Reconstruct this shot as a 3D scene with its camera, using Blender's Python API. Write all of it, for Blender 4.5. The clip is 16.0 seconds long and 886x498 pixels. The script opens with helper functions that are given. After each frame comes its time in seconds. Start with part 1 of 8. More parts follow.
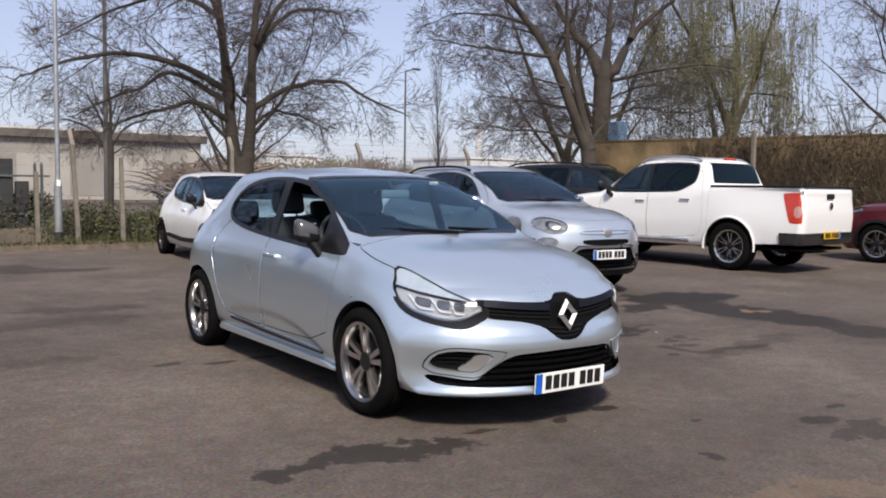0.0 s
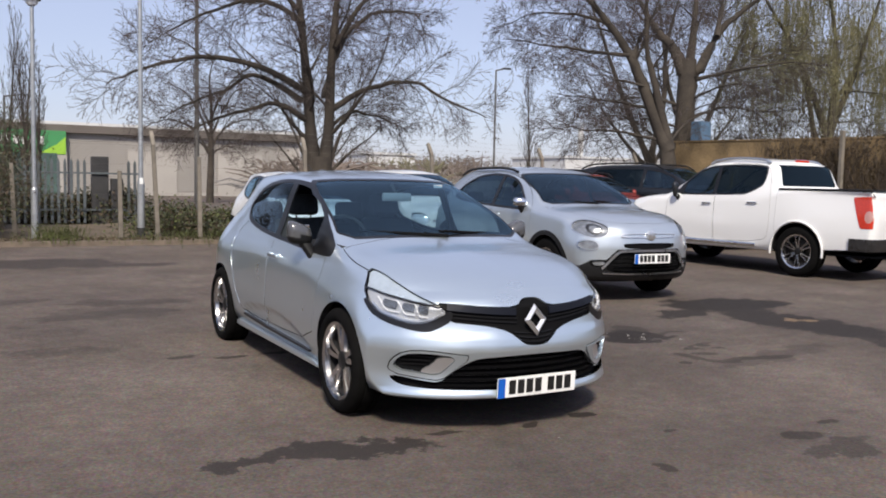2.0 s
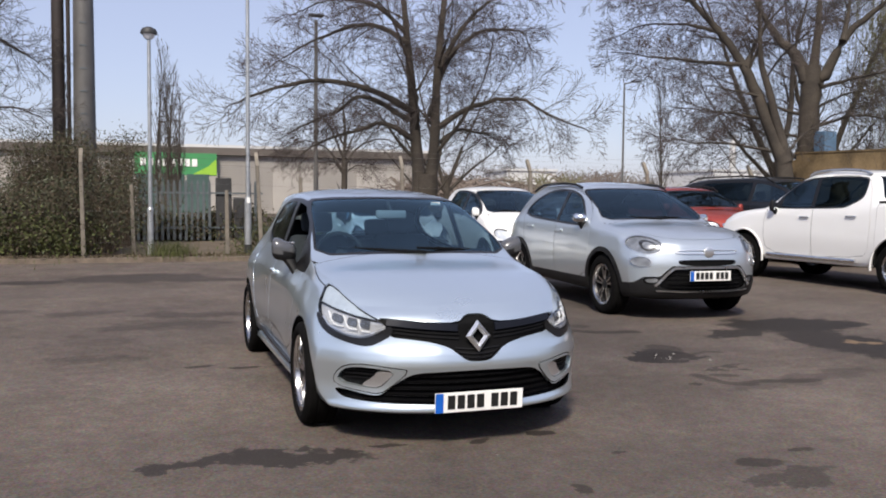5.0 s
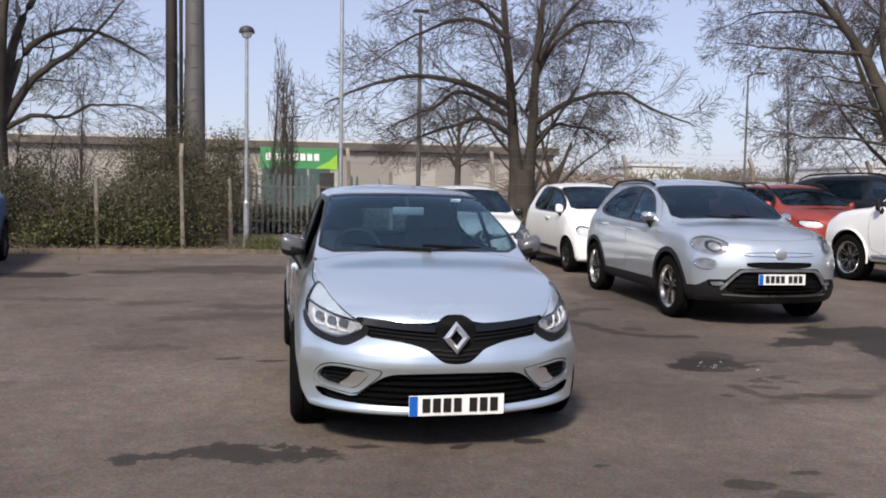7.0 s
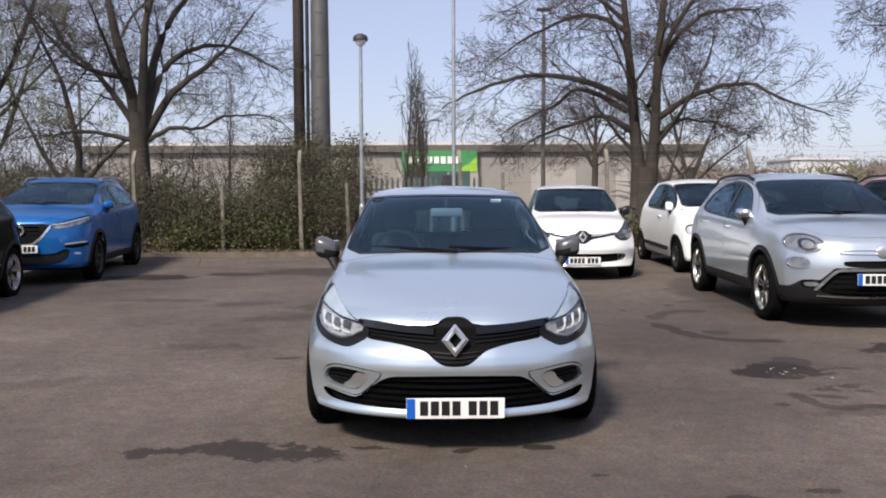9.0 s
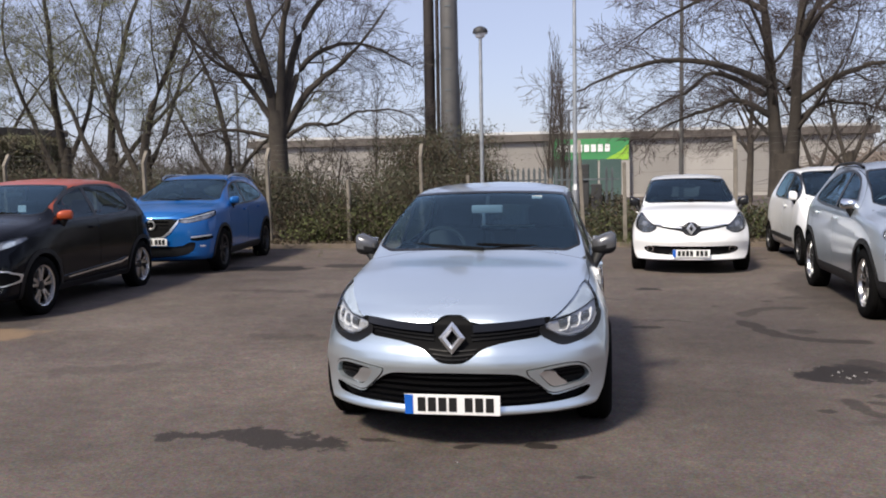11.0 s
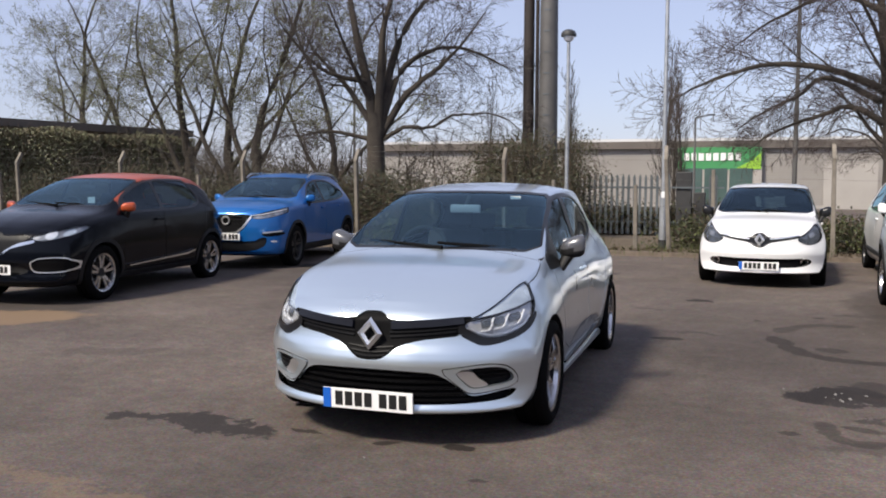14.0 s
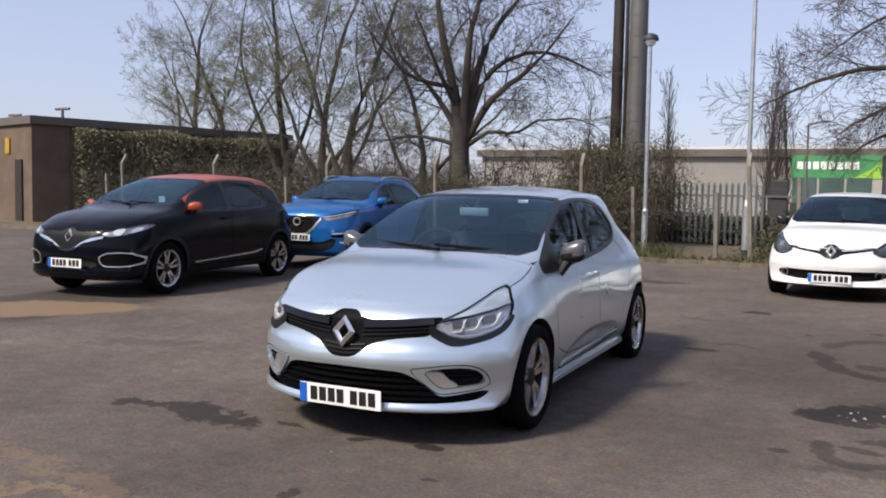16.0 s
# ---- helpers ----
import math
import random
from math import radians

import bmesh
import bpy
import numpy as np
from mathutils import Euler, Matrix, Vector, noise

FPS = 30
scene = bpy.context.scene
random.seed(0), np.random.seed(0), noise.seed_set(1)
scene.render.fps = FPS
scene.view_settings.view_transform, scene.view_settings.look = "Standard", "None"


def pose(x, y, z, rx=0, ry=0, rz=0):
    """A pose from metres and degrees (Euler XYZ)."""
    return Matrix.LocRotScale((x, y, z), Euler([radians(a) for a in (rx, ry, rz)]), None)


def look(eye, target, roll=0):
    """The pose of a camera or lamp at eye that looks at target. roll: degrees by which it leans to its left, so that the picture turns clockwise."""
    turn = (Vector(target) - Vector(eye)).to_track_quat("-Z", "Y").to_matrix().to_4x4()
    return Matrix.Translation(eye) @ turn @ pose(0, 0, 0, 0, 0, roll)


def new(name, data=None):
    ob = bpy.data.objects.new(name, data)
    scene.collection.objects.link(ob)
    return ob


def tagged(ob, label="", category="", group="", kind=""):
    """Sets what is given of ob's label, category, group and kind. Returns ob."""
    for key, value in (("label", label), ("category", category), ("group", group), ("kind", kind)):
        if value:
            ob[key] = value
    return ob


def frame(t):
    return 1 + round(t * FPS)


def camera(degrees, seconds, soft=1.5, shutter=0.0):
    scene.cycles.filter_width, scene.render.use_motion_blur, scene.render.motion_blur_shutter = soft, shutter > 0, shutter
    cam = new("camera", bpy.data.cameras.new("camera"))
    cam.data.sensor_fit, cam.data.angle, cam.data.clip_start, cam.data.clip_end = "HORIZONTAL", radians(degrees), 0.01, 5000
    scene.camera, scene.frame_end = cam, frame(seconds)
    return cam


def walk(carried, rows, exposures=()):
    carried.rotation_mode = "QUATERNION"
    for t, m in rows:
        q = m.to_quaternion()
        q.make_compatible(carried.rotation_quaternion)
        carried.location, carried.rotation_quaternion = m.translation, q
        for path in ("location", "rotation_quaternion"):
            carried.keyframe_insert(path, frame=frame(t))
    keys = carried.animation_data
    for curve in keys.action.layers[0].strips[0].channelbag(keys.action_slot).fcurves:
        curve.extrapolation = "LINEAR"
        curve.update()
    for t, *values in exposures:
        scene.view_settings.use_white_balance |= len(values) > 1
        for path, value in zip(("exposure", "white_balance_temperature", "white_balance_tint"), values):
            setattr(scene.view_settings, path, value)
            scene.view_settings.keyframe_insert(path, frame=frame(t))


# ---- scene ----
cam = camera(53.7, 16.0, soft=1.9)
PATH = [
    (0, (-3.311, -4.333, 1.32), (-2.168, -2.698, 1.176), 0.8),
    (0.5, (-3.187, -4.337, 1.325), (-2.107, -2.66, 1.174), 1.0),
    (1, (-3.061, -4.468, 1.334), (-2.033, -2.762, 1.15), 1.5),
    (1.5, (-2.876, -4.631, 1.347), (-1.893, -2.896, 1.187), 0.5),
    (2, (-2.725, -4.783, 1.367), (-1.782, -3.027, 1.216), 1.2),
    (2.5, (-2.575, -4.818, 1.351), (-1.656, -3.047, 1.21), 0.7),
    (3, (-2.374, -4.862, 1.362), (-1.513, -3.064, 1.203), 0.8),
    (3.5, (-2.199, -4.96, 1.375), (-1.4, -3.131, 1.24), -0.2),
    (4, (-1.991, -5.042, 1.376), (-1.263, -3.183, 1.25), 0.4),
    (4.2, (-1.948, -5.117, 1.379), (-1.237, -3.252, 1.256), 0.6),
    (6.5, (-1.089, -5.385, 1.41), (-0.666, -3.435, 1.28), 0.5),
    (7, (-0.899, -5.374, 1.416), (-0.548, -3.409, 1.281), 1.0),
    (7.5, (-0.68, -5.364, 1.422), (-0.393, -3.39, 1.276), 0.4),
    (8, (-0.422, -5.439, 1.437), (-0.211, -3.455, 1.305), -0.2),
    (8.5, (-0.269, -5.455, 1.432), (-0.162, -3.462, 1.311), -0.0),
    (9, (-0.076, -5.394, 1.419), (-0.07, -3.398, 1.284), -0.2),
    (9.5, (0.134, -5.404, 1.44), (0.049, -3.412, 1.285), -0.7),
    (10, (0.369, -5.447, 1.45), (0.188, -3.462, 1.288), -0.4),
    (10.2, (0.46, -5.434, 1.478), (0.239, -3.454, 1.315), -0.7),
    (12.3, (1.257, -5.246, 1.422), (0.76, -3.314, 1.27), 0.4),
    (12.5, (1.314, -5.196, 1.413), (0.807, -3.268, 1.256), 0.5),
    (13, (1.501, -5.158, 1.413), (0.962, -3.238, 1.269), 0.4),
    (13.5, (1.679, -5.093, 1.411), (1.08, -3.19, 1.267), 0.5),
    (14, (1.913, -5.084, 1.414), (1.254, -3.201, 1.272), 0.3),
    (14.5, (2.066, -5.02, 1.396), (1.375, -3.148, 1.259), 0.3),
    (15, (2.24, -4.952, 1.394), (1.52, -3.091, 1.265), 0.7),
    (15.5, (2.407, -4.877, 1.395), (1.596, -3.054, 1.263), 1.1),
    (16, (2.613, -4.838, 1.401), (1.722, -3.052, 1.269), 1.1),
]
walk(cam, [(t, look(eye, target, roll)) for t, eye, target, roll in PATH], exposures=[(0, 0.03), (4, 0.03), (7, 0.08), (12, 0.09), (16, 0.13)])

# ---- light ----
SUN_AZ, SUN_EL = radians(207), radians(45)  # clockwise from +Y
world = bpy.data.worlds.new("sky")
scene.world = world
world.use_nodes = True
wn = world.node_tree
sky = wn.nodes.new("ShaderNodeTexSky")
sky.sky_type = "NISHITA"
sky.sun_disc = False
sky.sun_elevation, sky.sun_rotation = SUN_EL, SUN_AZ
sky.air_density, sky.dust_density, sky.ozone_density = 1.0, 1.0, 1.0
bg = wn.nodes["Background"]
bg.inputs["Strength"].default_value = 0.126
haze = wn.nodes.new("ShaderNodeHueSaturation")
haze.inputs["Saturation"].default_value = 0.85
tint = wn.nodes.new("ShaderNodeMix")
tint.data_type, tint.blend_type = "RGBA", "MULTIPLY"
tint.inputs["Factor"].default_value = 1.0
tint.inputs["B"].default_value = (0.985, 0.975, 1.07, 1)
wn.links.new(sky.outputs[0], haze.inputs["Color"])
wn.links.new(haze.outputs[0], tint.inputs["A"])
veil = wn.nodes.new("ShaderNodeMix")  # thin high haze over the whole sky
veil.data_type = "RGBA"
veil.inputs["Factor"].default_value = 0.48
veil.inputs["B"].default_value = (4.6, 4.85, 6.7, 1)
wn.links.new(tint.outputs["Result"], veil.inputs["A"])
wn.links.new(veil.outputs["Result"], bg.inputs[0])
sun = new("sun", bpy.data.lights.new("sun", "SUN"))
sun.data.energy, sun.data.angle, sun.data.color = 4.7, radians(9), (1.0, 0.91, 0.78)
sun_from = Vector((math.sin(SUN_AZ) * math.cos(SUN_EL), math.cos(SUN_AZ) * math.cos(SUN_EL), math.sin(SUN_EL)))
sun.matrix_world = look(sun_from * 60, (0, 0, 0))


# ---- materials ----
def nodes_of(name):
    m = bpy.data.materials.new(name)
    m.use_nodes = True
    return m, m.node_tree, m.node_tree.nodes["Principled BSDF"]


def surface(name, colour, rough=0.6, metal=0.0, dark=0.75, scale=6.0, fine=90.0, bump=0.15, coat=0.0, spread=0.0, spec=0.5, rvar=0.1):
    """A surface with stains at one scale, grain at a finer one, and relief."""
    m, nt, p = nodes_of(name)
    tc = nt.nodes.new("ShaderNodeTexCoord")
    n1 = nt.nodes.new("ShaderNodeTexNoise")
    n1.inputs["Scale"].default_value, n1.inputs["Detail"].default_value = scale, 4
    n2 = nt.nodes.new("ShaderNodeTexNoise")
    n2.inputs["Scale"].default_value, n2.inputs["Detail"].default_value = fine, 3
    for n in (n1, n2):
        nt.links.new(tc.outputs["Object"], n.inputs["Vector"])
    mx = nt.nodes.new("ShaderNodeMath")
    mx.operation = "MULTIPLY_ADD"
    mx.inputs[1].default_value, mx.inputs[2].default_value = 0.35, 0.0
    nt.links.new(n2.outputs["Fac"], mx.inputs[0])
    ad = nt.nodes.new("ShaderNodeMath")
    nt.links.new(n1.outputs["Fac"], ad.inputs[0])
    nt.links.new(mx.outputs[0], ad.inputs[1])
    ramp = nt.nodes.new("ShaderNodeValToRGB")
    ramp.color_ramp.elements[0].position, ramp.color_ramp.elements[1].position = 0.45, 0.9
    ramp.color_ramp.elements[0].color = (*[c * dark for c in colour], 1)
    ramp.color_ramp.elements[1].color = (*colour, 1)
    nt.links.new(ad.outputs[0], ramp.inputs[0])
    last = ramp.outputs[0]
    if spread:
        oi = nt.nodes.new("ShaderNodeObjectInfo")
        mr = nt.nodes.new("ShaderNodeMapRange")
        mr.inputs["To Min"].default_value, mr.inputs["To Max"].default_value = 1 - spread, 1 + spread
        hs = nt.nodes.new("ShaderNodeHueSaturation")
        nt.links.new(oi.outputs["Random"], mr.inputs["Value"])
        nt.links.new(mr.outputs[0], hs.inputs["Value"])
        nt.links.new(last, hs.inputs["Color"])
        last = hs.outputs[0]
    nt.links.new(last, p.inputs["Base Color"])
    rr = nt.nodes.new("ShaderNodeMapRange")
    rr.inputs["To Min"].default_value, rr.inputs["To Max"].default_value = max(0.02, rough - rvar), min(1, rough + rvar)
    nt.links.new(n1.outputs["Fac"], rr.inputs["Value"])
    nt.links.new(rr.outputs[0], p.inputs["Roughness"])
    p.inputs["Metallic"].default_value = metal
    p.inputs["Coat Weight"].default_value = coat
    p.inputs["Coat Roughness"].default_value = 0.03
    p.inputs["Specular IOR Level"].default_value = spec
    if bump:
        b = nt.nodes.new("ShaderNodeBump")
        b.inputs["Strength"].default_value, b.inputs["Distance"].default_value = bump, 0.01
        nt.links.new(n2.outputs["Fac"], b.inputs["Height"])
        nt.links.new(b.outputs[0], p.inputs["Normal"])
    return m


def paint(name, colour, metal=0.0, rough=0.35, coat=1.0, spec=0.5):
    """Car paint: a base with fine flake under a clear coat, slightly dusty."""
    m, nt, p = nodes_of(name)
    tc = nt.nodes.new("ShaderNodeTexCoord")
    dust = nt.nodes.new("ShaderNodeTexNoise")
    dust.inputs["Scale"].default_value, dust.inputs["Detail"].default_value = 3.0, 5
    flake = nt.nodes.new("ShaderNodeTexNoise")
    flake.inputs["Scale"].default_value = 240.0
    for n in (dust, flake):
        nt.links.new(tc.outputs["Object"], n.inputs["Vector"])
    mix = nt.nodes.new("ShaderNodeMix")
    mix.data_type = "RGBA"
    mix.inputs["A"].default_value = (*[c * 0.985 for c in colour], 1)
    mix.inputs["B"].default_value = (*[min(1, c * 1.015) for c in colour], 1)
    nt.links.new(flake.outputs["Fac"], mix.inputs["Factor"])
    nt.links.new(mix.outputs["Result"], p.inputs["Base Color"])
    p.inputs["Metallic"].default_value, p.inputs["Coat Weight"].default_value = metal, coat
    p.inputs["Specular IOR Level"].default_value = spec
    mr = nt.nodes.new("ShaderNodeMapRange")
    mr.inputs["To Min"].default_value, mr.inputs["To Max"].default_value = rough - 0.04, rough + 0.08
    nt.links.new(dust.outputs["Fac"], mr.inputs["Value"])
    nt.links.new(mr.outputs[0], p.inputs["Roughness"])
    cr = nt.nodes.new("ShaderNodeMapRange")
    cr.inputs["To Min"].default_value, cr.inputs["To Max"].default_value = 0.03, 0.08
    nt.links.new(dust.outputs["Fac"], cr.inputs["Value"])
    nt.links.new(cr.outputs[0], p.inputs["Coat Roughness"])
    return m


def glass(name, tint, ior=1.5, shine=(1, 1, 1)):
    m, nt, p = nodes_of(name)
    nt.nodes.remove(p)
    tr = nt.nodes.new("ShaderNodeBsdfTransparent")
    tr.inputs[0].default_value = (*tint, 1)
    gl = nt.nodes.new("ShaderNodeBsdfGlossy")
    gl.inputs["Roughness"].default_value = 0.015
    gl.inputs["Color"].default_value = (*shine, 1)
    lw = nt.nodes.new("ShaderNodeLayerWeight")
    lw.inputs[0].default_value = 0.5
    pw = nt.nodes.new("ShaderNodeMath")
    pw.operation = "POWER"
    pw.inputs[1].default_value = 5.0
    nt.links.new(lw.outputs["Facing"], pw.inputs[0])
    f0 = ((ior - 1) / (ior + 1)) ** 2
    fr = nt.nodes.new("ShaderNodeMath")
    fr.operation = "MULTIPLY_ADD"
    fr.inputs[1].default_value, fr.inputs[2].default_value = 1 - f0, f0
    nt.links.new(pw.outputs[0], fr.inputs[0])
    mix = nt.nodes.new("ShaderNodeMixShader")
    nt.links.new(fr.outputs[0], mix.inputs[0])
    nt.links.new(tr.outputs[0], mix.inputs[1])
    nt.links.new(gl.outputs[0], mix.inputs[2])
    nt.links.new(mix.outputs[0], nt.nodes["Material Output"].inputs[0])
    return m


def stains(nt, coord, spots, outer=1.07, inner=0.84, after=None):
    """The greatest of several ragged patches at x, y with radii a, b, turned by r degrees."""
    last = after
    for n, (x, y, a, b, r, k) in enumerate(spots):
        if n % 12 == 0 and last is not None:  # worked out in turns, so that the shader's stack holds
            turn = nt.nodes.new("ShaderNodeVectorMath")
            turn.operation = "MULTIPLY_ADD"
            turn.inputs[1].default_value = (0, 0, 0)
            nt.links.new(last, turn.inputs[0])
            nt.links.new(coord, turn.inputs[2])
            coord = turn.outputs[0]
        if n == 0:
            last = None
        mp = nt.nodes.new("ShaderNodeMapping")
        mp.vector_type = "TEXTURE"
        mp.inputs["Location"].default_value = (x, y, 0)
        mp.inputs["Rotation"].default_value = (0, 0, radians(r))
        mp.inputs["Scale"].default_value = (a, b, 1)
        nt.links.new(coord, mp.inputs[0])
        ln = nt.nodes.new("ShaderNodeVectorMath")
        ln.operation = "LENGTH"
        nt.links.new(mp.outputs[0], ln.inputs[0])
        mr = nt.nodes.new("ShaderNodeMapRange")
        mr.interpolation_type = "SMOOTHSTEP"
        mr.inputs["From Min"].default_value, mr.inputs["From Max"].default_value = outer, inner
        mr.inputs["To Max"].default_value = min(1.0, k * 1.1)
        nt.links.new(ln.outputs["Value"], mr.inputs["Value"])
        if last is None:
            last = mr.outputs[0]
        else:
            mx = nt.nodes.new("ShaderNodeMath")
            mx.operation = "MAXIMUM"
            nt.links.new(last, mx.inputs[0])
            nt.links.new(mr.outputs[0], mx.inputs[1])
            last = mx.outputs[0]
    return last


def trail(pts, wide, k):
    """Spots along a line on the ground: a scuffed rut or a run of spilt water."""
    out = []
    for (ax, ay), (bx, by) in zip(pts, pts[1:]):
        ln = math.hypot(bx - ax, by - ay)
        out.append(((ax + bx) / 2, (ay + by) / 2, ln * 0.62 + 0.02, wide, math.degrees(math.atan2(by - ay, bx - ax)), k))
    return out


def tarmac():
    m, nt, p = nodes_of("worn_tarmac")
    geo = nt.nodes.new("ShaderNodeNewGeometry")
    flat = nt.nodes.new("ShaderNodeVectorMath")
    flat.operation = "MULTIPLY"
    flat.inputs[1].default_value = (1, 1, 0)
    nt.links.new(geo.outputs["Position"], flat.inputs[0])
    wob = nt.nodes.new("ShaderNodeTexNoise")
    wob.inputs["Scale"].default_value, wob.inputs["Detail"].default_value, wob.inputs["Roughness"].default_value = 2.6, 7, 0.72
    nt.links.new(flat.outputs[0], wob.inputs["Vector"])
    sub = nt.nodes.new("ShaderNodeVectorMath")
    sub.operation = "SUBTRACT"
    sub.inputs[1].default_value = (0.5, 0.5, 0.5)
    nt.links.new(wob.outputs["Color"], sub.inputs[0])
    sc = nt.nodes.new("ShaderNodeVectorMath")
    sc.operation = "SCALE"
    sc.inputs["Scale"].default_value = 0.95
    nt.links.new(sub.outputs[0], sc.inputs[0])
    add = nt.nodes.new("ShaderNodeVectorMath")
    nt.links.new(flat.outputs[0], add.inputs[0])
    nt.links.new(sc.outputs[0], add.inputs[1])
    warped = add.outputs[0]
    wet = [
        (-1.55, -0.66, 0.3, 0.11, 10, 0.78), (-1.02, -0.7, 0.42, 0.15, -28, 0.82), (2.35, 1.3, 0.26, 0.16, 20, 0.9), (2.66, 1.5, 0.2, 0.14, -30, 0.85), (2.62, 1.15, 0.24, 0.07, 10, 0.8), (2.75, 0.75, 0.3, 0.05, 12, 0.6),
        (1.37, 6.0, 0.16, 0.1, 0, 0.7), (5.0, 2.6, 0.85, 0.55, -5, 0.95), (4.75, 1.3, 0.5, 1.05, 5, 0.85), (4.7, 0.05, 0.35, 0.6, 0, 0.7), (4.1, 2.25, 0.5, 0.22, 15, 0.85), (-2.45, 5.3, 0.5, 0.2, 20, 0.4),
        (-3.6, 5.6, 0.7, 0.16, -6, 0.4), (-2.2, 2.4, 0.45, 0.14, 0, 0.3), (1.3, -1.75, 0.3, 0.1, 10, 0.5)]
    spilt = [
        (-3.2, 0.9, 0.5, 0.18, 30, 0.25), (0.9, 5.1, 0.35, 0.1, 0, 0.4), (3.3, 5.4, 0.5, 0.16, 20, 0.45), (-4.7, 8.4, 0.8, 0.4, 0, 0.9), (-1.9, 9.3, 1.2, 0.75, 5, 0.6), (-3.4, 8.9, 0.5, 0.3, 0, 0.7),
        (-1.55, 4.2, 0.8, 0.22, 12, 0.45), (-1.3, 4.9, 0.7, 0.25, -8, 0.4), (-2.2, 3.4, 0.3, 0.4, 15, 0.2), (-0.85, 8.8, 0.9, 0.25, 0, 0.6), (-1.5, 4.2, 0.6, 0.45, 0, 0.3), (3.1, 0.2, 0.9, 0.16, 15, 0.35),
        (1.5, 3.6, 0.25, 0.09, 0, 0.5), (-6.0, 2.4, 1.0, 2.2, 5, 0.55), (3.9, 6.0, 0.9, 2.2, 0, 0.4)]
    oil = stains(nt, warped, wet + spilt)
    sc2 = nt.nodes.new("ShaderNodeVectorMath")
    sc2.operation = "SCALE"
    sc2.inputs["Scale"].default_value = 0.22
    nt.links.new(sub.outputs[0], sc2.inputs[0])
    add2 = nt.nodes.new("ShaderNodeVectorMath")
    nt.links.new(flat.outputs[0], add2.inputs[0])
    nt.links.new(sc2.outputs[0], add2.inputs[1])
    drops = [
        (0.05, -0.7, 0.08, 0.05, 20, 0.8), (0.45, -0.65, 0.1, 0.06, 0, 0.85), (-0.47, -0.65, 0.11, 0.035, 0, 0.7), (0.25, -1.6, 0.05, 0.09, 0, 0.6), (1.22, 3.2, 0.17, 0.09, 0, 0.75), (1.37, 6.0, 0.17, 0.11, 0, 0.7),
        (1.35, -1.5, 0.15, 0.08, -10, 0.6), (1.72, -1.36, 0.08, 0.04, 0, 0.6), (-1.02, 1.77, 0.13, 0.05, 0, 0.7), (-0.68, 1.8, 0.12, 0.05, 0, 0.7)]
    hollows = [
        (-1.36, 1.86, 0.12, 0.05, 10, 0.6), (0.72, -1.15, 0.05, 0.03, 0, 0.6), (2.62, 3.08, 0.14, 0.12, 0, 0.5), (2.33, 1.25, 0.2, 0.16, 20, 0.62), (2.5, 1.38, 0.2, 0.2, 0, 0.66), (2.7, 1.35, 0.18, 0.15, 10, 0.7),
        (2.78, 1.68, 0.16, 0.22, 0, 0.5), (2.17, 0.28, 0.05, 0.05, 0, 0.6), (2.02, 4.6, 0.04, 0.05, 0, 0.6), (2.64, 5.0, 0.07, 0.05, 0, 0.7)]
    drips = stains(nt, add2.outputs[0], drops + hollows
        + trail([(2.21, 3.95), (2.37, 4.33), (2.61, 4.5), (2.92, 4.53)], 0.1, 0.45) + trail([(2.16, 3.6), (2.25, 3.2), (2.33, 2.92), (2.47, 2.74), (2.65, 2.64), (2.85, 2.62), (3.06, 2.59)], 0.11, 0.6)
        + trail([(2.36, 0.58), (2.4, 0.33), (2.5, 0.14), (2.68, 0.24), (2.84, 0.18), (3.2, 0.15)], 0.075, 0.48) + trail([(2.75, 1.28), (3.05, 1.41), (3.2, 1.35)], 0.04, 0.45) + trail([(2.5, 0.53), (2.66, 0.46)], 0.05, 0.5), after=oil)
    pale = stains(nt, warped, [(-5.9, 1.7, 1.4, 0.62, 35, 0.8), (4.9, 1.45, 0.25, 0.09, -20, 0.7), (0.4, -2.3, 2.4, 0.1, -16, 0.3), (-0.9, -2.2, 0.9, 0.04, 6, 0.6), (7.5, -1.0, 3.0, 1.2, 30, 0.25)], after=drips)
    big = nt.nodes.new("ShaderNodeTexNoise")
    big.inputs["Scale"].default_value, big.inputs["Detail"].default_value, big.inputs["Roughness"].default_value = 0.55, 6, 0.62
    mid = nt.nodes.new("ShaderNodeTexNoise")
    mid.inputs["Scale"].default_value, mid.inputs["Detail"].default_value = 9, 5
    grit = nt.nodes.new("ShaderNodeTexVoronoi")
    grit.inputs["Scale"].default_value = 85
    fleck = nt.nodes.new("ShaderNodeTexNoise")
    fleck.inputs["Scale"].default_value, fleck.inputs["Detail"].default_value, fleck.inputs["Roughness"].default_value = 42, 5, 0.75
    for n in (big, mid, grit, fleck):
        nt.links.new(geo.outputs["Position"], n.inputs["Vector"])
    ramp = nt.nodes.new("ShaderNodeValToRGB")
    e = ramp.color_ramp.elements
    e[0].position, e[0].color = 0.3, (0.084, 0.068, 0.058, 1)
    e[1].position, e[1].color = 0.7, (0.144, 0.118, 0.101, 1)
    nt.links.new(big.outputs["Fac"], ramp.inputs[0])

    def blend(kind, a, fac, colour=None, source=None):
        mx = nt.nodes.new("ShaderNodeMix")
        mx.data_type, mx.blend_type = "RGBA", kind
        nt.links.new(a, mx.inputs["A"])
        if source is not None:
            nt.links.new(source, mx.inputs["B"])
        else:
            mx.inputs["B"].default_value = (*colour, 1)
        if isinstance(fac, float):
            mx.inputs["Factor"].default_value = fac
        else:
            nt.links.new(fac, mx.inputs["Factor"])
        return mx.outputs["Result"]

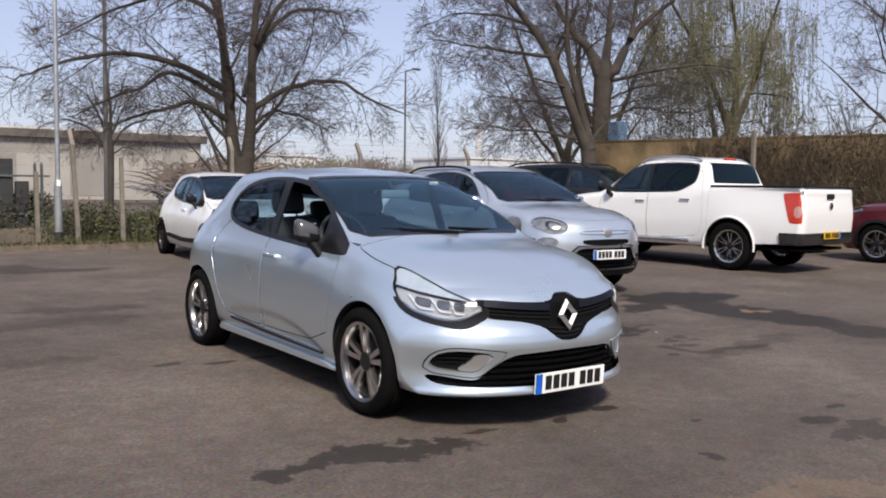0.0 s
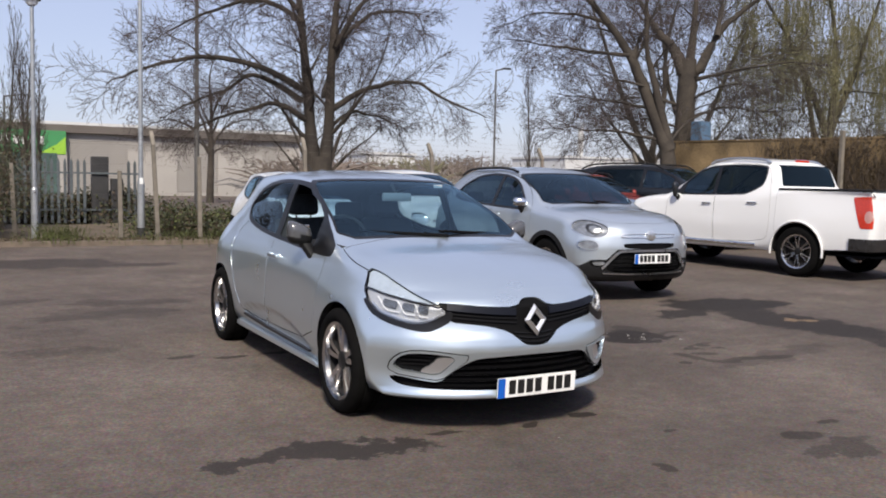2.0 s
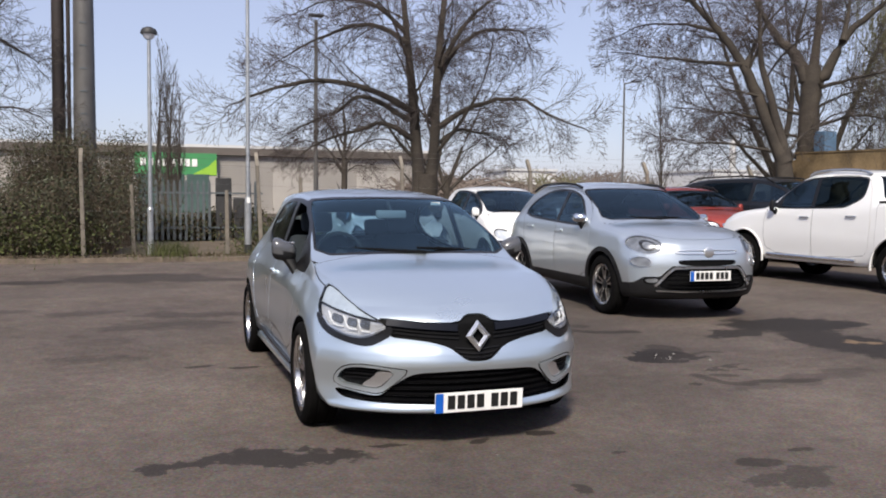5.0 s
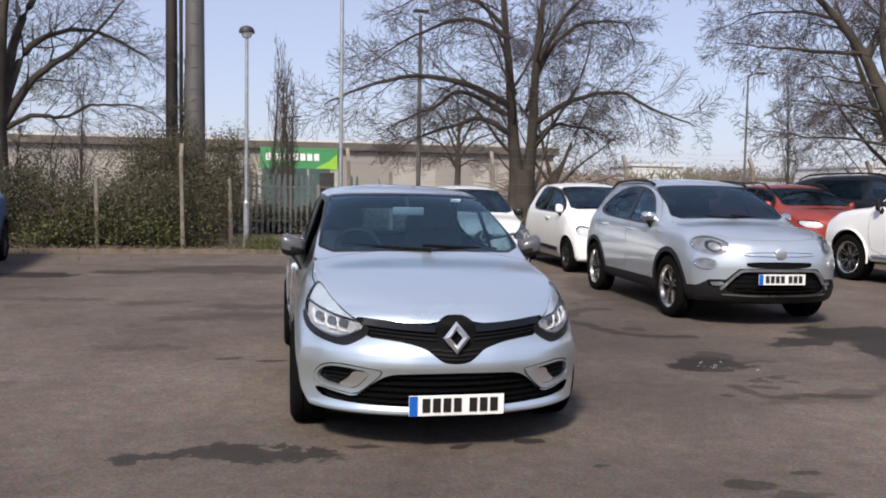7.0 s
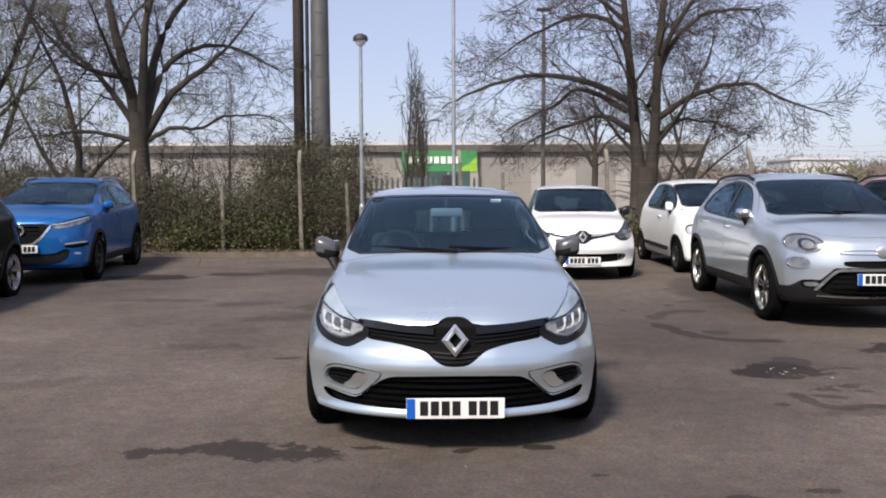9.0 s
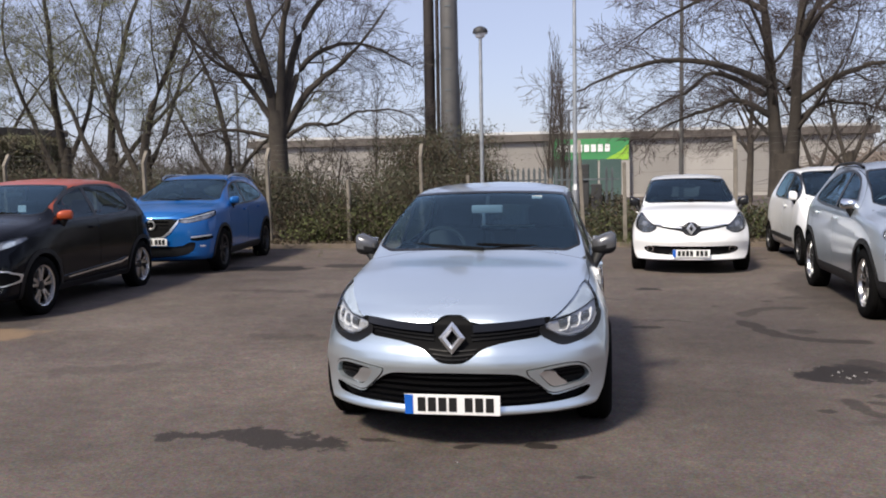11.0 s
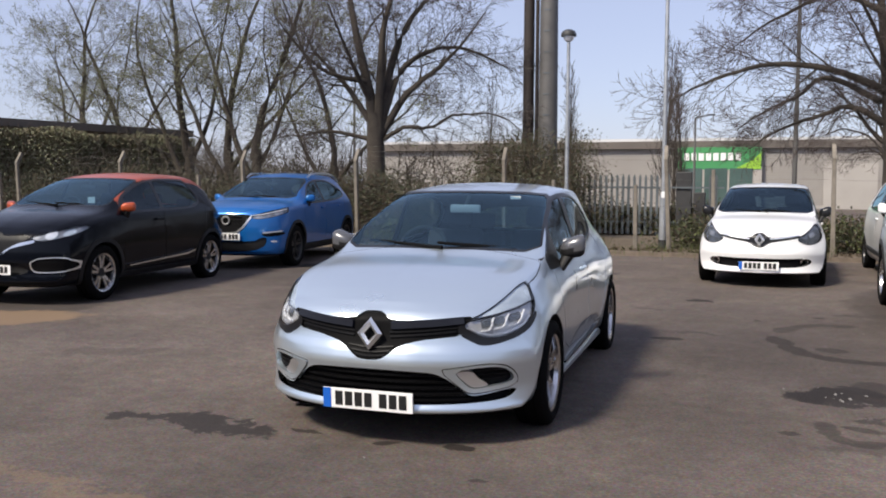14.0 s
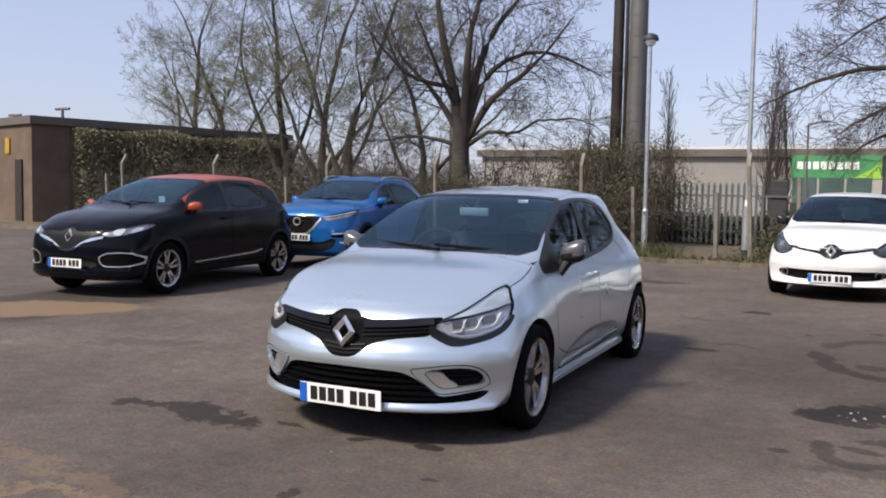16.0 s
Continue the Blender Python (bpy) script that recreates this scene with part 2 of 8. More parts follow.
    worn = nt.nodes.new("ShaderNodeTexNoise")
    worn.inputs["Scale"].default_value, worn.inputs["Detail"].default_value, worn.inputs["Roughness"].default_value = 1.5, 8, 0.7
    nt.links.new(add2.outputs[0], worn.inputs["Vector"])
    wr = nt.nodes.new("ShaderNodeMapRange")
    wr.inputs["From Min"].default_value, wr.inputs["From Max"].default_value = 0.3, 0.7
    nt.links.new(worn.outputs["Fac"], wr.inputs["Value"])
    c = blend("OVERLAY", ramp.outputs[0], 0.3, source=mid.outputs["Fac"])
    c = blend("OVERLAY", c, 0.16, source=wr.outputs[0])
    c = blend("OVERLAY", c, 0.22, source=grit.outputs["Color"])
    fr = nt.nodes.new("ShaderNodeMapRange")
    fr.inputs["From Min"].default_value, fr.inputs["From Max"].default_value = 0.25, 0.75
    nt.links.new(fleck.outputs["Fac"], fr.inputs["Value"])
    c = blend("OVERLAY", c, 0.45, source=fr.outputs[0])
    # broad soft-edged darker areas around and in front of the cars
    broad_dark = stains(nt, warped, [(2.3, 3.2, 1.5, 3.0, -8, 0.34), (1.6, 0.6, 1.0, 1.5, 0, 0.26), (-5.2, 7.0, 2.2, 1.6, 0, 0.3), (5.2, 0.4, 1.6, 2.4, 0, 0.2), (-2.0, 4.6, 1.3, 1.8, 0, 0.16), (0.2, -1.3, 1.9, 0.8, 0, 0.27)], 1.35, 0.35, after=pale)
    c = blend("MIX", c, broad_dark, (0.03, 0.026, 0.025))
    c = blend("MIX", c, oil, (0.027, 0.023, 0.021))
    c = blend("MIX", c, drips, (0.022, 0.018, 0.016))
    c = blend("MIX", c, pale, (0.21, 0.145, 0.09))
    nt.links.new(c, p.inputs["Base Color"])
    rr = nt.nodes.new("ShaderNodeMapRange")
    rr.inputs["To Min"].default_value, rr.inputs["To Max"].default_value = 0.88, 0.82
    nt.links.new(oil, rr.inputs["Value"])
    nt.links.new(rr.outputs[0], p.inputs["Roughness"])
    p.inputs["Specular IOR Level"].default_value = 0.22
    b = nt.nodes.new("ShaderNodeBump")
    b.inputs["Strength"].default_value, b.inputs["Distance"].default_value = 0.3, 0.005
    nt.links.new(grit.outputs["Distance"], b.inputs["Height"])
    b2 = nt.nodes.new("ShaderNodeBump")
    b2.inputs["Strength"].default_value, b2.inputs["Distance"].default_value = 0.15, 0.012
    nt.links.new(mid.outputs["Fac"], b2.inputs["Height"])
    nt.links.new(b.outputs[0], b2.inputs["Normal"])
    nt.links.new(b2.outputs[0], p.inputs["Normal"])
    return m


TARMAC = tarmac()
SILVER = paint("silver_metallic_paint", (0.695, 0.785, 0.842), 0.82, 0.275)
SILVER_B = paint("bright_silver_paint", (0.62, 0.68, 0.725), 0.76, 0.32)
WHITE = paint("white_paint", (0.84, 0.84, 0.83), 0.0, 0.4)
BLACK_P = paint("black_paint", (0.003, 0.0038, 0.0065), 0.0, 0.15, 0.16, 0.12)
ORANGE = paint("orange_paint", (0.40, 0.065, 0.015), 0.2, 0.35, 0.5)
BLUE_P = paint("blue_metallic_paint", (0.001, 0.115, 0.39), 0.4, 0.35, 0.7)
RED_P = paint("burnt_red_paint", (0.30, 0.035, 0.018), 0.25, 0.38)
MAROON = paint("maroon_paint", (0.10, 0.008, 0.012), 0.3, 0.35)
NAVY_P = paint("dark_grey_blue_paint", (0.013, 0.016, 0.022), 0.2, 0.35, 0.4)
PLASTIC = surface("black_grained_plastic", (0.013, 0.013, 0.014), 0.55, spec=0.3, dark=0.7, scale=20, fine=400, bump=0.05)
GLOSS = surface("gloss_black_trim", (0.008, 0.008, 0.009), 0.3, dark=0.8, bump=0, rvar=0.05)
RUBBER = surface("tyre_rubber", (0.008, 0.0078, 0.0078), 0.9, dark=0.6, scale=12, fine=120, bump=0.2, spec=0.06)
CHROME = surface("chrome", (0.78, 0.79, 0.8), 0.1, 1.0, dark=0.9, bump=0, rvar=0.04)
SATIN = surface("satin_metal", (0.72, 0.735, 0.745), 0.3, 1.0, dark=0.85, bump=0)
ALLOY = surface("machined_alloy", (0.62, 0.615, 0.615), 0.24, 1.0, dark=0.85, bump=0)
ALLOY_D = surface("dark_wheel_enamel", (0.045, 0.045, 0.048), 0.35, 0.4, dark=0.8, bump=0)
BUMPER = surface("dark_chromed_bumper", (0.10, 0.10, 0.105), 0.22, 0.7, dark=0.6, scale=12, bump=0)
CABIN = surface("dark_cabin_trim", (0.04, 0.041, 0.043), 0.8, dark=0.7, scale=15, fine=200)
CLOTH = surface("grey_seat_cloth", (0.075, 0.075, 0.08), 0.9, dark=0.7, scale=25, fine=300)
GLASS = glass("tinted_glass", (0.47, 0.62, 0.70), 1.95, (0.60, 0.87, 1.0))
GLASS_O = glass("dusky_tinted_glass", (0.25, 0.33, 0.38), 1.82, (0.62, 0.86, 1.0))
GLASS_S = glass("side_window_glass", (0.42, 0.50, 0.54), 1.55, (0.72, 0.86, 0.95))
GLASS_D = glass("privacy_glass", (0.12, 0.14, 0.15), 1.48, (0.65, 0.92, 1.0))
LAMP_IN = surface("silvered_lamp_inner", (0.62, 0.635, 0.66), 0.3, 0.35, dark=0.7, scale=9, fine=30, bump=0)
LAMP_GREY = surface("smoky_lamp_reflector", (0.20, 0.215, 0.235), 0.2, 0.5, dark=0.5, scale=9, fine=30, bump=0)
LENS = glass("clear_lens", (0.93, 0.94, 0.95), 1.45)
HOUSING = surface("lamp_reflector", (0.40, 0.42, 0.45), 0.2, 0.4, dark=0.4, scale=9, fine=30, bump=0)
BRIGHT = surface("bright_lamp_reflector", (0.80, 0.83, 0.87), 0.25, 0.3, dark=0.85, scale=9, fine=30, bump=0)
TRIM = surface("fine_grained_dark_trim", (0.008, 0.008, 0.009), 0.45, dark=0.8, scale=30, bump=0, spec=0.2)
LAMP_TOP = surface("blue_grey_lamp_inner", (0.60, 0.68, 0.75), 0.25, 0.3, dark=0.75, scale=9, fine=30, bump=0)
DEEP = surface("deep_black_plastic", (0.006, 0.006, 0.0065), 0.6, dark=0.8, scale=30, bump=0, spec=0.08)
EMBLEM = surface("bright_emblem_metal", (0.85, 0.86, 0.87), 0.32, 0.9, dark=0.95, bump=0)
MIRROR_CAP = surface("grey_satin_mirror_cap", (0.15, 0.152, 0.16), 0.25, 0.5, dark=0.9, bump=0)
BAR_SHEEN = surface("blue_black_grille_bar", (0.010, 0.012, 0.020), 0.5, dark=0.8, bump=0, spec=0.22)
SILVERED = surface("pale_mirror_back", (0.42, 0.44, 0.46), 0.4, dark=0.85, bump=0)
LED = surface("white_light_guide", (0.84, 0.85, 0.87), 0.3, dark=0.95, bump=0)
TAIL = surface("red_lamp_lens", (0.62, 0.045, 0.018), 0.15, dark=0.7, scale=40, bump=0, coat=0.6)
SATIN_LENS = surface("pale_pink_lamp_lens", (0.55, 0.30, 0.27), 0.2, dark=0.8, scale=30, bump=0, coat=0.5)
PLATE_W = surface("white_plate", (0.9, 0.9, 0.88), 0.4, dark=0.93, bump=0)
PLATE_Y = surface("yellow_plate", (0.75, 0.45, 0.02), 0.4, dark=0.93, bump=0)
PLATE_B = surface("blue_plate_band", (0.01, 0.12, 0.55), 0.4, dark=0.9, bump=0)
INK = surface("black_ink", (0.012, 0.012, 0.012), 0.5, dark=0.9, bump=0)
STICKER = surface("paper_sticker", (0.75, 0.76, 0.76), 0.6, dark=0.9, bump=0)
MIRROR = surface("mirror_glass", (0.85, 0.87, 0.88), 0.03, 1.0, dark=0.97, bump=0, rvar=0.01)
DISC = surface("brake_disc", (0.10, 0.096, 0.092), 0.45, 1.0, dark=0.6, scale=30, bump=0.05)
BARK = surface("tree_bark", (0.072, 0.059, 0.047), 0.9, dark=0.42, scale=3, fine=26, bump=0.9)
TWIG = surface("twig_bark", (0.082, 0.067, 0.06), 0.9, dark=0.6, scale=2, fine=30, bump=0.2)
TWIG_P = surface("pale_twig_bark", (0.135, 0.125, 0.095), 0.9, dark=0.6, scale=2, fine=30, bump=0.2)
TWIG_R = surface("reddish_twig_bark", (0.09, 0.068, 0.062), 0.9, dark=0.65, scale=2, fine=30, bump=0.2)
BUD = surface("spring_buds", (0.25, 0.26, 0.14), 0.8, dark=0.6, scale=1.5, fine=20, bump=0)
WILLOW = surface("willow_shoots", (0.225, 0.21, 0.11), 0.8, dark=0.6, scale=1.2, fine=20, bump=0)
IVY = surface("ivy_leaves", (0.062, 0.072, 0.03), 0.6, dark=0.55, scale=1.4, fine=30, bump=0)
BRAMBLE = surface("bramble_stems", (0.10, 0.072, 0.05), 0.9, dark=0.5, scale=1.5, fine=20, bump=0)
HEDGE = surface("ivy_hedge_leaves", (0.235, 0.245, 0.135), 0.6, dark=0.55, scale=1.4, fine=30, bump=0)
HEDGE_DRY = surface("dry_ivy_leaves", (0.25, 0.21, 0.14), 0.9, dark=0.55, scale=1.8, fine=25, bump=0)
SCRUB = surface("bare_scrub_twigs", (0.085, 0.07, 0.055), 0.95, dark=0.55, scale=1.0, fine=14, bump=0)
DRYLEAF = surface("dry_brown_leaves", (0.095, 0.072, 0.046), 0.9, dark=0.6, scale=1.8, fine=25, bump=0)
GRASS = surface("rough_grass", (0.10, 0.115, 0.035), 0.85, dark=0.5, scale=2, fine=25, bump=0)
SOIL = surface("bank_soil", (0.155, 0.118, 0.076), 0.95, dark=0.5, scale=2.5, fine=30, bump=0.8)
CHIPS = surface("pale_stone_chips", (0.26, 0.245, 0.235), 0.8, dark=0.6, scale=30, fine=120, bump=0.2)
KERB = surface("kerb_concrete", (0.165, 0.13, 0.10), 0.9, dark=0.55, scale=5, fine=70, bump=0.4, spread=0.12)
CONCRETE = surface("weathered_concrete", (0.25, 0.22, 0.18), 0.9, dark=0.55, scale=4, fine=60, bump=0.4, spread=0.1)
GALV = surface("galvanised_steel", (0.46, 0.48, 0.5), 0.45, 0.6, dark=0.75, scale=8, fine=60, bump=0.1)
PALE_STEEL = surface("dull_palisade_steel", (0.125, 0.145, 0.16), 0.6, 0.3, dark=0.65, scale=5, fine=60, bump=0.15, spread=0.15)
DARK_STEEL = surface("dark_painted_steel", (0.05, 0.05, 0.052), 0.55, 0.2, dark=0.7, scale=5, fine=60)
MAST_BROWN = surface("brown_painted_pole", (0.034, 0.025, 0.023), 0.7, dark=0.6, scale=3, fine=40)
MAST_GREY = surface("grey_mast_steel", (0.145, 0.14, 0.137), 0.6, 0.3, dark=0.7, scale=2, fine=40, bump=0.2)
CLADDING = surface("pale_wall_cladding", (0.40, 0.375, 0.345), 0.7, dark=0.85, scale=0.5, fine=12, bump=0.1)
FASCIA = surface("brown_roof_fascia", (0.14, 0.12, 0.105), 0.7, dark=0.75, scale=1, fine=12, bump=0)
PALE_ROOF = surface("pale_roof_sheet", (0.62, 0.62, 0.62), 0.6, dark=0.88, scale=0.5, fine=10, bump=0)
SIGN = surface("green_sign_panel", (0.06, 0.28, 0.10), 0.5, dark=0.85, scale=0.8, bump=0)
SIGN_L = surface("lime_sign_panel", (0.30, 0.55, 0.05), 0.5, dark=0.85, scale=0.8, bump=0)
SIGN_W = surface("white_sign_letters", (0.85, 0.85, 0.83), 0.5, dark=0.95, bump=0)
SHOPGLASS = surface("shopfront_glazing", (0.09, 0.14, 0.13), 0.15, dark=0.7, scale=0.6, bump=0)
YARDWALL = surface("stained_render_wall", (0.27, 0.19, 0.10), 0.95, dark=0.22, scale=1.3, fine=22, bump=0.5)
BRICK = surface("brown_brick", (0.17, 0.12, 0.085), 0.9, dark=0.6, scale=1.5, fine=30, bump=0.4)
GREYWALL = surface("grey_render", (0.19, 0.2, 0.215), 0.9, dark=0.7, scale=0.6, fine=20, bump=0.2)
BLUEBOX = surface("faded_blue_metal", (0.11, 0.19, 0.30), 0.6, dark=0.7, scale=4, bump=0.1)
YELLOW = surface("yellow_machine_paint", (0.55, 0.33, 0.03), 0.5, dark=0.7, scale=4, bump=0.1)
# bare wood with distance haze put into its base colour, paler and greyer
HAZEWOOD = surface("haze_paled_bare_wood", (0.31, 0.295, 0.285), 0.95, dark=0.6, scale=0.15, fine=2, bump=0)
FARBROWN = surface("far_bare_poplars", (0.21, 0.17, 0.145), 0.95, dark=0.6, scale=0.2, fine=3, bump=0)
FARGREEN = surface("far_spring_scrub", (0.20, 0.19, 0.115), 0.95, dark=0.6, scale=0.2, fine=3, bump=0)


# ---- mesh helpers ----
def mesh_of(name, V, F, mat, loop_normals=None, smooth=False):
    me = bpy.data.meshes.new(name)
    V = np.asarray(V, np.float32)
    if not isinstance(F, np.ndarray):
        me.from_pydata([tuple(map(float, v)) for v in V], [], F)
    else:
        n, k = F.shape
        me.vertices.add(len(V))
        me.vertices.foreach_set("co", V.ravel())
        me.loops.add(n * k)
        me.loops.foreach_set("vertex_index", np.ascontiguousarray(F, np.int32).ravel())
        me.polygons.add(n)
        me.polygons.foreach_set("loop_start", np.arange(0, n * k, k, dtype=np.int32))
        me.update(calc_edges=True)
    me.materials.append(mat)
    if smooth or loop_normals is not None:
        me.polygons.foreach_set("use_smooth", [True] * len(me.polygons))
    if loop_normals is not None:
        me.normals_split_custom_set(np.asarray(loop_normals, float).tolist())
    me.update()
    return me


def part(name, bm, mat, parent=None, label="", smooth=False):
    """Links a bmesh as one mesh object, under a thing or a part where one is given."""
    me = bpy.data.meshes.new(name)
    bm.to_mesh(me)
    bm.free()
    me.materials.append(mat)
    if smooth:
        me.polygons.foreach_set("use_smooth", [True] * len(me.polygons))
        me.set_sharp_from_angle(angle=radians(38))
    ob = new(name, me)
    if parent:
        ob.parent = parent
    return tagged(ob, label)


def raw(name, V, F, mat, parent=None, label="", smooth=False, normals=None):
    ob = new(name, mesh_of(name, V, F, mat, normals, smooth))
    if parent:
        ob.parent = parent
    return tagged(ob, label)


def box(bm, cx, cy, cz, sx, sy, sz, bevel=0.0, m=None, seg=2):
    r = bmesh.ops.create_cube(bm, size=1, matrix=(m or Matrix()) @ Matrix.Translation((cx, cy, cz)) @ Matrix.Diagonal((sx, sy, sz, 1)))
    if bevel:
        es = list({e for v in r["verts"] for e in v.link_edges})
        bmesh.ops.bevel(bm, geom=es, offset=bevel, segments=seg, affect="EDGES", profile=0.5)


def boxes(*rows, bevel=0.0, m=None):
    bm = bmesh.new()
    for r in rows:
        box(bm, *r, bevel=bevel, m=m)
    return bm


def rod(bm, a, b, r0, r1=None, n=8):
    a, b = Vector(a), Vector(b)
    d = b - a
    m = Matrix.Translation((a + b) / 2) @ d.to_track_quat("Z", "Y").to_matrix().to_4x4()
    bmesh.ops.create_cone(bm, cap_ends=True, segments=n, radius1=r0, radius2=r0 if r1 is None else r1, depth=d.length, matrix=m)


def spin(profile, n=32, axis="x", m=None):
    """A closed profile of (along, radius) turned round an axis."""
    bm = bmesh.new()
    rings = []
    for i in range(n):
        a = 2 * math.pi * i / n
        ring = []
        for t, r in profile:
            v = (t, r * math.cos(a), r * math.sin(a)) if axis == "x" else (r * math.cos(a), r * math.sin(a), t)
            ring.append(bm.verts.new(v))
        rings.append(ring)
    k = len(profile)
    for i in range(n):
        A, B = rings[i], rings[(i + 1) % n]
        for j in range(k):
            j2 = (j + 1) % k
            bm.faces.new((A[j], A[j2], B[j2], B[j]))
    bmesh.ops.recalc_face_normals(bm, faces=bm.faces)
    if m:
        bm.transform(m)
    return bm


def prism(outline, a, b, axis="x"):
    """A flat outline of pairs, drawn out from a to b along an axis."""
    bm = bmesh.new()

    def place(p, t):
        return {"x": (t, p[0], p[1]), "y": (p[0], t, p[1]), "z": (p[0], p[1], t)}[axis]
    A = [bm.verts.new(place(p, a)) for p in outline]
    B = [bm.verts.new(place(p, b)) for p in outline]
    n = len(outline)
    bm.faces.new(A)
    bm.faces.new(B[::-1])
    for i in range(n):
        bm.faces.new((A[i], B[i], B[(i + 1) % n], A[(i + 1) % n]))
    bmesh.ops.recalc_face_normals(bm, faces=bm.faces)
    return bm


def empty(name, m, label, category, group=""):
    ob = new(name)
    ob.empty_display_size = 0.2
    ob.matrix_basis = m
    return tagged(ob, label, category, group)


def tubes(paths):
    """Tapered tubes along paths of (points, radii, sides), as one mesh."""
    groups = {}
    for P, R, k in paths:
        groups.setdefault((len(P), k), []).append((P, R))
    V, F, n0 = [], [], 0
    for (m, k), rows in groups.items():
        P, R = np.array([p for p, _ in rows], float), np.array([q for _, q in rows], float)
        d = np.gradient(P, axis=1)
        d /= np.maximum(1e-9, np.linalg.norm(d, axis=2, keepdims=True))
        ref = np.where(np.abs(d[..., 2:3]) > 0.9, np.array([1.0, 0, 0]), np.array([0, 0, 1.0]))
        u = np.cross(d, ref)
        u /= np.maximum(1e-9, np.linalg.norm(u, axis=2, keepdims=True))
        w = np.cross(d, u)
        a = np.arange(k) * 2 * math.pi / k
        ring = P[:, :, None] + R[:, :, None, None] * (np.cos(a)[:, None] * u[:, :, None] + np.sin(a)[:, None] * w[:, :, None])
        V.append(ring.reshape(-1, 3))
        i, j = np.meshgrid(np.arange(m - 1), np.arange(k), indexing="ij")
        q = np.stack((i * k + j, i * k + (j + 1) % k, (i + 1) * k + (j + 1) % k, (i + 1) * k + j), -1).reshape(-1, 4)
        F.append((n0 + np.arange(len(rows))[:, None, None] * (m * k) + q[None]).reshape(-1, 4))
        n0 += len(rows) * m * k
    return np.concatenate(V), np.concatenate(F)


# ---- car bodies ----
def spline(pts):
    """A smooth curve through (position, value) pairs that never overshoots."""
    xs, ys = np.array([p[0] for p in pts], float), np.array([p[1] for p in pts], float)
    h, d = np.diff(xs), np.diff(ys) / np.diff(xs)
    m = np.empty(len(xs))
    m[0], m[-1] = d[0], d[-1]
    for i in range(1, len(xs) - 1):
        if d[i - 1] * d[i] <= 0:
            m[i] = 0
        else:
            w1, w2 = 2 * h[i] + h[i - 1], h[i] + 2 * h[i - 1]
            m[i] = (w1 + w2) / (w1 / d[i - 1] + w2 / d[i])

    def f(x):
        x = np.clip(np.asarray(x, float), xs[0], xs[-1])
        i = np.clip(np.searchsorted(xs, x) - 1, 0, len(xs) - 2)
        t = (x - xs[i]) / h[i]
        return ((2 * t ** 3 - 3 * t ** 2 + 1) * ys[i] + (t ** 3 - 2 * t ** 2 + t) * h[i] * m[i]
                + (3 * t ** 2 - 2 * t ** 3) * ys[i + 1] + (t ** 3 - t ** 2) * h[i] * m[i + 1])
    return f


def rounded(poly, times=2):
    """Cuts the corners of a closed outline."""
    p = np.array(poly, float)
    for _ in range(times):
        q = np.roll(p, -1, 0)
        p = np.stack((0.75 * p + 0.25 * q, 0.25 * p + 0.75 * q), 1).reshape(-1, 2)
    return p


def inside(P, poly):
    """Signed distance of points to a closed outline, below zero within."""
    a, b = poly, np.roll(poly, -1, 0)
    d2 = np.full(len(P), 1e9)
    odd = np.zeros(len(P), bool)
    for (ax, ay), (bx, by) in zip(a, b):
        ex, ey = bx - ax, by - ay
        L = ex * ex + ey * ey
        if L < 1e-12:
            continue
        t = np.clip(((P[:, 0] - ax) * ex + (P[:, 1] - ay) * ey) / L, 0, 1)
        d2 = np.minimum(d2, (P[:, 0] - ax - t * ex) ** 2 + (P[:, 1] - ay - t * ey) ** 2)
        cross = (ay > P[:, 1]) != (by > P[:, 1])
        if abs(ey) > 1e-12:
            odd ^= cross & (P[:, 0] < ex * (P[:, 1] - ay) / ey + ax)
    return np.where(odd, -1, 1) * np.sqrt(d2)


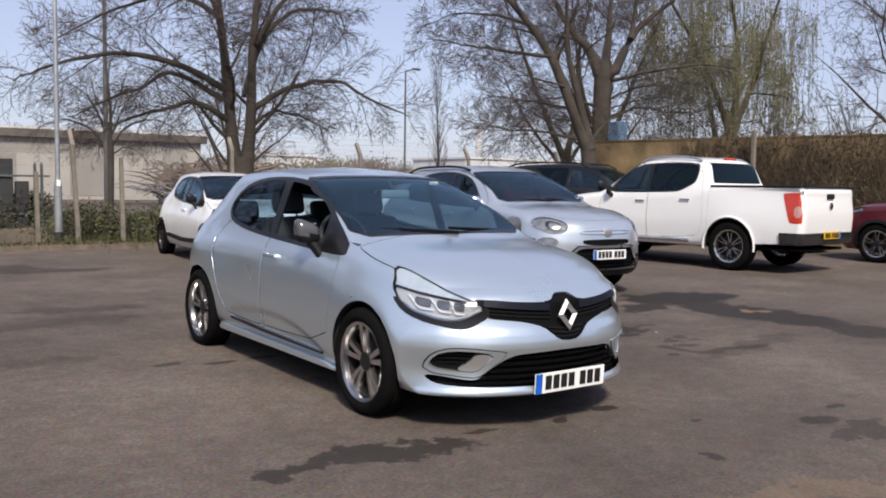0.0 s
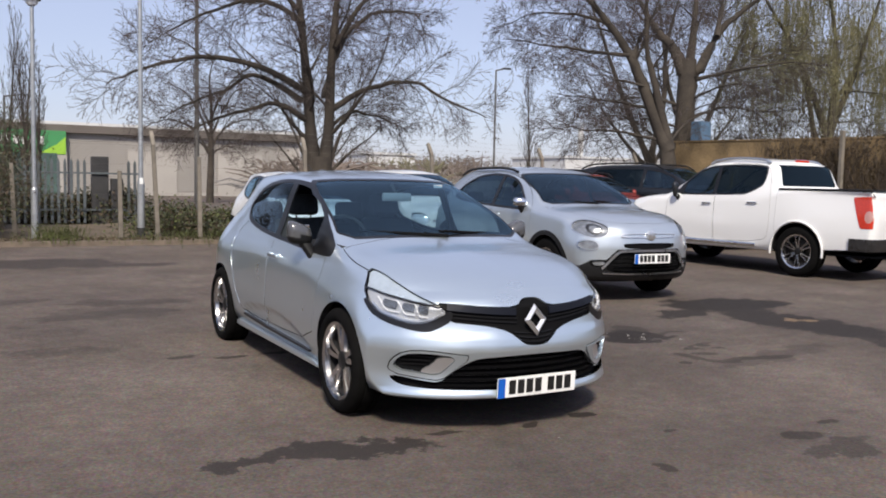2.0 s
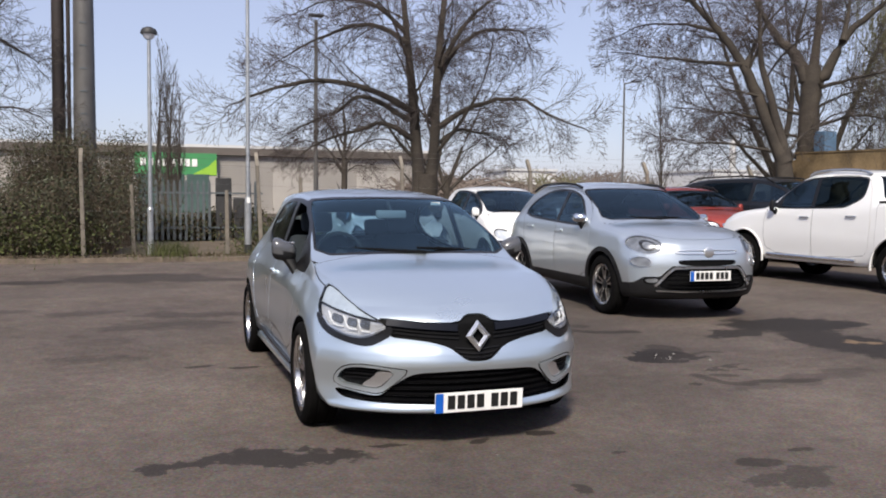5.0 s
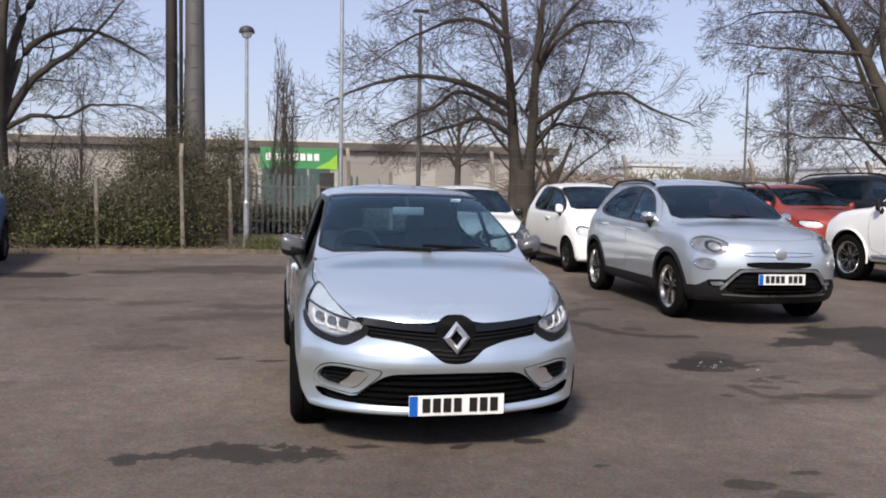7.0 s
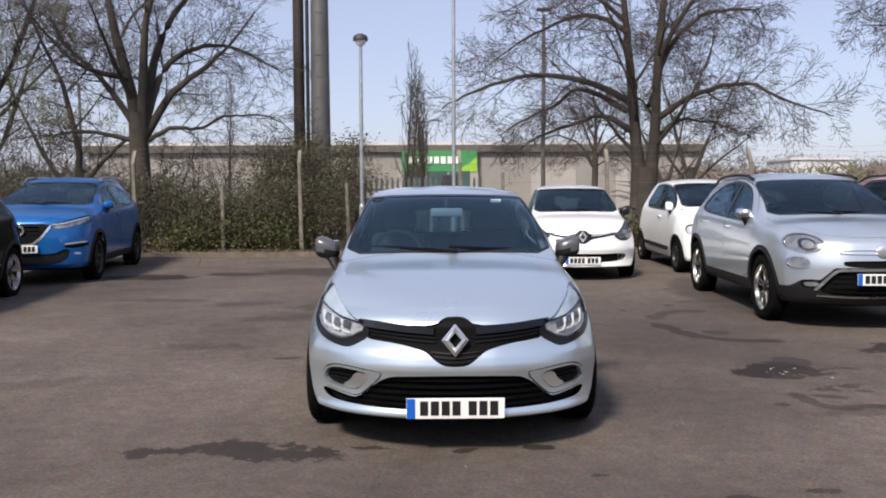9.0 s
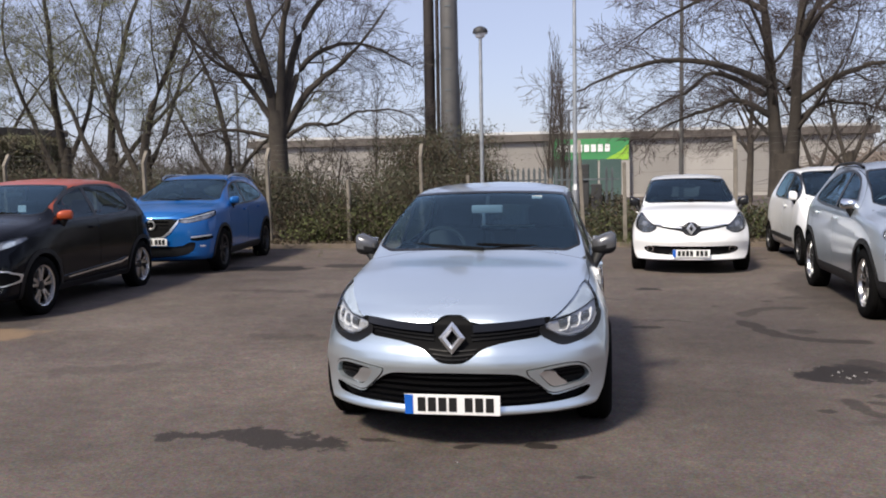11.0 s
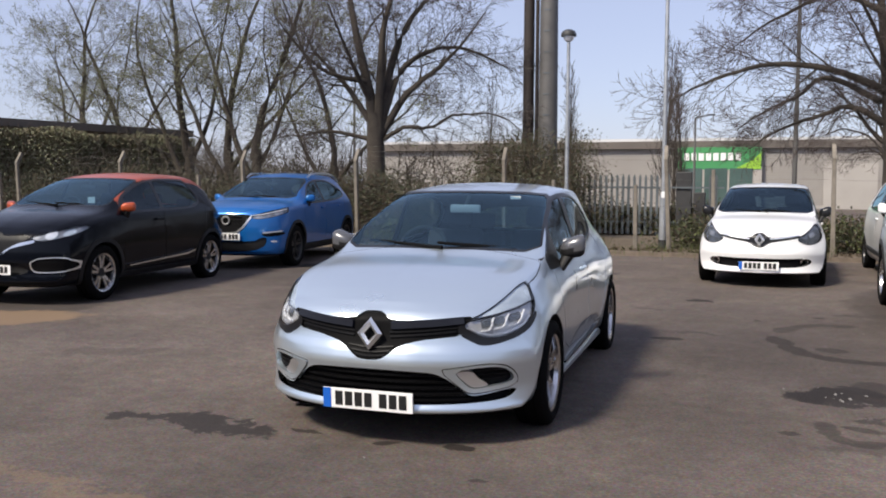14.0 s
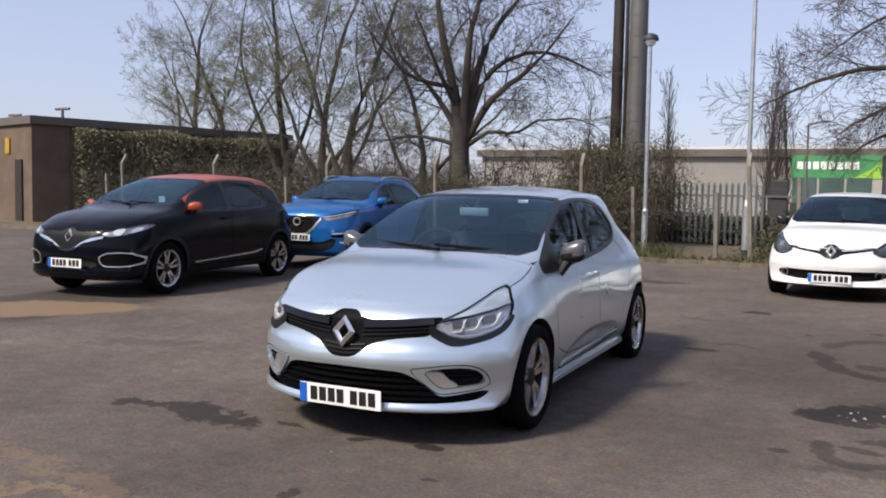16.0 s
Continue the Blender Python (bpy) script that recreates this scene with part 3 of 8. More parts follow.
class Shell:
    """One half (x > 0) of a car's skin, cut into named regions."""

    def __init__(self, c, step):
        fn = {k: spline(v) for k, v in c.items() if isinstance(v, list) and k[:2] in ("z_", "w_", "f_")}
        y0, y1 = c["front"], c["rear"]
        edge = [0, 0.004, 0.011, 0.021, 0.034, 0.05]
        st = np.array([y0 + e for e in edge] + list(np.arange(y0 + 0.05 + step, y1 - 0.05 - step / 2, step)) + [y1 - e for e in edge[::-1]])
        g = {k: f(st) for k, f in fn.items() if k[:2] in ("z_", "w_")}
        zb, ws, zs, wm, zm = g["z_bottom"], g["w_sill"], g["z_sill"], g["w_mid"], g["z_mid"]
        wb, zl, we, ze, zt = g["w_belt"], g["z_belt"], g["w_edge"], g["z_edge"], g["z_top"]
        o = np.zeros_like(st)
        key = [(o, zb), (ws * 0.93, zb), (ws, zs), (wm, zm), (wb, zl), (we, ze), (we * 0.62, ze + (zt - ze) * 0.8), (o, zt)]
        key = np.array([np.stack(k, 1) for k in key])
        fil = [0, 0.3, 0.35, 0.5, c.get("soft_belt", 0.22), c.get("soft_edge", 0.25), 0.5, 0]
        cols = []
        typical = [0.8, 0.13, 0.32, 0.34, 0.42, 0.3, 0.45]
        for i in range(7):
            A, B = key[i], key[i + 1]
            P = A + fil[i] * (B - A)
            Q = B + fil[i + 1] * (A - B)
            free = 1 - fil[i] - fil[i + 1]
            n = max(1, int(round(typical[i] * free / (step * (4 if i == 0 else 1)))))
            for k in range(n):
                cols.append(P + (Q - P) * k / n)
            if i < 6 and fil[i + 1] > 0:
                C = key[i + 2]
                E2 = B + fil[i + 1] * (C - B)
                n = max(3, int(round((typical[i] + typical[i + 1]) * fil[i + 1] / step)))
                for k in range(n):
                    t = k / n
                    cols.append((1 - t) ** 2 * Q + 2 * t * (1 - t) * B + t * t * E2)
        cols.append(key[7])
        S = np.stack(cols, 1)
        df, dr = st - y0, y1 - st
        zc0, zc1 = c.get("z_nose", 0.46), c.get("z_stern", 0.62)
        for d, zc in ((df, zc0), (dr, zc1)):
            r = 0.05
            ins = np.where(d < r, r - np.sqrt(np.maximum(0, r * r - (r - np.minimum(d, r)) ** 2)), 0)
            S[:, :, 0] *= (1 - ins / 0.8)[:, None]
            S[:, :, 1] = zc + (S[:, :, 1] - zc) * (1 - ins / 0.3)[:, None]
        L = c.get("nose_length", 1.0)
        fall_f, fall_r = np.clip(1 - df / L, 0, 1) ** 2, np.clip(1 - dr / 0.7, 0, 1) ** 2
        fz, fx, rz, rx = fn["f_front_z"], fn["f_front_x"], fn["f_rear_z"], fn["f_rear_x"]

        def bend(x, z, a, b):
            return a(z) + b(np.abs(x))
        Y = st[:, None] + fall_f[:, None] * bend(S[:, :, 0], S[:, :, 1], fz, fx) - fall_r[:, None] * bend(S[:, :, 0], S[:, :, 1], rz, rx)
        rows = [np.stack((S[i, :, 0], Y[i], S[i, :, 1]), 1) for i in range(len(st))]
        capn = int(0.75 / step)
        front, rear = [], []
        for i in range(capn):
            s = max(0.002, i / capn)
            for src, zc, base, sg, a, b, dest in ((S[0], zc0, y0, 1, fz, fx, front), (S[-1], zc1, y1, -1, rz, rx, rear)):
                x, z = src[:, 0] * s, zc + (src[:, 1] - zc) * s
                dest.append(np.stack((x, base + sg * bend(x, z, a, b), z), 1))
        G = np.array(front + rows + rear[::-1])
        for f in c.get("carve", ()):
            G[:, :, 0] += f(G)
        du, dv = np.gradient(G, axis=0), np.gradient(G, axis=1)
        N = np.cross(dv, du)
        N /= np.maximum(1e-9, np.linalg.norm(N, axis=2, keepdims=True))
        nu, nv = G.shape[:2]
        if N[nu // 2, nv // 2, 0] < 0:
            N = -N
        N[:, 0, 0] = N[:, -1, 0] = 0
        # ring centres: take the neighbours' direction
        N[:2], N[-2:] = N[2:3], N[-3:-2]
        idx = np.arange(nu * nv).reshape(nu, nv)
        a, b, cc, d = idx[:-1, :-1].ravel(), idx[1:, :-1].ravel(), idx[1:, 1:].ravel(), idx[:-1, 1:].ravel()
        self.V, self.N = G.reshape(-1, 3), N.reshape(-1, 3)
        self.T = np.concatenate((np.stack((a, b, cc), 1), np.stack((a, cc, d), 1)))
        k = self.T
        fn_ = np.cross(self.V[k[:, 1]] - self.V[k[:, 0]], self.V[k[:, 2]] - self.V[k[:, 0]])
        flip = (fn_ * self.N[k].sum(1)).sum(1) < 0
        self.T[flip] = self.T[flip][:, ::-1]
        self.R = np.zeros(len(self.T), int)
        self.names = ["body"]
        self.c, self.fn = c, fn

    def region(self, name):
        if name not in self.names:
            self.names.append(name)
        return self.names.index(name)

    def cut(self, g, name, where=None, over=None):
        """Splits the skin where g is zero; what lies below zero becomes the region."""
        rid = self.region(name)
        g = np.where(np.abs(g) < 1e-6, 1e-6, g)
        T, R = self.T, self.R
        ok = np.ones(len(T), bool)
        if where is not None:
            ok &= where(self.V[T].mean(1), self.N[T].mean(1))
        if over is not None:
            ok &= np.isin(R, [self.names.index(o) for o in over if o in self.names])
        neg = g[T] < 0
        cnt = neg.sum(1)
        R[(cnt == 3) & ok] = rid
        mixed = np.where(((cnt == 1) | (cnt == 2)) & ok)[0]
        if not len(mixed):
            return
        M, S = T[mixed], neg[mixed]
        odd = np.where(cnt[mixed] == 1, S.argmax(1), (~S).argmax(1))
        r = np.arange(len(M))
        v0, v1, v2 = M[r, odd], M[r, (odd + 1) % 3], M[r, (odd + 2) % 3]
        E2 = np.sort(np.concatenate((np.stack((v0, v1), 1), np.stack((v0, v2), 1))), 1)
        U, inv = np.unique(E2, axis=0, return_inverse=True)
        inv = inv.ravel()
        t = (g[U[:, 0]] / (g[U[:, 0]] - g[U[:, 1]]))[:, None]
        base = len(self.V)
        self.V = np.concatenate((self.V, self.V[U[:, 0]] * (1 - t) + self.V[U[:, 1]] * t))
        nn = self.N[U[:, 0]] * (1 - t) + self.N[U[:, 1]] * t
        self.N = np.concatenate((self.N, nn / np.maximum(1e-9, np.linalg.norm(nn, axis=1, keepdims=True))))
        p, q = base + inv[:len(M)], base + inv[len(M):]
        old = R[mixed]
        tip = np.where(cnt[mixed] == 1, rid, old)
        rest = np.where(cnt[mixed] == 1, old, rid)
        keep = np.ones(len(T), bool)
        keep[mixed] = False
        self.T = np.concatenate((T[keep], np.stack((v0, p, q), 1), np.stack((p, v1, v2), 1), np.stack((p, v2, q), 1)))
        self.R = np.concatenate((R[keep], tip, rest, rest))

    def outline(self, poly, name, view, where=None, over=None, grow=0.0, smooth=2):
        """Cuts out an outline seen from the front (x, z), the side (y, z) or above (x, y)."""
        ax = {"front": (0, 2), "side": (1, 2), "top": (0, 1)}[view]
        q = rounded(poly, smooth) if smooth else np.array(poly, float)
        g = inside(self.V[:, ax], q) - grow
        ok = {"front": lambda V, N: (N[:, 1] < -0.08) & (V[:, 1] < 1.5), "side": lambda V, N: (V[:, 0] > 0.35) & (np.abs(N[:, 0]) > 0.25),
              "top": lambda V, N: (N[:, 2] > 0.2) & (V[:, 2] > 0.5)}[view]
        self.cut(g, name, (lambda V, N: ok(V, N) & where(V, N)) if where else ok, over)

    def seam(self, poly, name, view, width=0.006, over=("body",), where=None, smooth=1):
        """Cuts out a panel with a dark shut line round it."""
        self.outline(poly, "gap_" + name, view, where, over, 0.0, smooth)
        self.outline(poly, name, view, where, ("gap_" + name,), -width, smooth)

    def emit(self, names, out, mat, parent, part_name, off=0.0, wall=0.0, side=0, label=""):
        """The mesh of some regions, moved out by off, with walls that reach down by wall. side: 0 both, 1 or -1."""
        ids = [self.names.index(n) for n in names if n in self.names]
        T = self.T[np.isin(self.R, ids)]
        if not len(T):
            return None
        u, inv = np.unique(T, return_inverse=True)
        F = inv.reshape(-1, 3)
        V, N = self.V[u] + self.N[u] * off, self.N[u]
        LN = N[F].reshape(-1, 3)
        if wall:
            e = np.concatenate((F[:, [0, 1]], F[:, [1, 2]], F[:, [2, 0]]))
            key = np.sort(e, 1)
            _, first, count = np.unique(key, axis=0, return_index=True, return_counts=True)
            b = e[first[count == 1]]
            b = b[np.abs(V[b][:, :, 0]).max(1) > 1e-4]
            n0 = len(V)
            lo = V - N * wall
            V = np.concatenate((V, V, lo))
            W = np.concatenate((np.stack((b[:, 1] + n0, b[:, 0] + n0, b[:, 0] + 2 * n0), 1), np.stack((b[:, 1] + n0, b[:, 0] + 2 * n0, b[:, 1] + 2 * n0), 1)))
            fnm = np.cross(V[W[:, 1]] - V[W[:, 0]], V[W[:, 2]] - V[W[:, 0]])
            fnm /= np.maximum(1e-12, np.linalg.norm(fnm, axis=1, keepdims=True))
            F = np.concatenate((F, W))
            LN = np.concatenate((LN, np.repeat(fnm, 3, 0)))
        sets = []
        if side >= 0:
            sets.append((V, F, LN))
        if side <= 0:
            fl = np.array([-1, 1, 1])
            sets.append((V * fl, F[:, ::-1], (LN * fl).reshape(-1, 3, 3)[:, ::-1].reshape(-1, 3)))
        if len(sets) == 2:
            n0 = len(V)
            V, F, LN = np.concatenate((V, sets[1][0])), np.concatenate((F, sets[1][1] + n0)), np.concatenate((LN, sets[1][2]))
        else:
            V, F, LN = sets[0]
        return raw(part_name, V, F, mat, parent, label, normals=LN)


def body_curves(p):
    """Curves of a car's skin from its main sizes; y runs back from the front axle."""
    f, r = p["front"], p["rear"]
    w, H, cz, cy, hy, hz = p["width"] / 2, p["height"], p["cowl_z"], p["cowl_y"], p["head_y"], p["head_z"]
    nz, by, bz, re = p["nose_z"], p["back_y"], p["back_z"], p["roof_w"]
    belt, clr = p["belt_z"], p["clear"]
    c = {"front": f, "rear": r}
    c["z_top"] = [(f, nz), (f + 0.22, nz + (cz - nz) * 0.34), (f + 0.6, nz + (cz - nz) * 0.7), (cy - 0.08, cz - 0.018), (cy + 0.05, cz + 0.02), (cy + 0.42 * (hy - cy), cz + 0.45 * (hz - cz)),
                  (hy, hz), (hy + 0.25, H - 0.025), (hy + 0.65, H), ((hy + by) / 2 + 0.4, H - 0.012), (by, bz), (r - 0.14, belt + 0.12), (r, belt + 0.02)]
    c["z_edge"] = [(f, nz - 0.05), (f + 0.22, nz - 0.05 + (cz - nz) * 0.36), (f + 0.6, nz - 0.05 + (cz - nz) * 0.74), (cy - 0.08, cz - 0.055), (cy + 0.05, cz - 0.02), (cy + 0.42 * (hy - cy), cz + 0.43 * (hz - cz) - 0.02),
                   (hy, hz - 0.055), (hy + 0.25, H - 0.078), (hy + 0.65, H - 0.055), ((hy + by) / 2 + 0.4, H - 0.068), (by, bz - 0.07), (r - 0.14, belt + 0.08), (r, belt)]
    c["w_edge"] = [(f, w * 0.74), (f + 0.5, w * 0.79), (cy - 0.05, w * 0.815), (cy + 0.15, w * 0.8), (hy, re), (hy + 0.5, re - 0.005), (by, re - 0.03), (r, w * 0.75)]
    c["z_belt"] = [(f, nz - 0.13), (f + 0.45, nz + (cz - nz) * 0.3 - 0.04), (cy - 0.1, belt - 0.04), (cy + 0.3, belt), (hy + 0.6, belt + 0.02), (by - 0.3, belt + 0.05), (r, belt - 0.07)]
    c["w_belt"] = [(f, w * 0.87), (f + 0.5, w * 0.93), (cy, w * 0.945), (hy + 0.5, w * 0.95), (by - 0.3, w * 0.95), (r, w * 0.86)]
    c["z_mid"] = [(f, 0.5 * (nz + clr) + 0.02), (0, clr + 0.44), (p["base"], clr + 0.47), (r, clr + 0.45)]
    c["w_mid"] = [(f, w * 0.93), (f + 0.5, w * 0.985), (0.0, w), (0.75, w * 0.985), (p["base"] - 0.75, w * 0.985), (p["base"], w), (r, w * 0.9)]
    c["w_sill"] = [(f, w * 0.89), (0.0, w * 0.965), (0.7, w * 0.95), (p["base"] - 0.7, w * 0.95), (p["base"], w * 0.965), (r, w * 0.87)]
    c["z_sill"] = [(f, clr + 0.09), (0.5, clr + 0.1), (r, clr + 0.12)]
    c["z_bottom"] = [(f, clr), (r, clr + 0.02)]
    c["f_front_z"] = p.get("face", [(clr, 0.06), (clr + 0.07, 0.0), (0.42, 0.015), (0.5, 0.0), (nz - 0.14, 0.03), (nz - 0.05, 0.07), (nz, 0.11)])
    c["f_front_x"] = p.get("plan", [(0, 0), (0.3, 0.015), (0.5, 0.06), (0.65, 0.125), (0.75, 0.2), (w, 0.34)])
    c["f_rear_z"] = [(clr, 0.06), (clr + 0.15, 0.0), (0.6, 0.02), (belt, 0.1)]
    c["f_rear_x"] = [(0, 0), (0.4, 0.02), (0.65, 0.08), (w, 0.22)]
    c["z_nose"], c["z_stern"] = (nz + clr) / 2, (belt + clr) / 2
    return c


def arc_pts(cx, cz, r, a0, a1, n=10):
    return [(cx + r * math.cos(radians(a0 + (a1 - a0) * i / n)), cz + r * math.sin(radians(a0 + (a1 - a0) * i / n))) for i in range(n + 1)]


def wheel(parent, x, y, radius, rim, width, style, face_mat, side, broad=(0.042, 0.03)):
    """A road wheel: carrier, tyre, rim with spokes, brake disc. side is the outward direction."""
    h = width / 2
    m = Matrix.Translation((x, y, radius)) @ (Matrix() if side > 0 else Matrix.Rotation(math.pi, 4, "Z"))
    bm = spin([(-h * 0.8, rim * 0.93), (h * 0.5, rim * 0.9), (h * 0.55, rim * 0.86), (-h * 0.75, rim * 0.86)], 36)
    rod(bm, (-h * 0.7, 0, 0), (h * 0.35, 0, 0), 0.07, 0.055, 16)
    bm.transform(m)
    hub = part("wheel", bm, ALLOY_D, parent, smooth=True)
    r = radius
    prof = [(-h * 0.82, rim), (-h, rim + 0.02), (-h * 1.03, (rim + r) / 2), (-h * 0.93, r - 0.02), (-h * 0.8, r - 0.004), (-h * 0.72, r), (-h * 0.4, r), (-h * 0.38, r - 0.008), (-h * 0.3, r - 0.008), (-h * 0.28, r),
            (h * 0.28, r), (h * 0.3, r - 0.008), (h * 0.38, r - 0.008), (h * 0.4, r), (h * 0.72, r), (h * 0.8, r - 0.004), (h * 0.93, r - 0.02), (h * 1.03, (rim + r) / 2), (h, rim + 0.02), (h * 0.82, rim), (h * 0.6, rim * 0.95), (-h * 0.6, rim * 0.95)]
    bm = spin(prof, 48)
    bm.transform(m)
    part("tyre", bm, RUBBER, hub, smooth=True)
    bm = spin([(-h * 0.1, rim * 0.74), (h * 0.0, rim * 0.74), (h * 0.0, 0.05), (-h * 0.1, 0.05)], 32)
    bm.transform(m)
    part("brake_disc", bm, DISC, hub)
    bm = spin([(h * 0.5, rim * 0.9), (h * 0.8, rim * 0.93), (h * 0.88, rim + 0.004), (h * 0.8, rim + 0.012), (h * 0.6, rim)], 48)
    n, split = style

    def bar(a, w0, w1, x0, x1, r0, r1, thick=0.028):
        # one spoke, tapering from hub to rim, dished inward at the middle
        ca, sa = math.cos(a), math.sin(a)
        v = []
        for rr, ww, xx in ((r0, w0, x0), ((r0 + r1) / 2, (w0 + w1) / 2, (x0 + x1) / 2 + 0.004), (r1, w1, x1)):
            for t, dx in ((-1, -thick), (1, -thick), (0.75, 0), (-0.75, 0)):
                yy, zz = rr, t * ww / 2
                v.append(bm.verts.new((xx + dx, yy * ca - zz * sa, yy * sa + zz * ca)))
        for k in range(2):
            for j in range(4):
                j2 = (j + 1) % 4
                bm.faces.new((v[k * 4 + j], v[k * 4 + j2], v[k * 4 + 4 + j2], v[k * 4 + 4 + j]))
        bm.faces.new(v[:4][::-1])
        bm.faces.new(v[8:])
    for i in range(n):
        a = 2 * math.pi * i / n + math.pi / 2
        if split:
            for s in (-1, 1):
                bar(a + s * split, *broad, h * 0.52, h * 0.66, 0.035, rim * 0.95)
        else:
            bar(a, 0.06, 0.045, h * 0.52, h * 0.66, 0.03, rim * 0.95)
    bmesh.ops.recalc_face_normals(bm, faces=bm.faces)
    bm.transform(m)
    part("rim", bm, face_mat, hub, smooth=True)
    bm = spin([(h * 0.4, 0.06), (h * 0.56, 0.055), (h * 0.6, 0.034), (h * 0.62, 0.002), (h * 0.4, 0.002)], 24)
    bm.transform(m)
    part("hub_cap", bm, PLASTIC, hub, smooth=True)
    return hub


def door_mirror(parent, x, y, z, mat, side, size=1.0, shape=(1.0, 1.0)):
    bm = bmesh.new()
    bmesh.ops.create_uvsphere(bm, u_segments=20, v_segments=12, radius=1)
    for v in bm.verts:
        x_, y_, z_ = v.co
        k = 1.0 + 0.12 * x_
        v.co = (math.copysign(abs(x_) ** 0.6, x_) * 0.088, (math.copysign(abs(y_) ** 0.8, y_) if y_ < 0 else y_ * 0.25) * 0.075, math.copysign(abs(z_) ** 0.6, z_) * 0.098 * k * (1 + 0.12 * z_) + 0.012 * x_)
    m = Matrix.Translation((side * (x + 0.03), y, z)) @ (Matrix() if side > 0 else Matrix.Diagonal((-1, 1, 1, 1))) @ Matrix.Rotation(radians(28), 4, "Z") @ Matrix.Diagonal((size * 0.78 * shape[0], size * 0.78, size * 0.78 * shape[1], 1))
    bm.transform(m)
    bmesh.ops.recalc_face_normals(bm, faces=bm.faces)
    ob = part("door_mirror", bm, mat, parent, smooth=True)
    bm = boxes((0.0, 0.021, 0.0, 0.145, 0.006, 0.14), bevel=0.002)
    bm.transform(m)
    part("mirror_glass", bm, MIRROR, ob)
    bm = bmesh.new()
    rod(bm, (side * (x + 0.03), y - 0.01, z - 0.04), (side * (x - 0.05), y + 0.02, z - 0.15), 0.042, 0.045, 10)
    part("mirror_stalk", bm, PLASTIC, ob, smooth=True)


def wedge_mirror(parent, x, y, z, mat, side):
    """A door mirror with a tapering cap, a dark lower shell and a deep foot on the door."""
    m = Matrix.Translation((side * (x + 0.075), y, z)) @ (Matrix() if side > 0 else Matrix.Diagonal((-1, 1, 1, 1))) @ Matrix.Rotation(radians(14), 4, "Z")
    shells = []
    for low in (False, True):
        bm = bmesh.new()
        bmesh.ops.create_uvsphere(bm, u_segments=24, v_segments=16, radius=1)
        for v in bm.verts:
            a, b, c = v.co
            a, c = math.copysign(abs(a) ** 0.62, a), math.copysign(abs(c) ** 0.6, c)
            b = math.copysign(abs(b) ** 0.75, b) if b < 0 else b * 0.3
            v.co = (a * 0.083, b * (0.085 + 0.02 * a) * 0.95, c * 0.07 * (1 + 0.2 * a) + 0.018 * a - 0.012)
        cut = [f for f in bm.faces if (f.calc_center_median().z < -0.026) != low]
        bmesh.ops.delete(bm, geom=cut, context="FACES")
        bm.transform(m)
        bmesh.ops.recalc_face_normals(bm, faces=bm.faces)
        shells.append(bm)
    ob = part("door_mirror", shells[0], mat, parent, smooth=True)
    part("mirror_shell", shells[1], PLASTIC, ob, "black lower half of the mirror", smooth=True)
    bm = boxes((0.0, 0.024, -0.01, 0.135, 0.006, 0.105), bevel=0.002)
    bm.transform(m)
    part("mirror_glass", bm, MIRROR, ob)
    bm = bmesh.new()
    rings = []
    for t, w0, d0 in ((0.0, 0.07, 0.05), (0.35, 0.05, 0.045), (0.75, 0.035, 0.04), (1.0, 0.025, 0.03)):
        c = Vector((side * (x + 0.06 - 0.07 * t ** 0.8), y - 0.005 - 0.07 * t, z - 0.05 - 0.155 * t))
        rings.append([bm.verts.new(c + Vector((side * w0 * math.cos(a) * 0.8, d0 * math.sin(a), 0))) for a in np.linspace(0, 2 * math.pi, 13)[:-1]])
    for A, B in zip(rings[:-1], rings[1:]):
        for k in range(12):
            bm.faces.new((A[k], A[(k + 1) % 12], B[(k + 1) % 12], B[k]))
    bm.faces.new(rings[0])
    bm.faces.new(rings[-1])
    bmesh.ops.recalc_face_normals(bm, faces=bm.faces)
    part("mirror_stalk", bm, PLASTIC, ob, smooth=True)


def number_plate(parent, y, z, tilt, yellow=False, x=0.0, chars=7, width=0.52, turn=0.0):
    m = Matrix.Translation((x, y, z)) @ Matrix.Rotation(radians(turn), 4, "Z") @ Matrix.Rotation(radians(tilt), 4, "X")
    bm = boxes((0, 0, 0, width, 0.008, 0.111), bevel=0.002)
    bm.transform(m)
    ob = part("number_plate", bm, PLATE_Y if yellow else PLATE_W, parent)
    bm = boxes((-width / 2 + 0.024, -0.0055, 0, 0.045, 0.004, 0.108))
    bm.transform(m)
    part("plate_band", bm, PLATE_B, ob)
    rows = []
    x0 = -width / 2 + 0.068
    pitch = (width - 0.09) / (chars + 0.55)
    for i in range(chars):
        cx = x0 + pitch * (i + 0.45) + (pitch * 0.5 if i >= 4 else 0)
        rows.append((cx, -0.0055, 0.002, pitch * 0.74, 0.004, 0.076))
    for r in rows:
        bm = boxes(r)
        bm.transform(m)
        part("plate_bar", bm, INK, ob)
    return ob


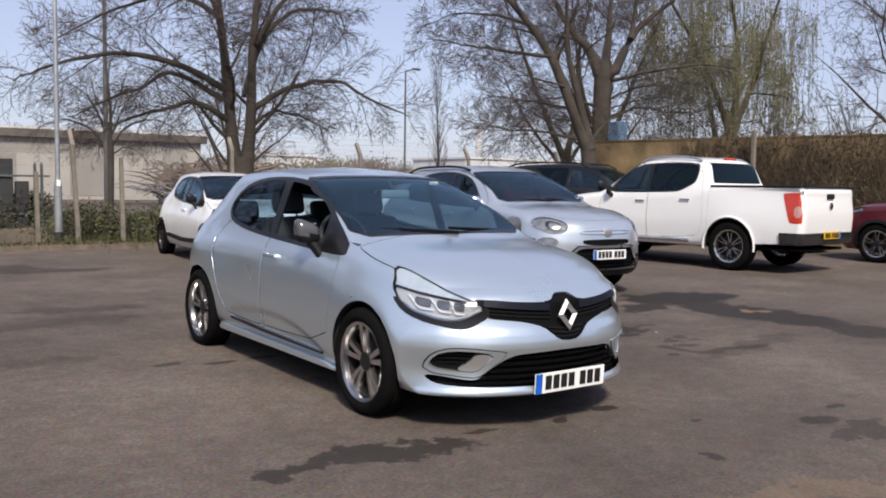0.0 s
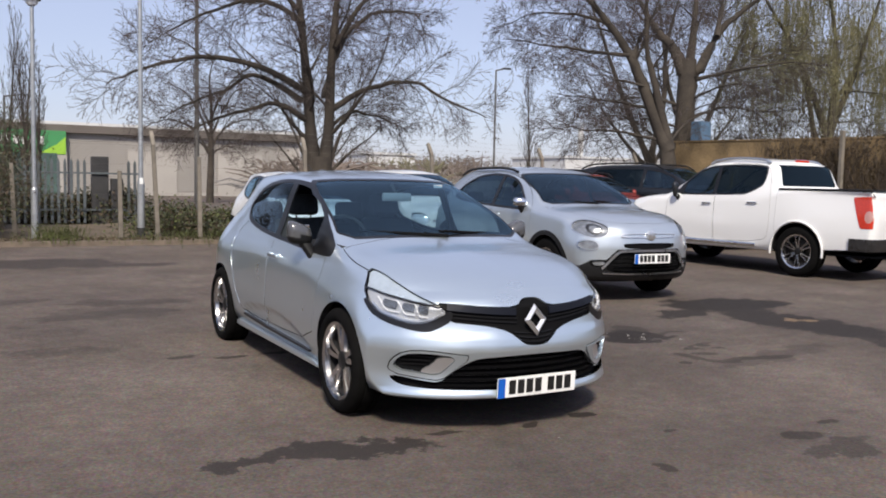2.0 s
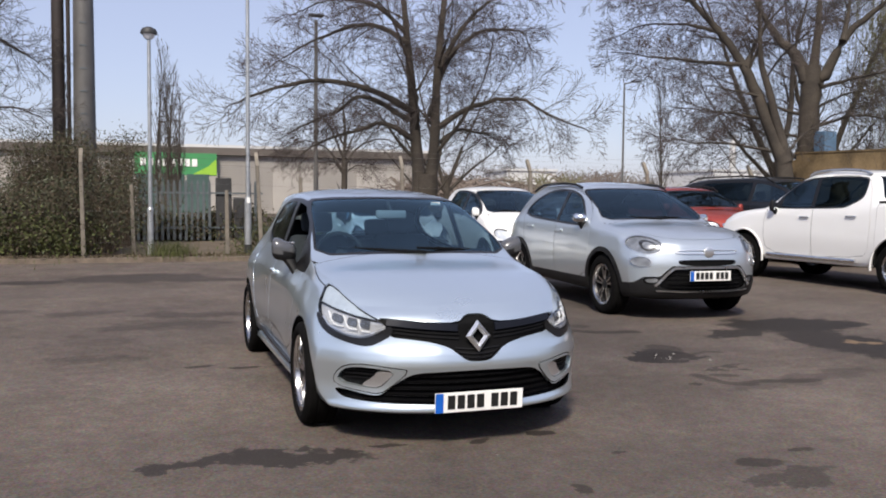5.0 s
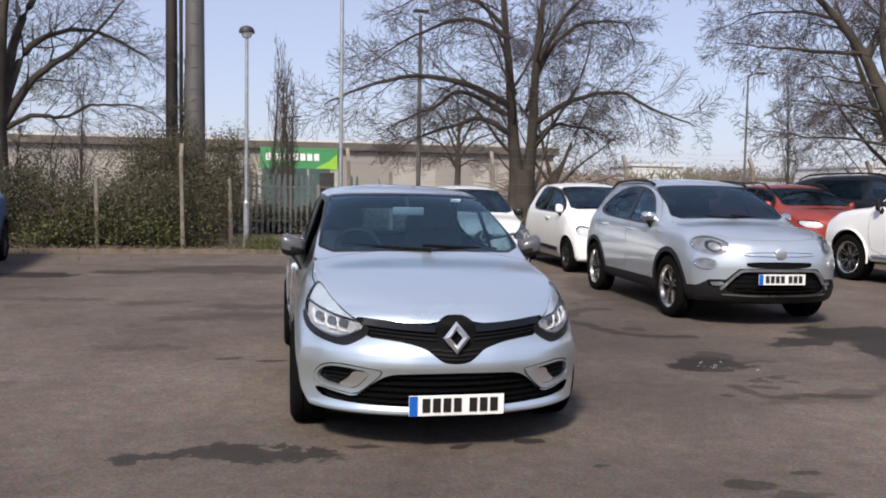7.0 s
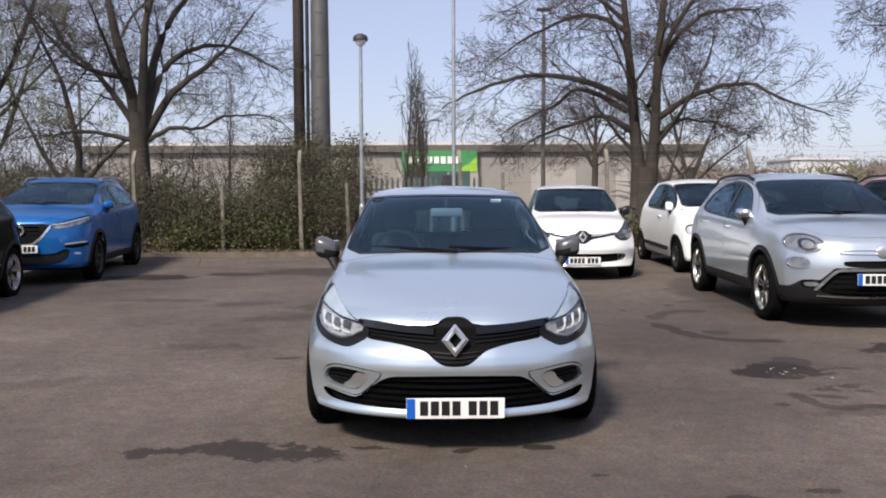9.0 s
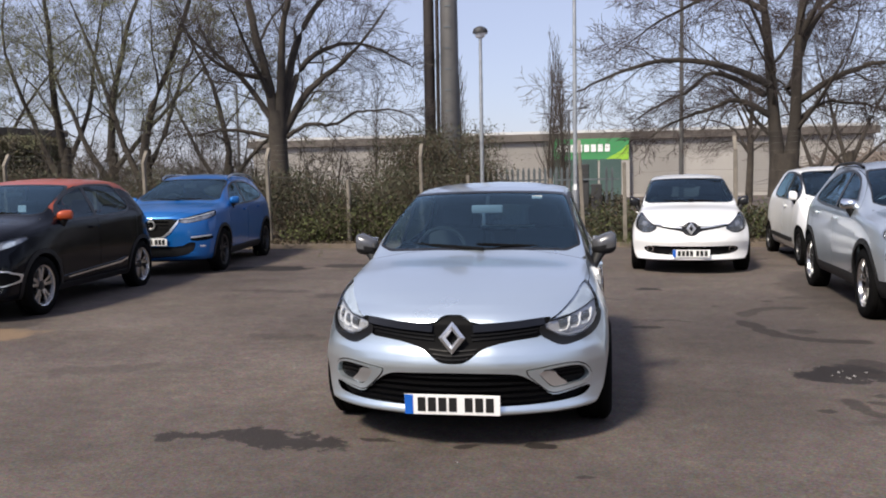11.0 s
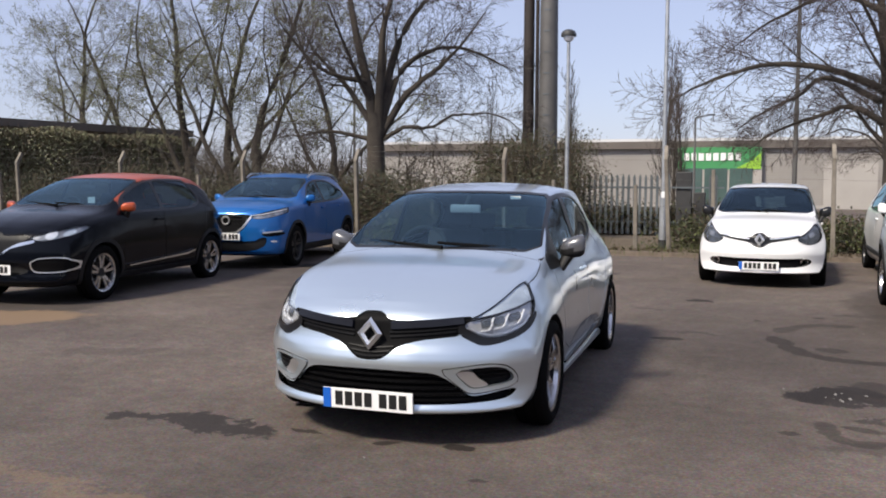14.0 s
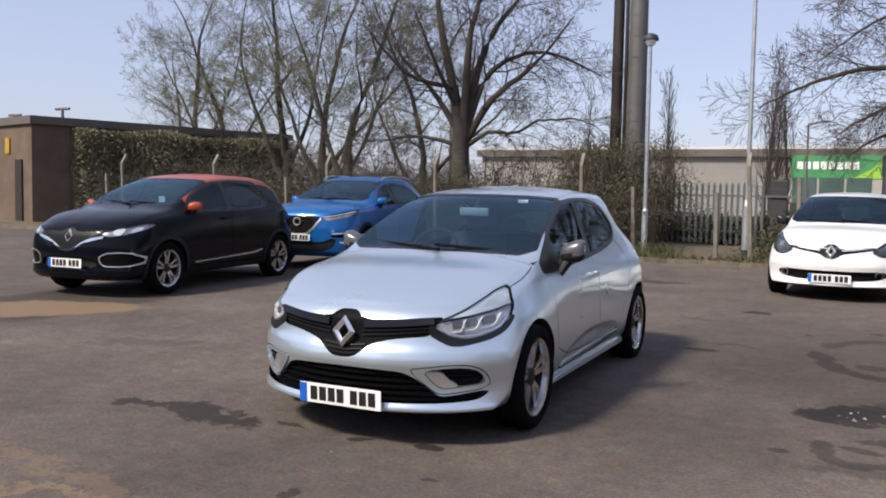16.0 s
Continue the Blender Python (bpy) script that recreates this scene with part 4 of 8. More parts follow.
def seat(parent, x, y, z=0.3):
    bm = boxes((x, y, z + 0.1, 0.5, 0.5, 0.16), bevel=0.05)
    ob = part("seat", bm, CLOTH, parent, smooth=True)
    m = Matrix.Translation((x, y + 0.27, z + 0.17)) @ Matrix.Rotation(radians(-17), 4, "X")
    bm = boxes((0, 0, 0.28, 0.48, 0.13, 0.6), bevel=0.055, m=m)
    part("backrest", bm, CLOTH, ob, smooth=True)
    bm = boxes((0, 0, 0.69, 0.26, 0.09, 0.17), bevel=0.04, m=m)
    rod(bm, m @ Vector((-0.06, 0, 0.5)), m @ Vector((-0.06, 0, 0.65)), 0.007)
    rod(bm, m @ Vector((0.06, 0, 0.5)), m @ Vector((0.06, 0, 0.65)), 0.007)
    part("headrest", bm, CLOTH, ob, smooth=True)


def loose_pieces(ob):
    """Makes each unconnected piece of a part an object of its own."""
    if ob is None:
        return
    me = ob.data
    root = list(range(len(me.vertices)))

    def top(i):
        while root[i] != i:
            root[i] = root[root[i]]
            i = root[i]
        return i
    for e in me.edges:
        root[top(e.vertices[0])] = top(e.vertices[1])
    sets = {}
    for f in me.polygons:
        sets.setdefault(top(f.vertices[0]), []).append(tuple(f.vertices))
    if len(sets) < 2:
        return
    P = [tuple(v.co) for v in me.vertices]
    for faces in sets.values():
        used = sorted({i for f in faces for i in f})
        at = {i: k for k, i in enumerate(used)}
        raw(ob.name.split(".")[0], [P[i] for i in used], [tuple(at[i] for i in f) for f in faces], me.materials[0], ob.parent)
    bpy.data.objects.remove(ob)


def car(name, label, p, m, paintmat, group="parked cars"):
    """Builds a whole car, front axle at the origin, facing -Y."""
    root = empty(name, m, label, "car", group)
    c = body_curves(p)
    c.update(p.get("curves", {}))
    c["carve"] = p.get("carve", ())
    step = p.get("step", 0.042)
    s = Shell(c, step)
    fn = s.fn
    base, w = p["base"], p["width"] / 2
    R = p["tyre"]
    arch = p.get("arch", R + 0.035)
    # glass outlines
    cy, hy, by = p["cowl_y"], p["head_y"], p["back_y"]
    belt = lambda y: float(fn["z_belt"](y))
    edge = lambda y: float(fn["z_edge"](y))
    wx = lambda y: float(fn["w_edge"](y))
    bx0, tx = wx(cy) - 0.035, wx(hy) - 0.035
    zc, zh = float(fn["z_top"](cy)) + 0.02, float(fn["z_top"](hy)) - 0.012
    screen = [(-bx0 * 0.5, zc), (0, zc), (bx0 * 0.5, zc), (bx0, zc - 0.012), (bx0 - 0.3 * (bx0 - tx) + 0.006, zc + 0.3 * (zh - zc)), (tx + 0.02, zh - 0.05), (tx - 0.03, zh - 0.012), (0, zh), (-tx + 0.03, zh - 0.012), (-tx - 0.02, zh - 0.05), (-bx0 + 0.3 * (bx0 - tx) - 0.006, zc + 0.3 * (zh - zc)), (-bx0, zc - 0.012)]
    up = lambda V, N: (V[:, 1] > cy - 0.15) & (V[:, 1] < hy + 0.25) & (V[:, 2] > zc - 0.12) & (N[:, 2] > 0.15)
    s.outline(screen, "screen_rim", "front", up, ("body",), 0.013, 1)
    s.outline(screen, "windscreen", "front", up, ("screen_rim",), 0.0, 1)
    a0, ye = cy + p.get("dlo_front", 0.22), p["dlo_rear"]
    yy = np.linspace(a0 + 0.12, ye - 0.12, 9)
    dlo = [(a0, belt(a0) + 0.025)] + [(y, edge(y) - p.get("rail", 0.045)) for y in yy if edge(y) - 0.045 > belt(y) + 0.06]
    top_r = edge(ye - 0.12) - p.get("rail", 0.045)
    dlo += [(ye, belt(ye) + 0.55 * (top_r - belt(ye))), (ye + 0.02, belt(ye) + 0.1), (ye - 0.1, belt(ye) + 0.035)] + [(y, belt(y) + 0.025) for y in np.linspace(ye - 0.3, a0 + 0.2, 5)]
    dlo = p.get("dlo", dlo)
    s.outline(dlo, "window_trim", "side", None, ("body",), p.get("trim_w", 0.02), 1)
    bp = p.get("b_pillar", cy + 0.42 * (ye - cy) + 0.14)
    tri_y = a0 + p.get("quarter", 0.2)
    pil = p.get("pillar", 0.035)
    panes = (("front_glass", tri_y, bp - pil), ("rear_glass", bp + pil, ye + 0.2))
    for nm, ya, yb in panes:
        clip = [(ya, 0.3), (ya, 2.2), (yb, 2.2), (yb, 0.3)]
        g = np.maximum(inside(s.V[:, (1, 2)], rounded(dlo, 1)) + 0.008, inside(s.V[:, (1, 2)], np.array(clip)))
        s.cut(g, nm, lambda V, N: (V[:, 0] > 0.35) & (np.abs(N[:, 0]) > 0.25), ("window_trim",))
    # rear screen, seen through the cabin
    rz0, rz1 = p["belt_z"] + 0.07, p["back_z"] - 0.035
    if p.get("rear_screen", True):
        q = [(-0.52, rz0), (0.52, rz0), (0.47, rz1), (-0.47, rz1)]
        s.cut(inside(s.V[:, (0, 2)], rounded(q, 2)), "rear_screen", lambda V, N: (V[:, 1] > by - 0.4) & (N[:, 1] > 0.3), ("body",))
    # wheel arches
    for yc in (0.0, base):
        ring_at = lambda: np.hypot(s.V[:, 1] - yc, s.V[:, 2] - R - 0.005) - arch
        wide = lambda V, N: V[:, 0] > 0.5
        if p.get("cladding"):
            s.cut(ring_at() - 0.055, "arch_front" if yc == 0 else "arch_rear", wide, ("body",))
        s.cut(ring_at(), "hole", wide)
    if p.get("cladding"):
        s.cut(s.V[:, 2] - (p["clear"] + p.get("clad_h", 0.16)), "sill_trim", lambda V, N: (V[:, 0] > 0.4) & (V[:, 1] > 0.1), ("body",))
    s.cut(s.V[:, 2] - (p["clear"] + p.get("skirt_h", 0.025)), "underbody", None, ("body",))
    # front face
    for kind, poly, opt in p.get("front_shapes", ()):
        s.outline(poly, kind, "front", lambda V, N: V[:, 1] < 0.75, opt.get("over", ("body",)), opt.get("grow", 0.0), opt.get("smooth", 2))
    # bonnet and doors
    if "bonnet" in p:
        s.seam(p["bonnet"], "bonnet", "top", 0.0045, where=lambda V, N: (V[:, 1] < cy + 0.12) & (V[:, 2] > p["nose_z"] - 0.12), smooth=1)
    dz = p["clear"] + 0.13
    fy0, ry1 = p.get("door_y", (0.42, base - 0.12))
    half = arch + 0.03
    fd = [(fy0 + 0.02, dz + 0.02), (bp - 0.02, dz), (bp + 0.012, dz + 0.03), (bp + 0.012, edge(bp) - 0.01), (hy, edge(hy) - 0.012), (cy + 0.5 * (hy - cy), edge(cy + 0.5 * (hy - cy)) - 0.02), (fy0 - 0.05, belt(fy0) - 0.0), (fy0 - 0.04, p["clear"] + 0.45)]
    s.seam(fd, "front_door", "side", 0.006, ("body",), smooth=1)
    rr0, rr1 = base - half, edge(ry1)
    rd = [(bp + 0.018, dz + 0.03), (bp + 0.05, dz), (rr0 - 0.03, dz + 0.02)] + arc_pts(base, R, half + 0.02, 172, 112, 5) + [(ry1, belt(ry1) - 0.1), (ry1 + 0.06, belt(ry1) + 0.05), (ry1 - 0.1, rr1 - 0.02), (bp + 0.02, edge(bp) - 0.01)]
    rd = p.get("rear_outline", rd)
    if p.get("rear_door", True):
        s.seam(rd, "rear_door", "side", 0.006, ("body",), smooth=1)
    # meshes
    top = p.get("roof_paint", paintmat)
    if top is not paintmat:
        s.cut(-(s.V[:, 2] - np.maximum(fn["z_edge"](s.V[:, 1]) - 0.075, p["belt_z"] + 0.06)), "roof", lambda V, N: V[:, 1] > cy + 0.27, ("body", "front_door", "rear_door"))
        s.emit(["roof"], 0, top, root, "roof")
    s.emit(["body"], 0, paintmat, root, "body")
    s.emit(["bonnet"], 0, paintmat, root, "bonnet", 0.0, 0.012)
    loose_pieces(s.emit(["gap_bonnet"], 0, DEEP, root, "shut_line", -0.007))
    s.emit(["underbody"], 0, DEEP, root, "underbody", 0, 0.03)
    s.emit(["screen_rim"], 0, GLOSS, root, "windscreen_surround", 0.001, 0.01)
    s.emit(["windscreen"], 0, p.get("glass", GLASS_O), root, "windscreen", -0.002)
    for side in (1, -1):
        for dn in ("front_door", "rear_door"):
            loose_pieces(s.emit(["gap_" + dn], 0, DEEP, root, "shut_line", -0.007, 0, side))
            d = s.emit([dn], 0, paintmat, root, dn, 0.0, 0.012, side)
            if d:
                hy_ = (bp - 0.13) if dn == "front_door" else p.get("rear_handle", None)
                if hy_:
                    zz = belt(hy_) - 0.1
                    i = np.argmin(np.abs(s.V[:, 1] - hy_) + np.abs(s.V[:, 2] - zz) + (s.V[:, 0] < 0.3) * 9)
                    xx = s.V[i, 0]
                    bm = boxes((side * (xx + 0.022), hy_, zz, 0.018, 0.19, 0.026), (side * (xx + 0.008), hy_ - 0.075, zz, 0.03, 0.03, 0.03), (side * (xx + 0.008), hy_ + 0.08, zz, 0.03, 0.024, 0.03), bevel=0.007)
                    part("door_handle", bm, p.get("handle_mat", paintmat), d, smooth=True)
        trim = s.emit(["window_trim"], 0, GLOSS, root, "window_surround", 0.001, 0.01, side)
        for nm in ("front_glass", "rear_glass"):
            if (nm, side) not in p.get("open", ()):
                s.emit([nm], 0, p.get("side_glass", GLASS_O) if nm == "front_glass" else p.get("rear_tint", p.get("side_glass", GLASS_O)), root, "side_window", -0.004, 0.0, side)
        for an in ("arch_front", "arch_rear"):
            s.emit([an], 0, PLASTIC, root, "arch_trim", 0.008, 0.02, side)
        s.emit(["sill_trim"], 0, PLASTIC, root, "sill_trim", 0.006, 0.02, side)
        for yc in (0.0, base):
            wheel(root, side * (w - p.get("inset", 0.022) - p["tread"] / 2), yc, R, p["rim"], p["tread"], p["spokes"], p.get("rim_mat", ALLOY), side, p.get("broad", (0.042, 0.03)))
            bm = bmesh.new()
            ring = []
            for k in range(17):
                a = math.pi * k / 16
                y_, z_ = yc + (arch + 0.012) * math.cos(a), R + 0.005 + (arch + 0.012) * math.sin(a)
                ring.append((bm.verts.new((side * 0.42, y_, z_)), bm.verts.new((side * (w - 0.09), y_, z_))))
            for k in range(16):
                bm.faces.new((ring[k][0], ring[k][1], ring[k + 1][1], ring[k + 1][0]))
            bm.faces.new([q[0] for q in ring])
            part("wheel_arch_liner", bm, PLASTIC, root)
        mz = belt(a0) + p.get("mirror_up", 0.085)
        my = a0 + p.get("mirror_back", 0.1)
        if p.get("wedge_mirror"):
            wedge_mirror(root, float(fn["w_belt"](my)), my, mz, p.get("mirror_mat", paintmat), side)
        else:
            door_mirror(root, float(fn["w_belt"](my)) - 0.01, my, mz, p.get("mirror_mat", paintmat), side, p.get("mirror_size", 1.0), p.get("mirror_shape", (1.0, 1.0)))
    s.emit(["rear_screen"], 0, GLASS_D if p.get("rear_dark") else p.get("glass", GLASS_O), root, "rear_screen", -0.003)
    # cabin
    ids = [s.names.index(n) for n in ("body", "front_door", "rear_door", "roof", "gap_front_door", "gap_rear_door") if n in s.names]
    keepR = s.R.copy()
    mid = s.V[s.T].mean(1)
    s.R = np.where(np.isin(s.R, ids) & (mid[:, 2] > p["clear"] + 0.1) & (mid[:, 1] > cy - 0.1), s.region("lining"), s.R)
    s.emit(["lining"], 0, CABIN, root, "cabin_lining", -0.035)
    s.R = keepR
    zfl = p["clear"] + 0.12
    y_end = p.get("cabin_end", p["rear"] - 0.5)
    bm = boxes((0, (cy + y_end) / 2, zfl, w * 1.75, y_end - cy, 0.04))
    part("cabin_floor", bm, CABIN, root)
    dash = prism([(cy + 0.02, zfl), (cy + 0.0, zc - 0.06), (cy + 0.15, zc - 0.045), (cy + 0.5, zc - 0.05), (cy + 0.62, zc - 0.12), (cy + 0.55, zc - 0.35), (cy + 0.4, zfl)], -w * 0.82, w * 0.82)
    dash = part("dashboard", dash, CABIN, root, smooth=True)
    bm = bmesh.new()
    ctr = Vector((-0.36, cy + 0.78, zc - 0.07))
    tilt = Matrix.Rotation(radians(62), 3, "X")
    ring = [ctr + tilt @ Vector((0.18 * math.cos(a), 0.18 * math.sin(a), 0)) for a in np.linspace(0, 2 * math.pi, 25)]
    for a, b in zip(ring[:-1], ring[1:]):
        rod(bm, a, b, 0.015, n=6)
    rod(bm, ctr, ctr + tilt @ Vector((0.17, 0, 0)), 0.018, n=6)
    rod(bm, ctr, ctr + tilt @ Vector((-0.17, 0, 0)), 0.018, n=6)
    rod(bm, ctr, ctr + Vector((0, -0.3, -0.12)), 0.05, 0.04, 10)
    part("steering_wheel", bm, CABIN, root, smooth=True)
    for x in (-0.36, 0.36):
        seat(root, x, cy + 1.2, zfl + p.get("seat_up", 0.03))
    if p.get("rear_seats", True):
        for x in (-0.38, 0.38):
            seat(root, x, cy + 2.0, zfl + p.get("seat_up", 0.03) - 0.08)
    bm = boxes((0.0, hy - 0.13, zh - 0.12, 0.23, 0.03, 0.06), bevel=0.012)
    back = part("rear_view_mirror", bm, p.get("inner_mirror", CABIN), root, smooth=True)
    bm = bmesh.new()
    rod(bm, (0, hy - 0.12, zh - 0.1), (0, hy - 0.03, zh - 0.02), 0.014)
    part("mirror_stem", bm, CABIN, back)
    # wipers
    for x0, x1 in ((0.05, -0.52), (0.52, 0.0)):
        bm = bmesh.new()
        cw = lambda x: cy + 0.035 + 0.16 * (x / 0.6) ** 2
        rod(bm, (x0, cw(x0) - 0.02, zc - 0.005), (x1, cw(x1) + 0.02, zc + 0.025), 0.013, 0.009, 6)
        part("wiper", bm, DEEP, root)
    for zone, kw in [(z, dict(k, side=sd)) for z, k in p.get("emit", ()) for sd in (k["pair"] and (1, -1) if "pair" in k else (k.get("side", 0),))]:
        s.emit([zone] if isinstance(zone, str) else list(zone), 0, kw["mat"], root, kw["name"], kw.get("off", 0), kw.get("wall", 0), kw.get("side", 0), kw.get("label", ""))
    return root, s


def slats(root, rows, mat, name="grille_slat"):
    """Grille bars: x0, x1, z, front y at the middle, height, bend back at the ends."""
    for x0, x1, z, y, h, b in rows:
        bm = bmesh.new()
        n = 10
        ring = []
        for i in range(n + 1):
            x = x0 + (x1 - x0) * i / n
            yy = y + b * (abs(x) / 0.6) ** 2.2
            ring.append([bm.verts.new((x, yy + dy, z + dz)) for dy, dz in ((0.02, -h / 2), (0, -h / 4), (0, h / 4), (0.02, h / 2))])
        for A, B in zip(ring[:-1], ring[1:]):
            for j in range(3):
                bm.faces.new((A[j], A[j + 1], B[j + 1], B[j]))
        bmesh.ops.solidify(bm, geom=bm.faces[:], thickness=0.004)
        part(name, bm, mat, root)


def face_bar(s, root, pts, h, mat, name, out=0.004, thick=0.012, n=12, sides=(1, -1), label=""):
    """A strip laid along the nose through (x, z) points, with its own thickness."""
    ok = (s.N[:, 1] < -0.05) & (s.V[:, 1] < 0.6)
    V, N = s.V[ok], s.N[ok]
    q = np.array(pts, float)
    seg = np.concatenate(([0], np.cumsum(np.hypot(*np.diff(q, axis=0).T))))
    tt = np.linspace(0, seg[-1], n)
    X, Z = np.interp(tt, seg, q[:, 0]), np.interp(tt, seg, q[:, 1])
    P, D = [], []
    for x, z in zip(X, Z):
        d = np.hypot(V[:, 0] - abs(x), V[:, 2] - z)
        k = np.argsort(d)[:6]
        w_ = 1 / (d[k] + 1e-4)
        y = (V[k, 1] * w_).sum() / w_.sum()
        nn = (N[k] * w_[:, None]).sum(0)
        nn[0] = math.copysign(nn[0], x) if x else 0
        P.append(np.array((x, y, z)))
        D.append(nn / np.linalg.norm(nn))
    for sd in sides:
        rows, F = [], []
        for i in range(n):
            t = P[min(n - 1, i + 1)] - P[max(0, i - 1)]
            t = t / np.linalg.norm(t)
            b = np.cross(t, D[i])
            b = b / np.linalg.norm(b) * h / 2
            hi, lo = P[i] + D[i] * out, P[i] + D[i] * (out - thick)
            rows += [hi * 1 - b * 0.75, hi + b * 0.75, lo + b, lo - b]
        for i in range(n - 1):
            for j in range(4):
                F.append((4 * i + j, 4 * i + (j + 1) % 4, 4 * i + 4 + (j + 1) % 4, 4 * i + 4 + j))
        F += [(3, 2, 1, 0), (4 * n - 4, 4 * n - 3, 4 * n - 2, 4 * n - 1)]
        W = np.array(rows)
        if sd < 0:
            W = W * np.array((-1, 1, 1))
        bm = bmesh.new()
        vs = [bm.verts.new(v) for v in W]
        for f in F:
            bm.faces.new([vs[i] for i in f])
        bmesh.ops.recalc_face_normals(bm, faces=bm.faces)
        part(name, bm, mat, root, label)


def diamond_badge(root, x, y, z, h, w, tilt, mat=None):
    """A plain hollow rhombus emblem."""
    def ring(k):
        return [(w / 2 * k, 0), (0, h / 2 * k), (-w / 2 * k, 0), (0, -h / 2 * k)]
    bm = bmesh.new()
    O = [bm.verts.new((a, 0, b)) for a, b in ring(1)]
    M_ = [bm.verts.new((a, -0.018, b)) for a, b in ring(0.72)]
    I = [bm.verts.new((a, 0, b)) for a, b in ring(0.45)]
    for i in range(4):
        j = (i + 1) % 4
        bm.faces.new((O[i], O[j], M_[j], M_[i]))
        bm.faces.new((M_[i], M_[j], I[j], I[i]))
    bmesh.ops.recalc_face_normals(bm, faces=bm.faces)
    bm.transform(Matrix.Translation((x, y, z)) @ Matrix.Rotation(radians(tilt), 4, "X"))
    part("badge", bm, mat or EMBLEM, root, "plain polished rhombus emblem")


def mirrored(poly):
    """Closes a half outline across the middle."""
    return list(poly) + [(-x, z) for x, z in reversed(poly)]


# ---- ground ----
def rise(y):
    """The yard climbs gently towards the far kerb."""
    return 0.006 * max(0.0, min(y, 14.0))


def on_ground(x, y, turn=0.0):
    return pose(x, y, rise(y), 0, 0, turn)


xs = [-1500, -200, -60, -20, 0, 20, 60, 200, 1500]
ys = [-1500, -200, -40, -10, 0, 3.5, 7, 10.5, 14, 60, 200, 2500]
V = [(x, y, rise(y)) for y in ys for x in xs]
F = [(j * 9 + i, j * 9 + i + 1, j * 9 + i + 10, j * 9 + i + 9) for j in range(len(ys) - 1) for i in range(8)]
tagged(raw("ground", V, F, TARMAC), "worn brown-grey tarmac yard with dark oil stains and patches", "ground", kind="structure")

# ---- the silver hatchback ----
HATCH = dict(pillar=0.05, front=-0.83, rear=3.235, base=2.56, width=1.732, height=1.452, cowl_z=1.0, cowl_y=0.26, head_y=1.09, head_z=1.388, nose_z=0.77, back_y=2.76, back_z=1.30,
             roof_w=0.595, belt_z=0.945, clear=0.19, tyre=0.31, rim=0.226, tread=0.205, spokes=(5, 0.19), broad=(0.031, 0.048), dlo_rear=2.28, b_pillar=1.40, dlo_front=0.07, quarter=0.34, mirror_back=0.37, mirror_up=0.145, inset=0.008,
             skirt_h=0.018, nose_length=1.3, face=[(0.19, 0.02), (0.212, -0.008), (0.25, 0.012), (0.33, 0.03), (0.43, 0.008), (0.465, 0.0), (0.52, 0.01), (0.575, 0.032), (0.63, 0.044), (0.69, 0.05), (0.72, 0.066), (0.77, 0.11)], plan=[(0, 0), (0.2, 0.012), (0.35, 0.048), (0.488, 0.105), (0.578, 0.162), (0.68, 0.25), (0.75, 0.335), (0.866, 0.5)],
             dlo=[(0.315, 0.912), (0.52, 1.05), (0.78, 1.195), (1.02, 1.298), (1.3, 1.345), (1.65, 1.352), (1.95, 1.325), (2.17, 1.265), (2.29, 1.18), (2.29, 1.11), (2.2, 1.045), (1.9, 0.995), (1.5, 0.963), (0.9, 0.93), (0.5, 0.908)],
             rear_outline=[(1.418, 0.35), (1.45, 0.315), (1.96, 0.335), (2.03, 0.37), (2.12, 0.47), (2.2, 0.6), (2.29, 0.78), (2.325, 0.89), (2.29, 0.985), (2.2, 1.045), (2.31, 1.15), (2.22, 1.28), (1.9, 1.36), (1.42, 1.375)],
             bonnet=[(-0.705, 0.3), (-0.735, 0.05), (-0.735, -0.13), (-0.71, -0.32), (-0.64, -0.48), (-0.54, -0.64), (-0.3, -0.9), (0.3, -0.9), (0.54, -0.64), (0.64, -0.48), (0.71, -0.32), (0.735, -0.13), (0.735, 0.05), (0.705, 0.3)],
             curves=dict(w_mid=[(-0.83, 0.835), (-0.33, 0.86), (0.0, 0.866), (0.75, 0.853), (1.8, 0.853), (2.56, 0.866), (3.235, 0.785)], w_sill=[(-0.83, 0.81), (0.0, 0.84), (0.7, 0.823), (1.86, 0.823), (2.56, 0.836), (3.235, 0.755)],
                         w_belt=[(-0.83, 0.70), (-0.33, 0.765), (0.05, 0.77), (0.3, 0.755), (0.9, 0.755), (1.5, 0.745), (2.2, 0.715), (2.8, 0.72), (3.235, 0.68)],
                         z_belt=[(-0.83, 0.64), (-0.38, 0.80), (0.16, 0.868), (0.35, 0.885), (1.5, 0.94), (2.2, 1.005), (2.8, 0.975), (3.235, 0.87)],
                         w_edge=[(-0.83, 0.64), (-0.33, 0.684), (0.21, 0.706), (0.41, 0.69), (1.09, 0.593), (1.6, 0.592), (2.3, 0.56), (2.76, 0.525), (3.235, 0.6)],
                         f_rear_x=[(0, 0), (0.3, 0.02), (0.5, 0.07), (0.65, 0.15), (0.75, 0.23), (0.866, 0.33)]))
LAMP = [(0.486, 0.668), (0.538, 0.712), (0.60, 0.755), (0.655, 0.81), (0.688, 0.86), (0.715, 0.872), (0.765, 0.80), (0.787, 0.73), (0.777, 0.665), (0.745, 0.635), (0.69, 0.610), (0.63, 0.602), (0.57, 0.615), (0.527, 0.64)]
DIVIDE = [(0.44, 0.69), (0.54, 0.708), (0.635, 0.728), (0.715, 0.752), (0.80, 0.79), (0.9, 0.83), (0.9, 1.0), (0.4, 1.0)]
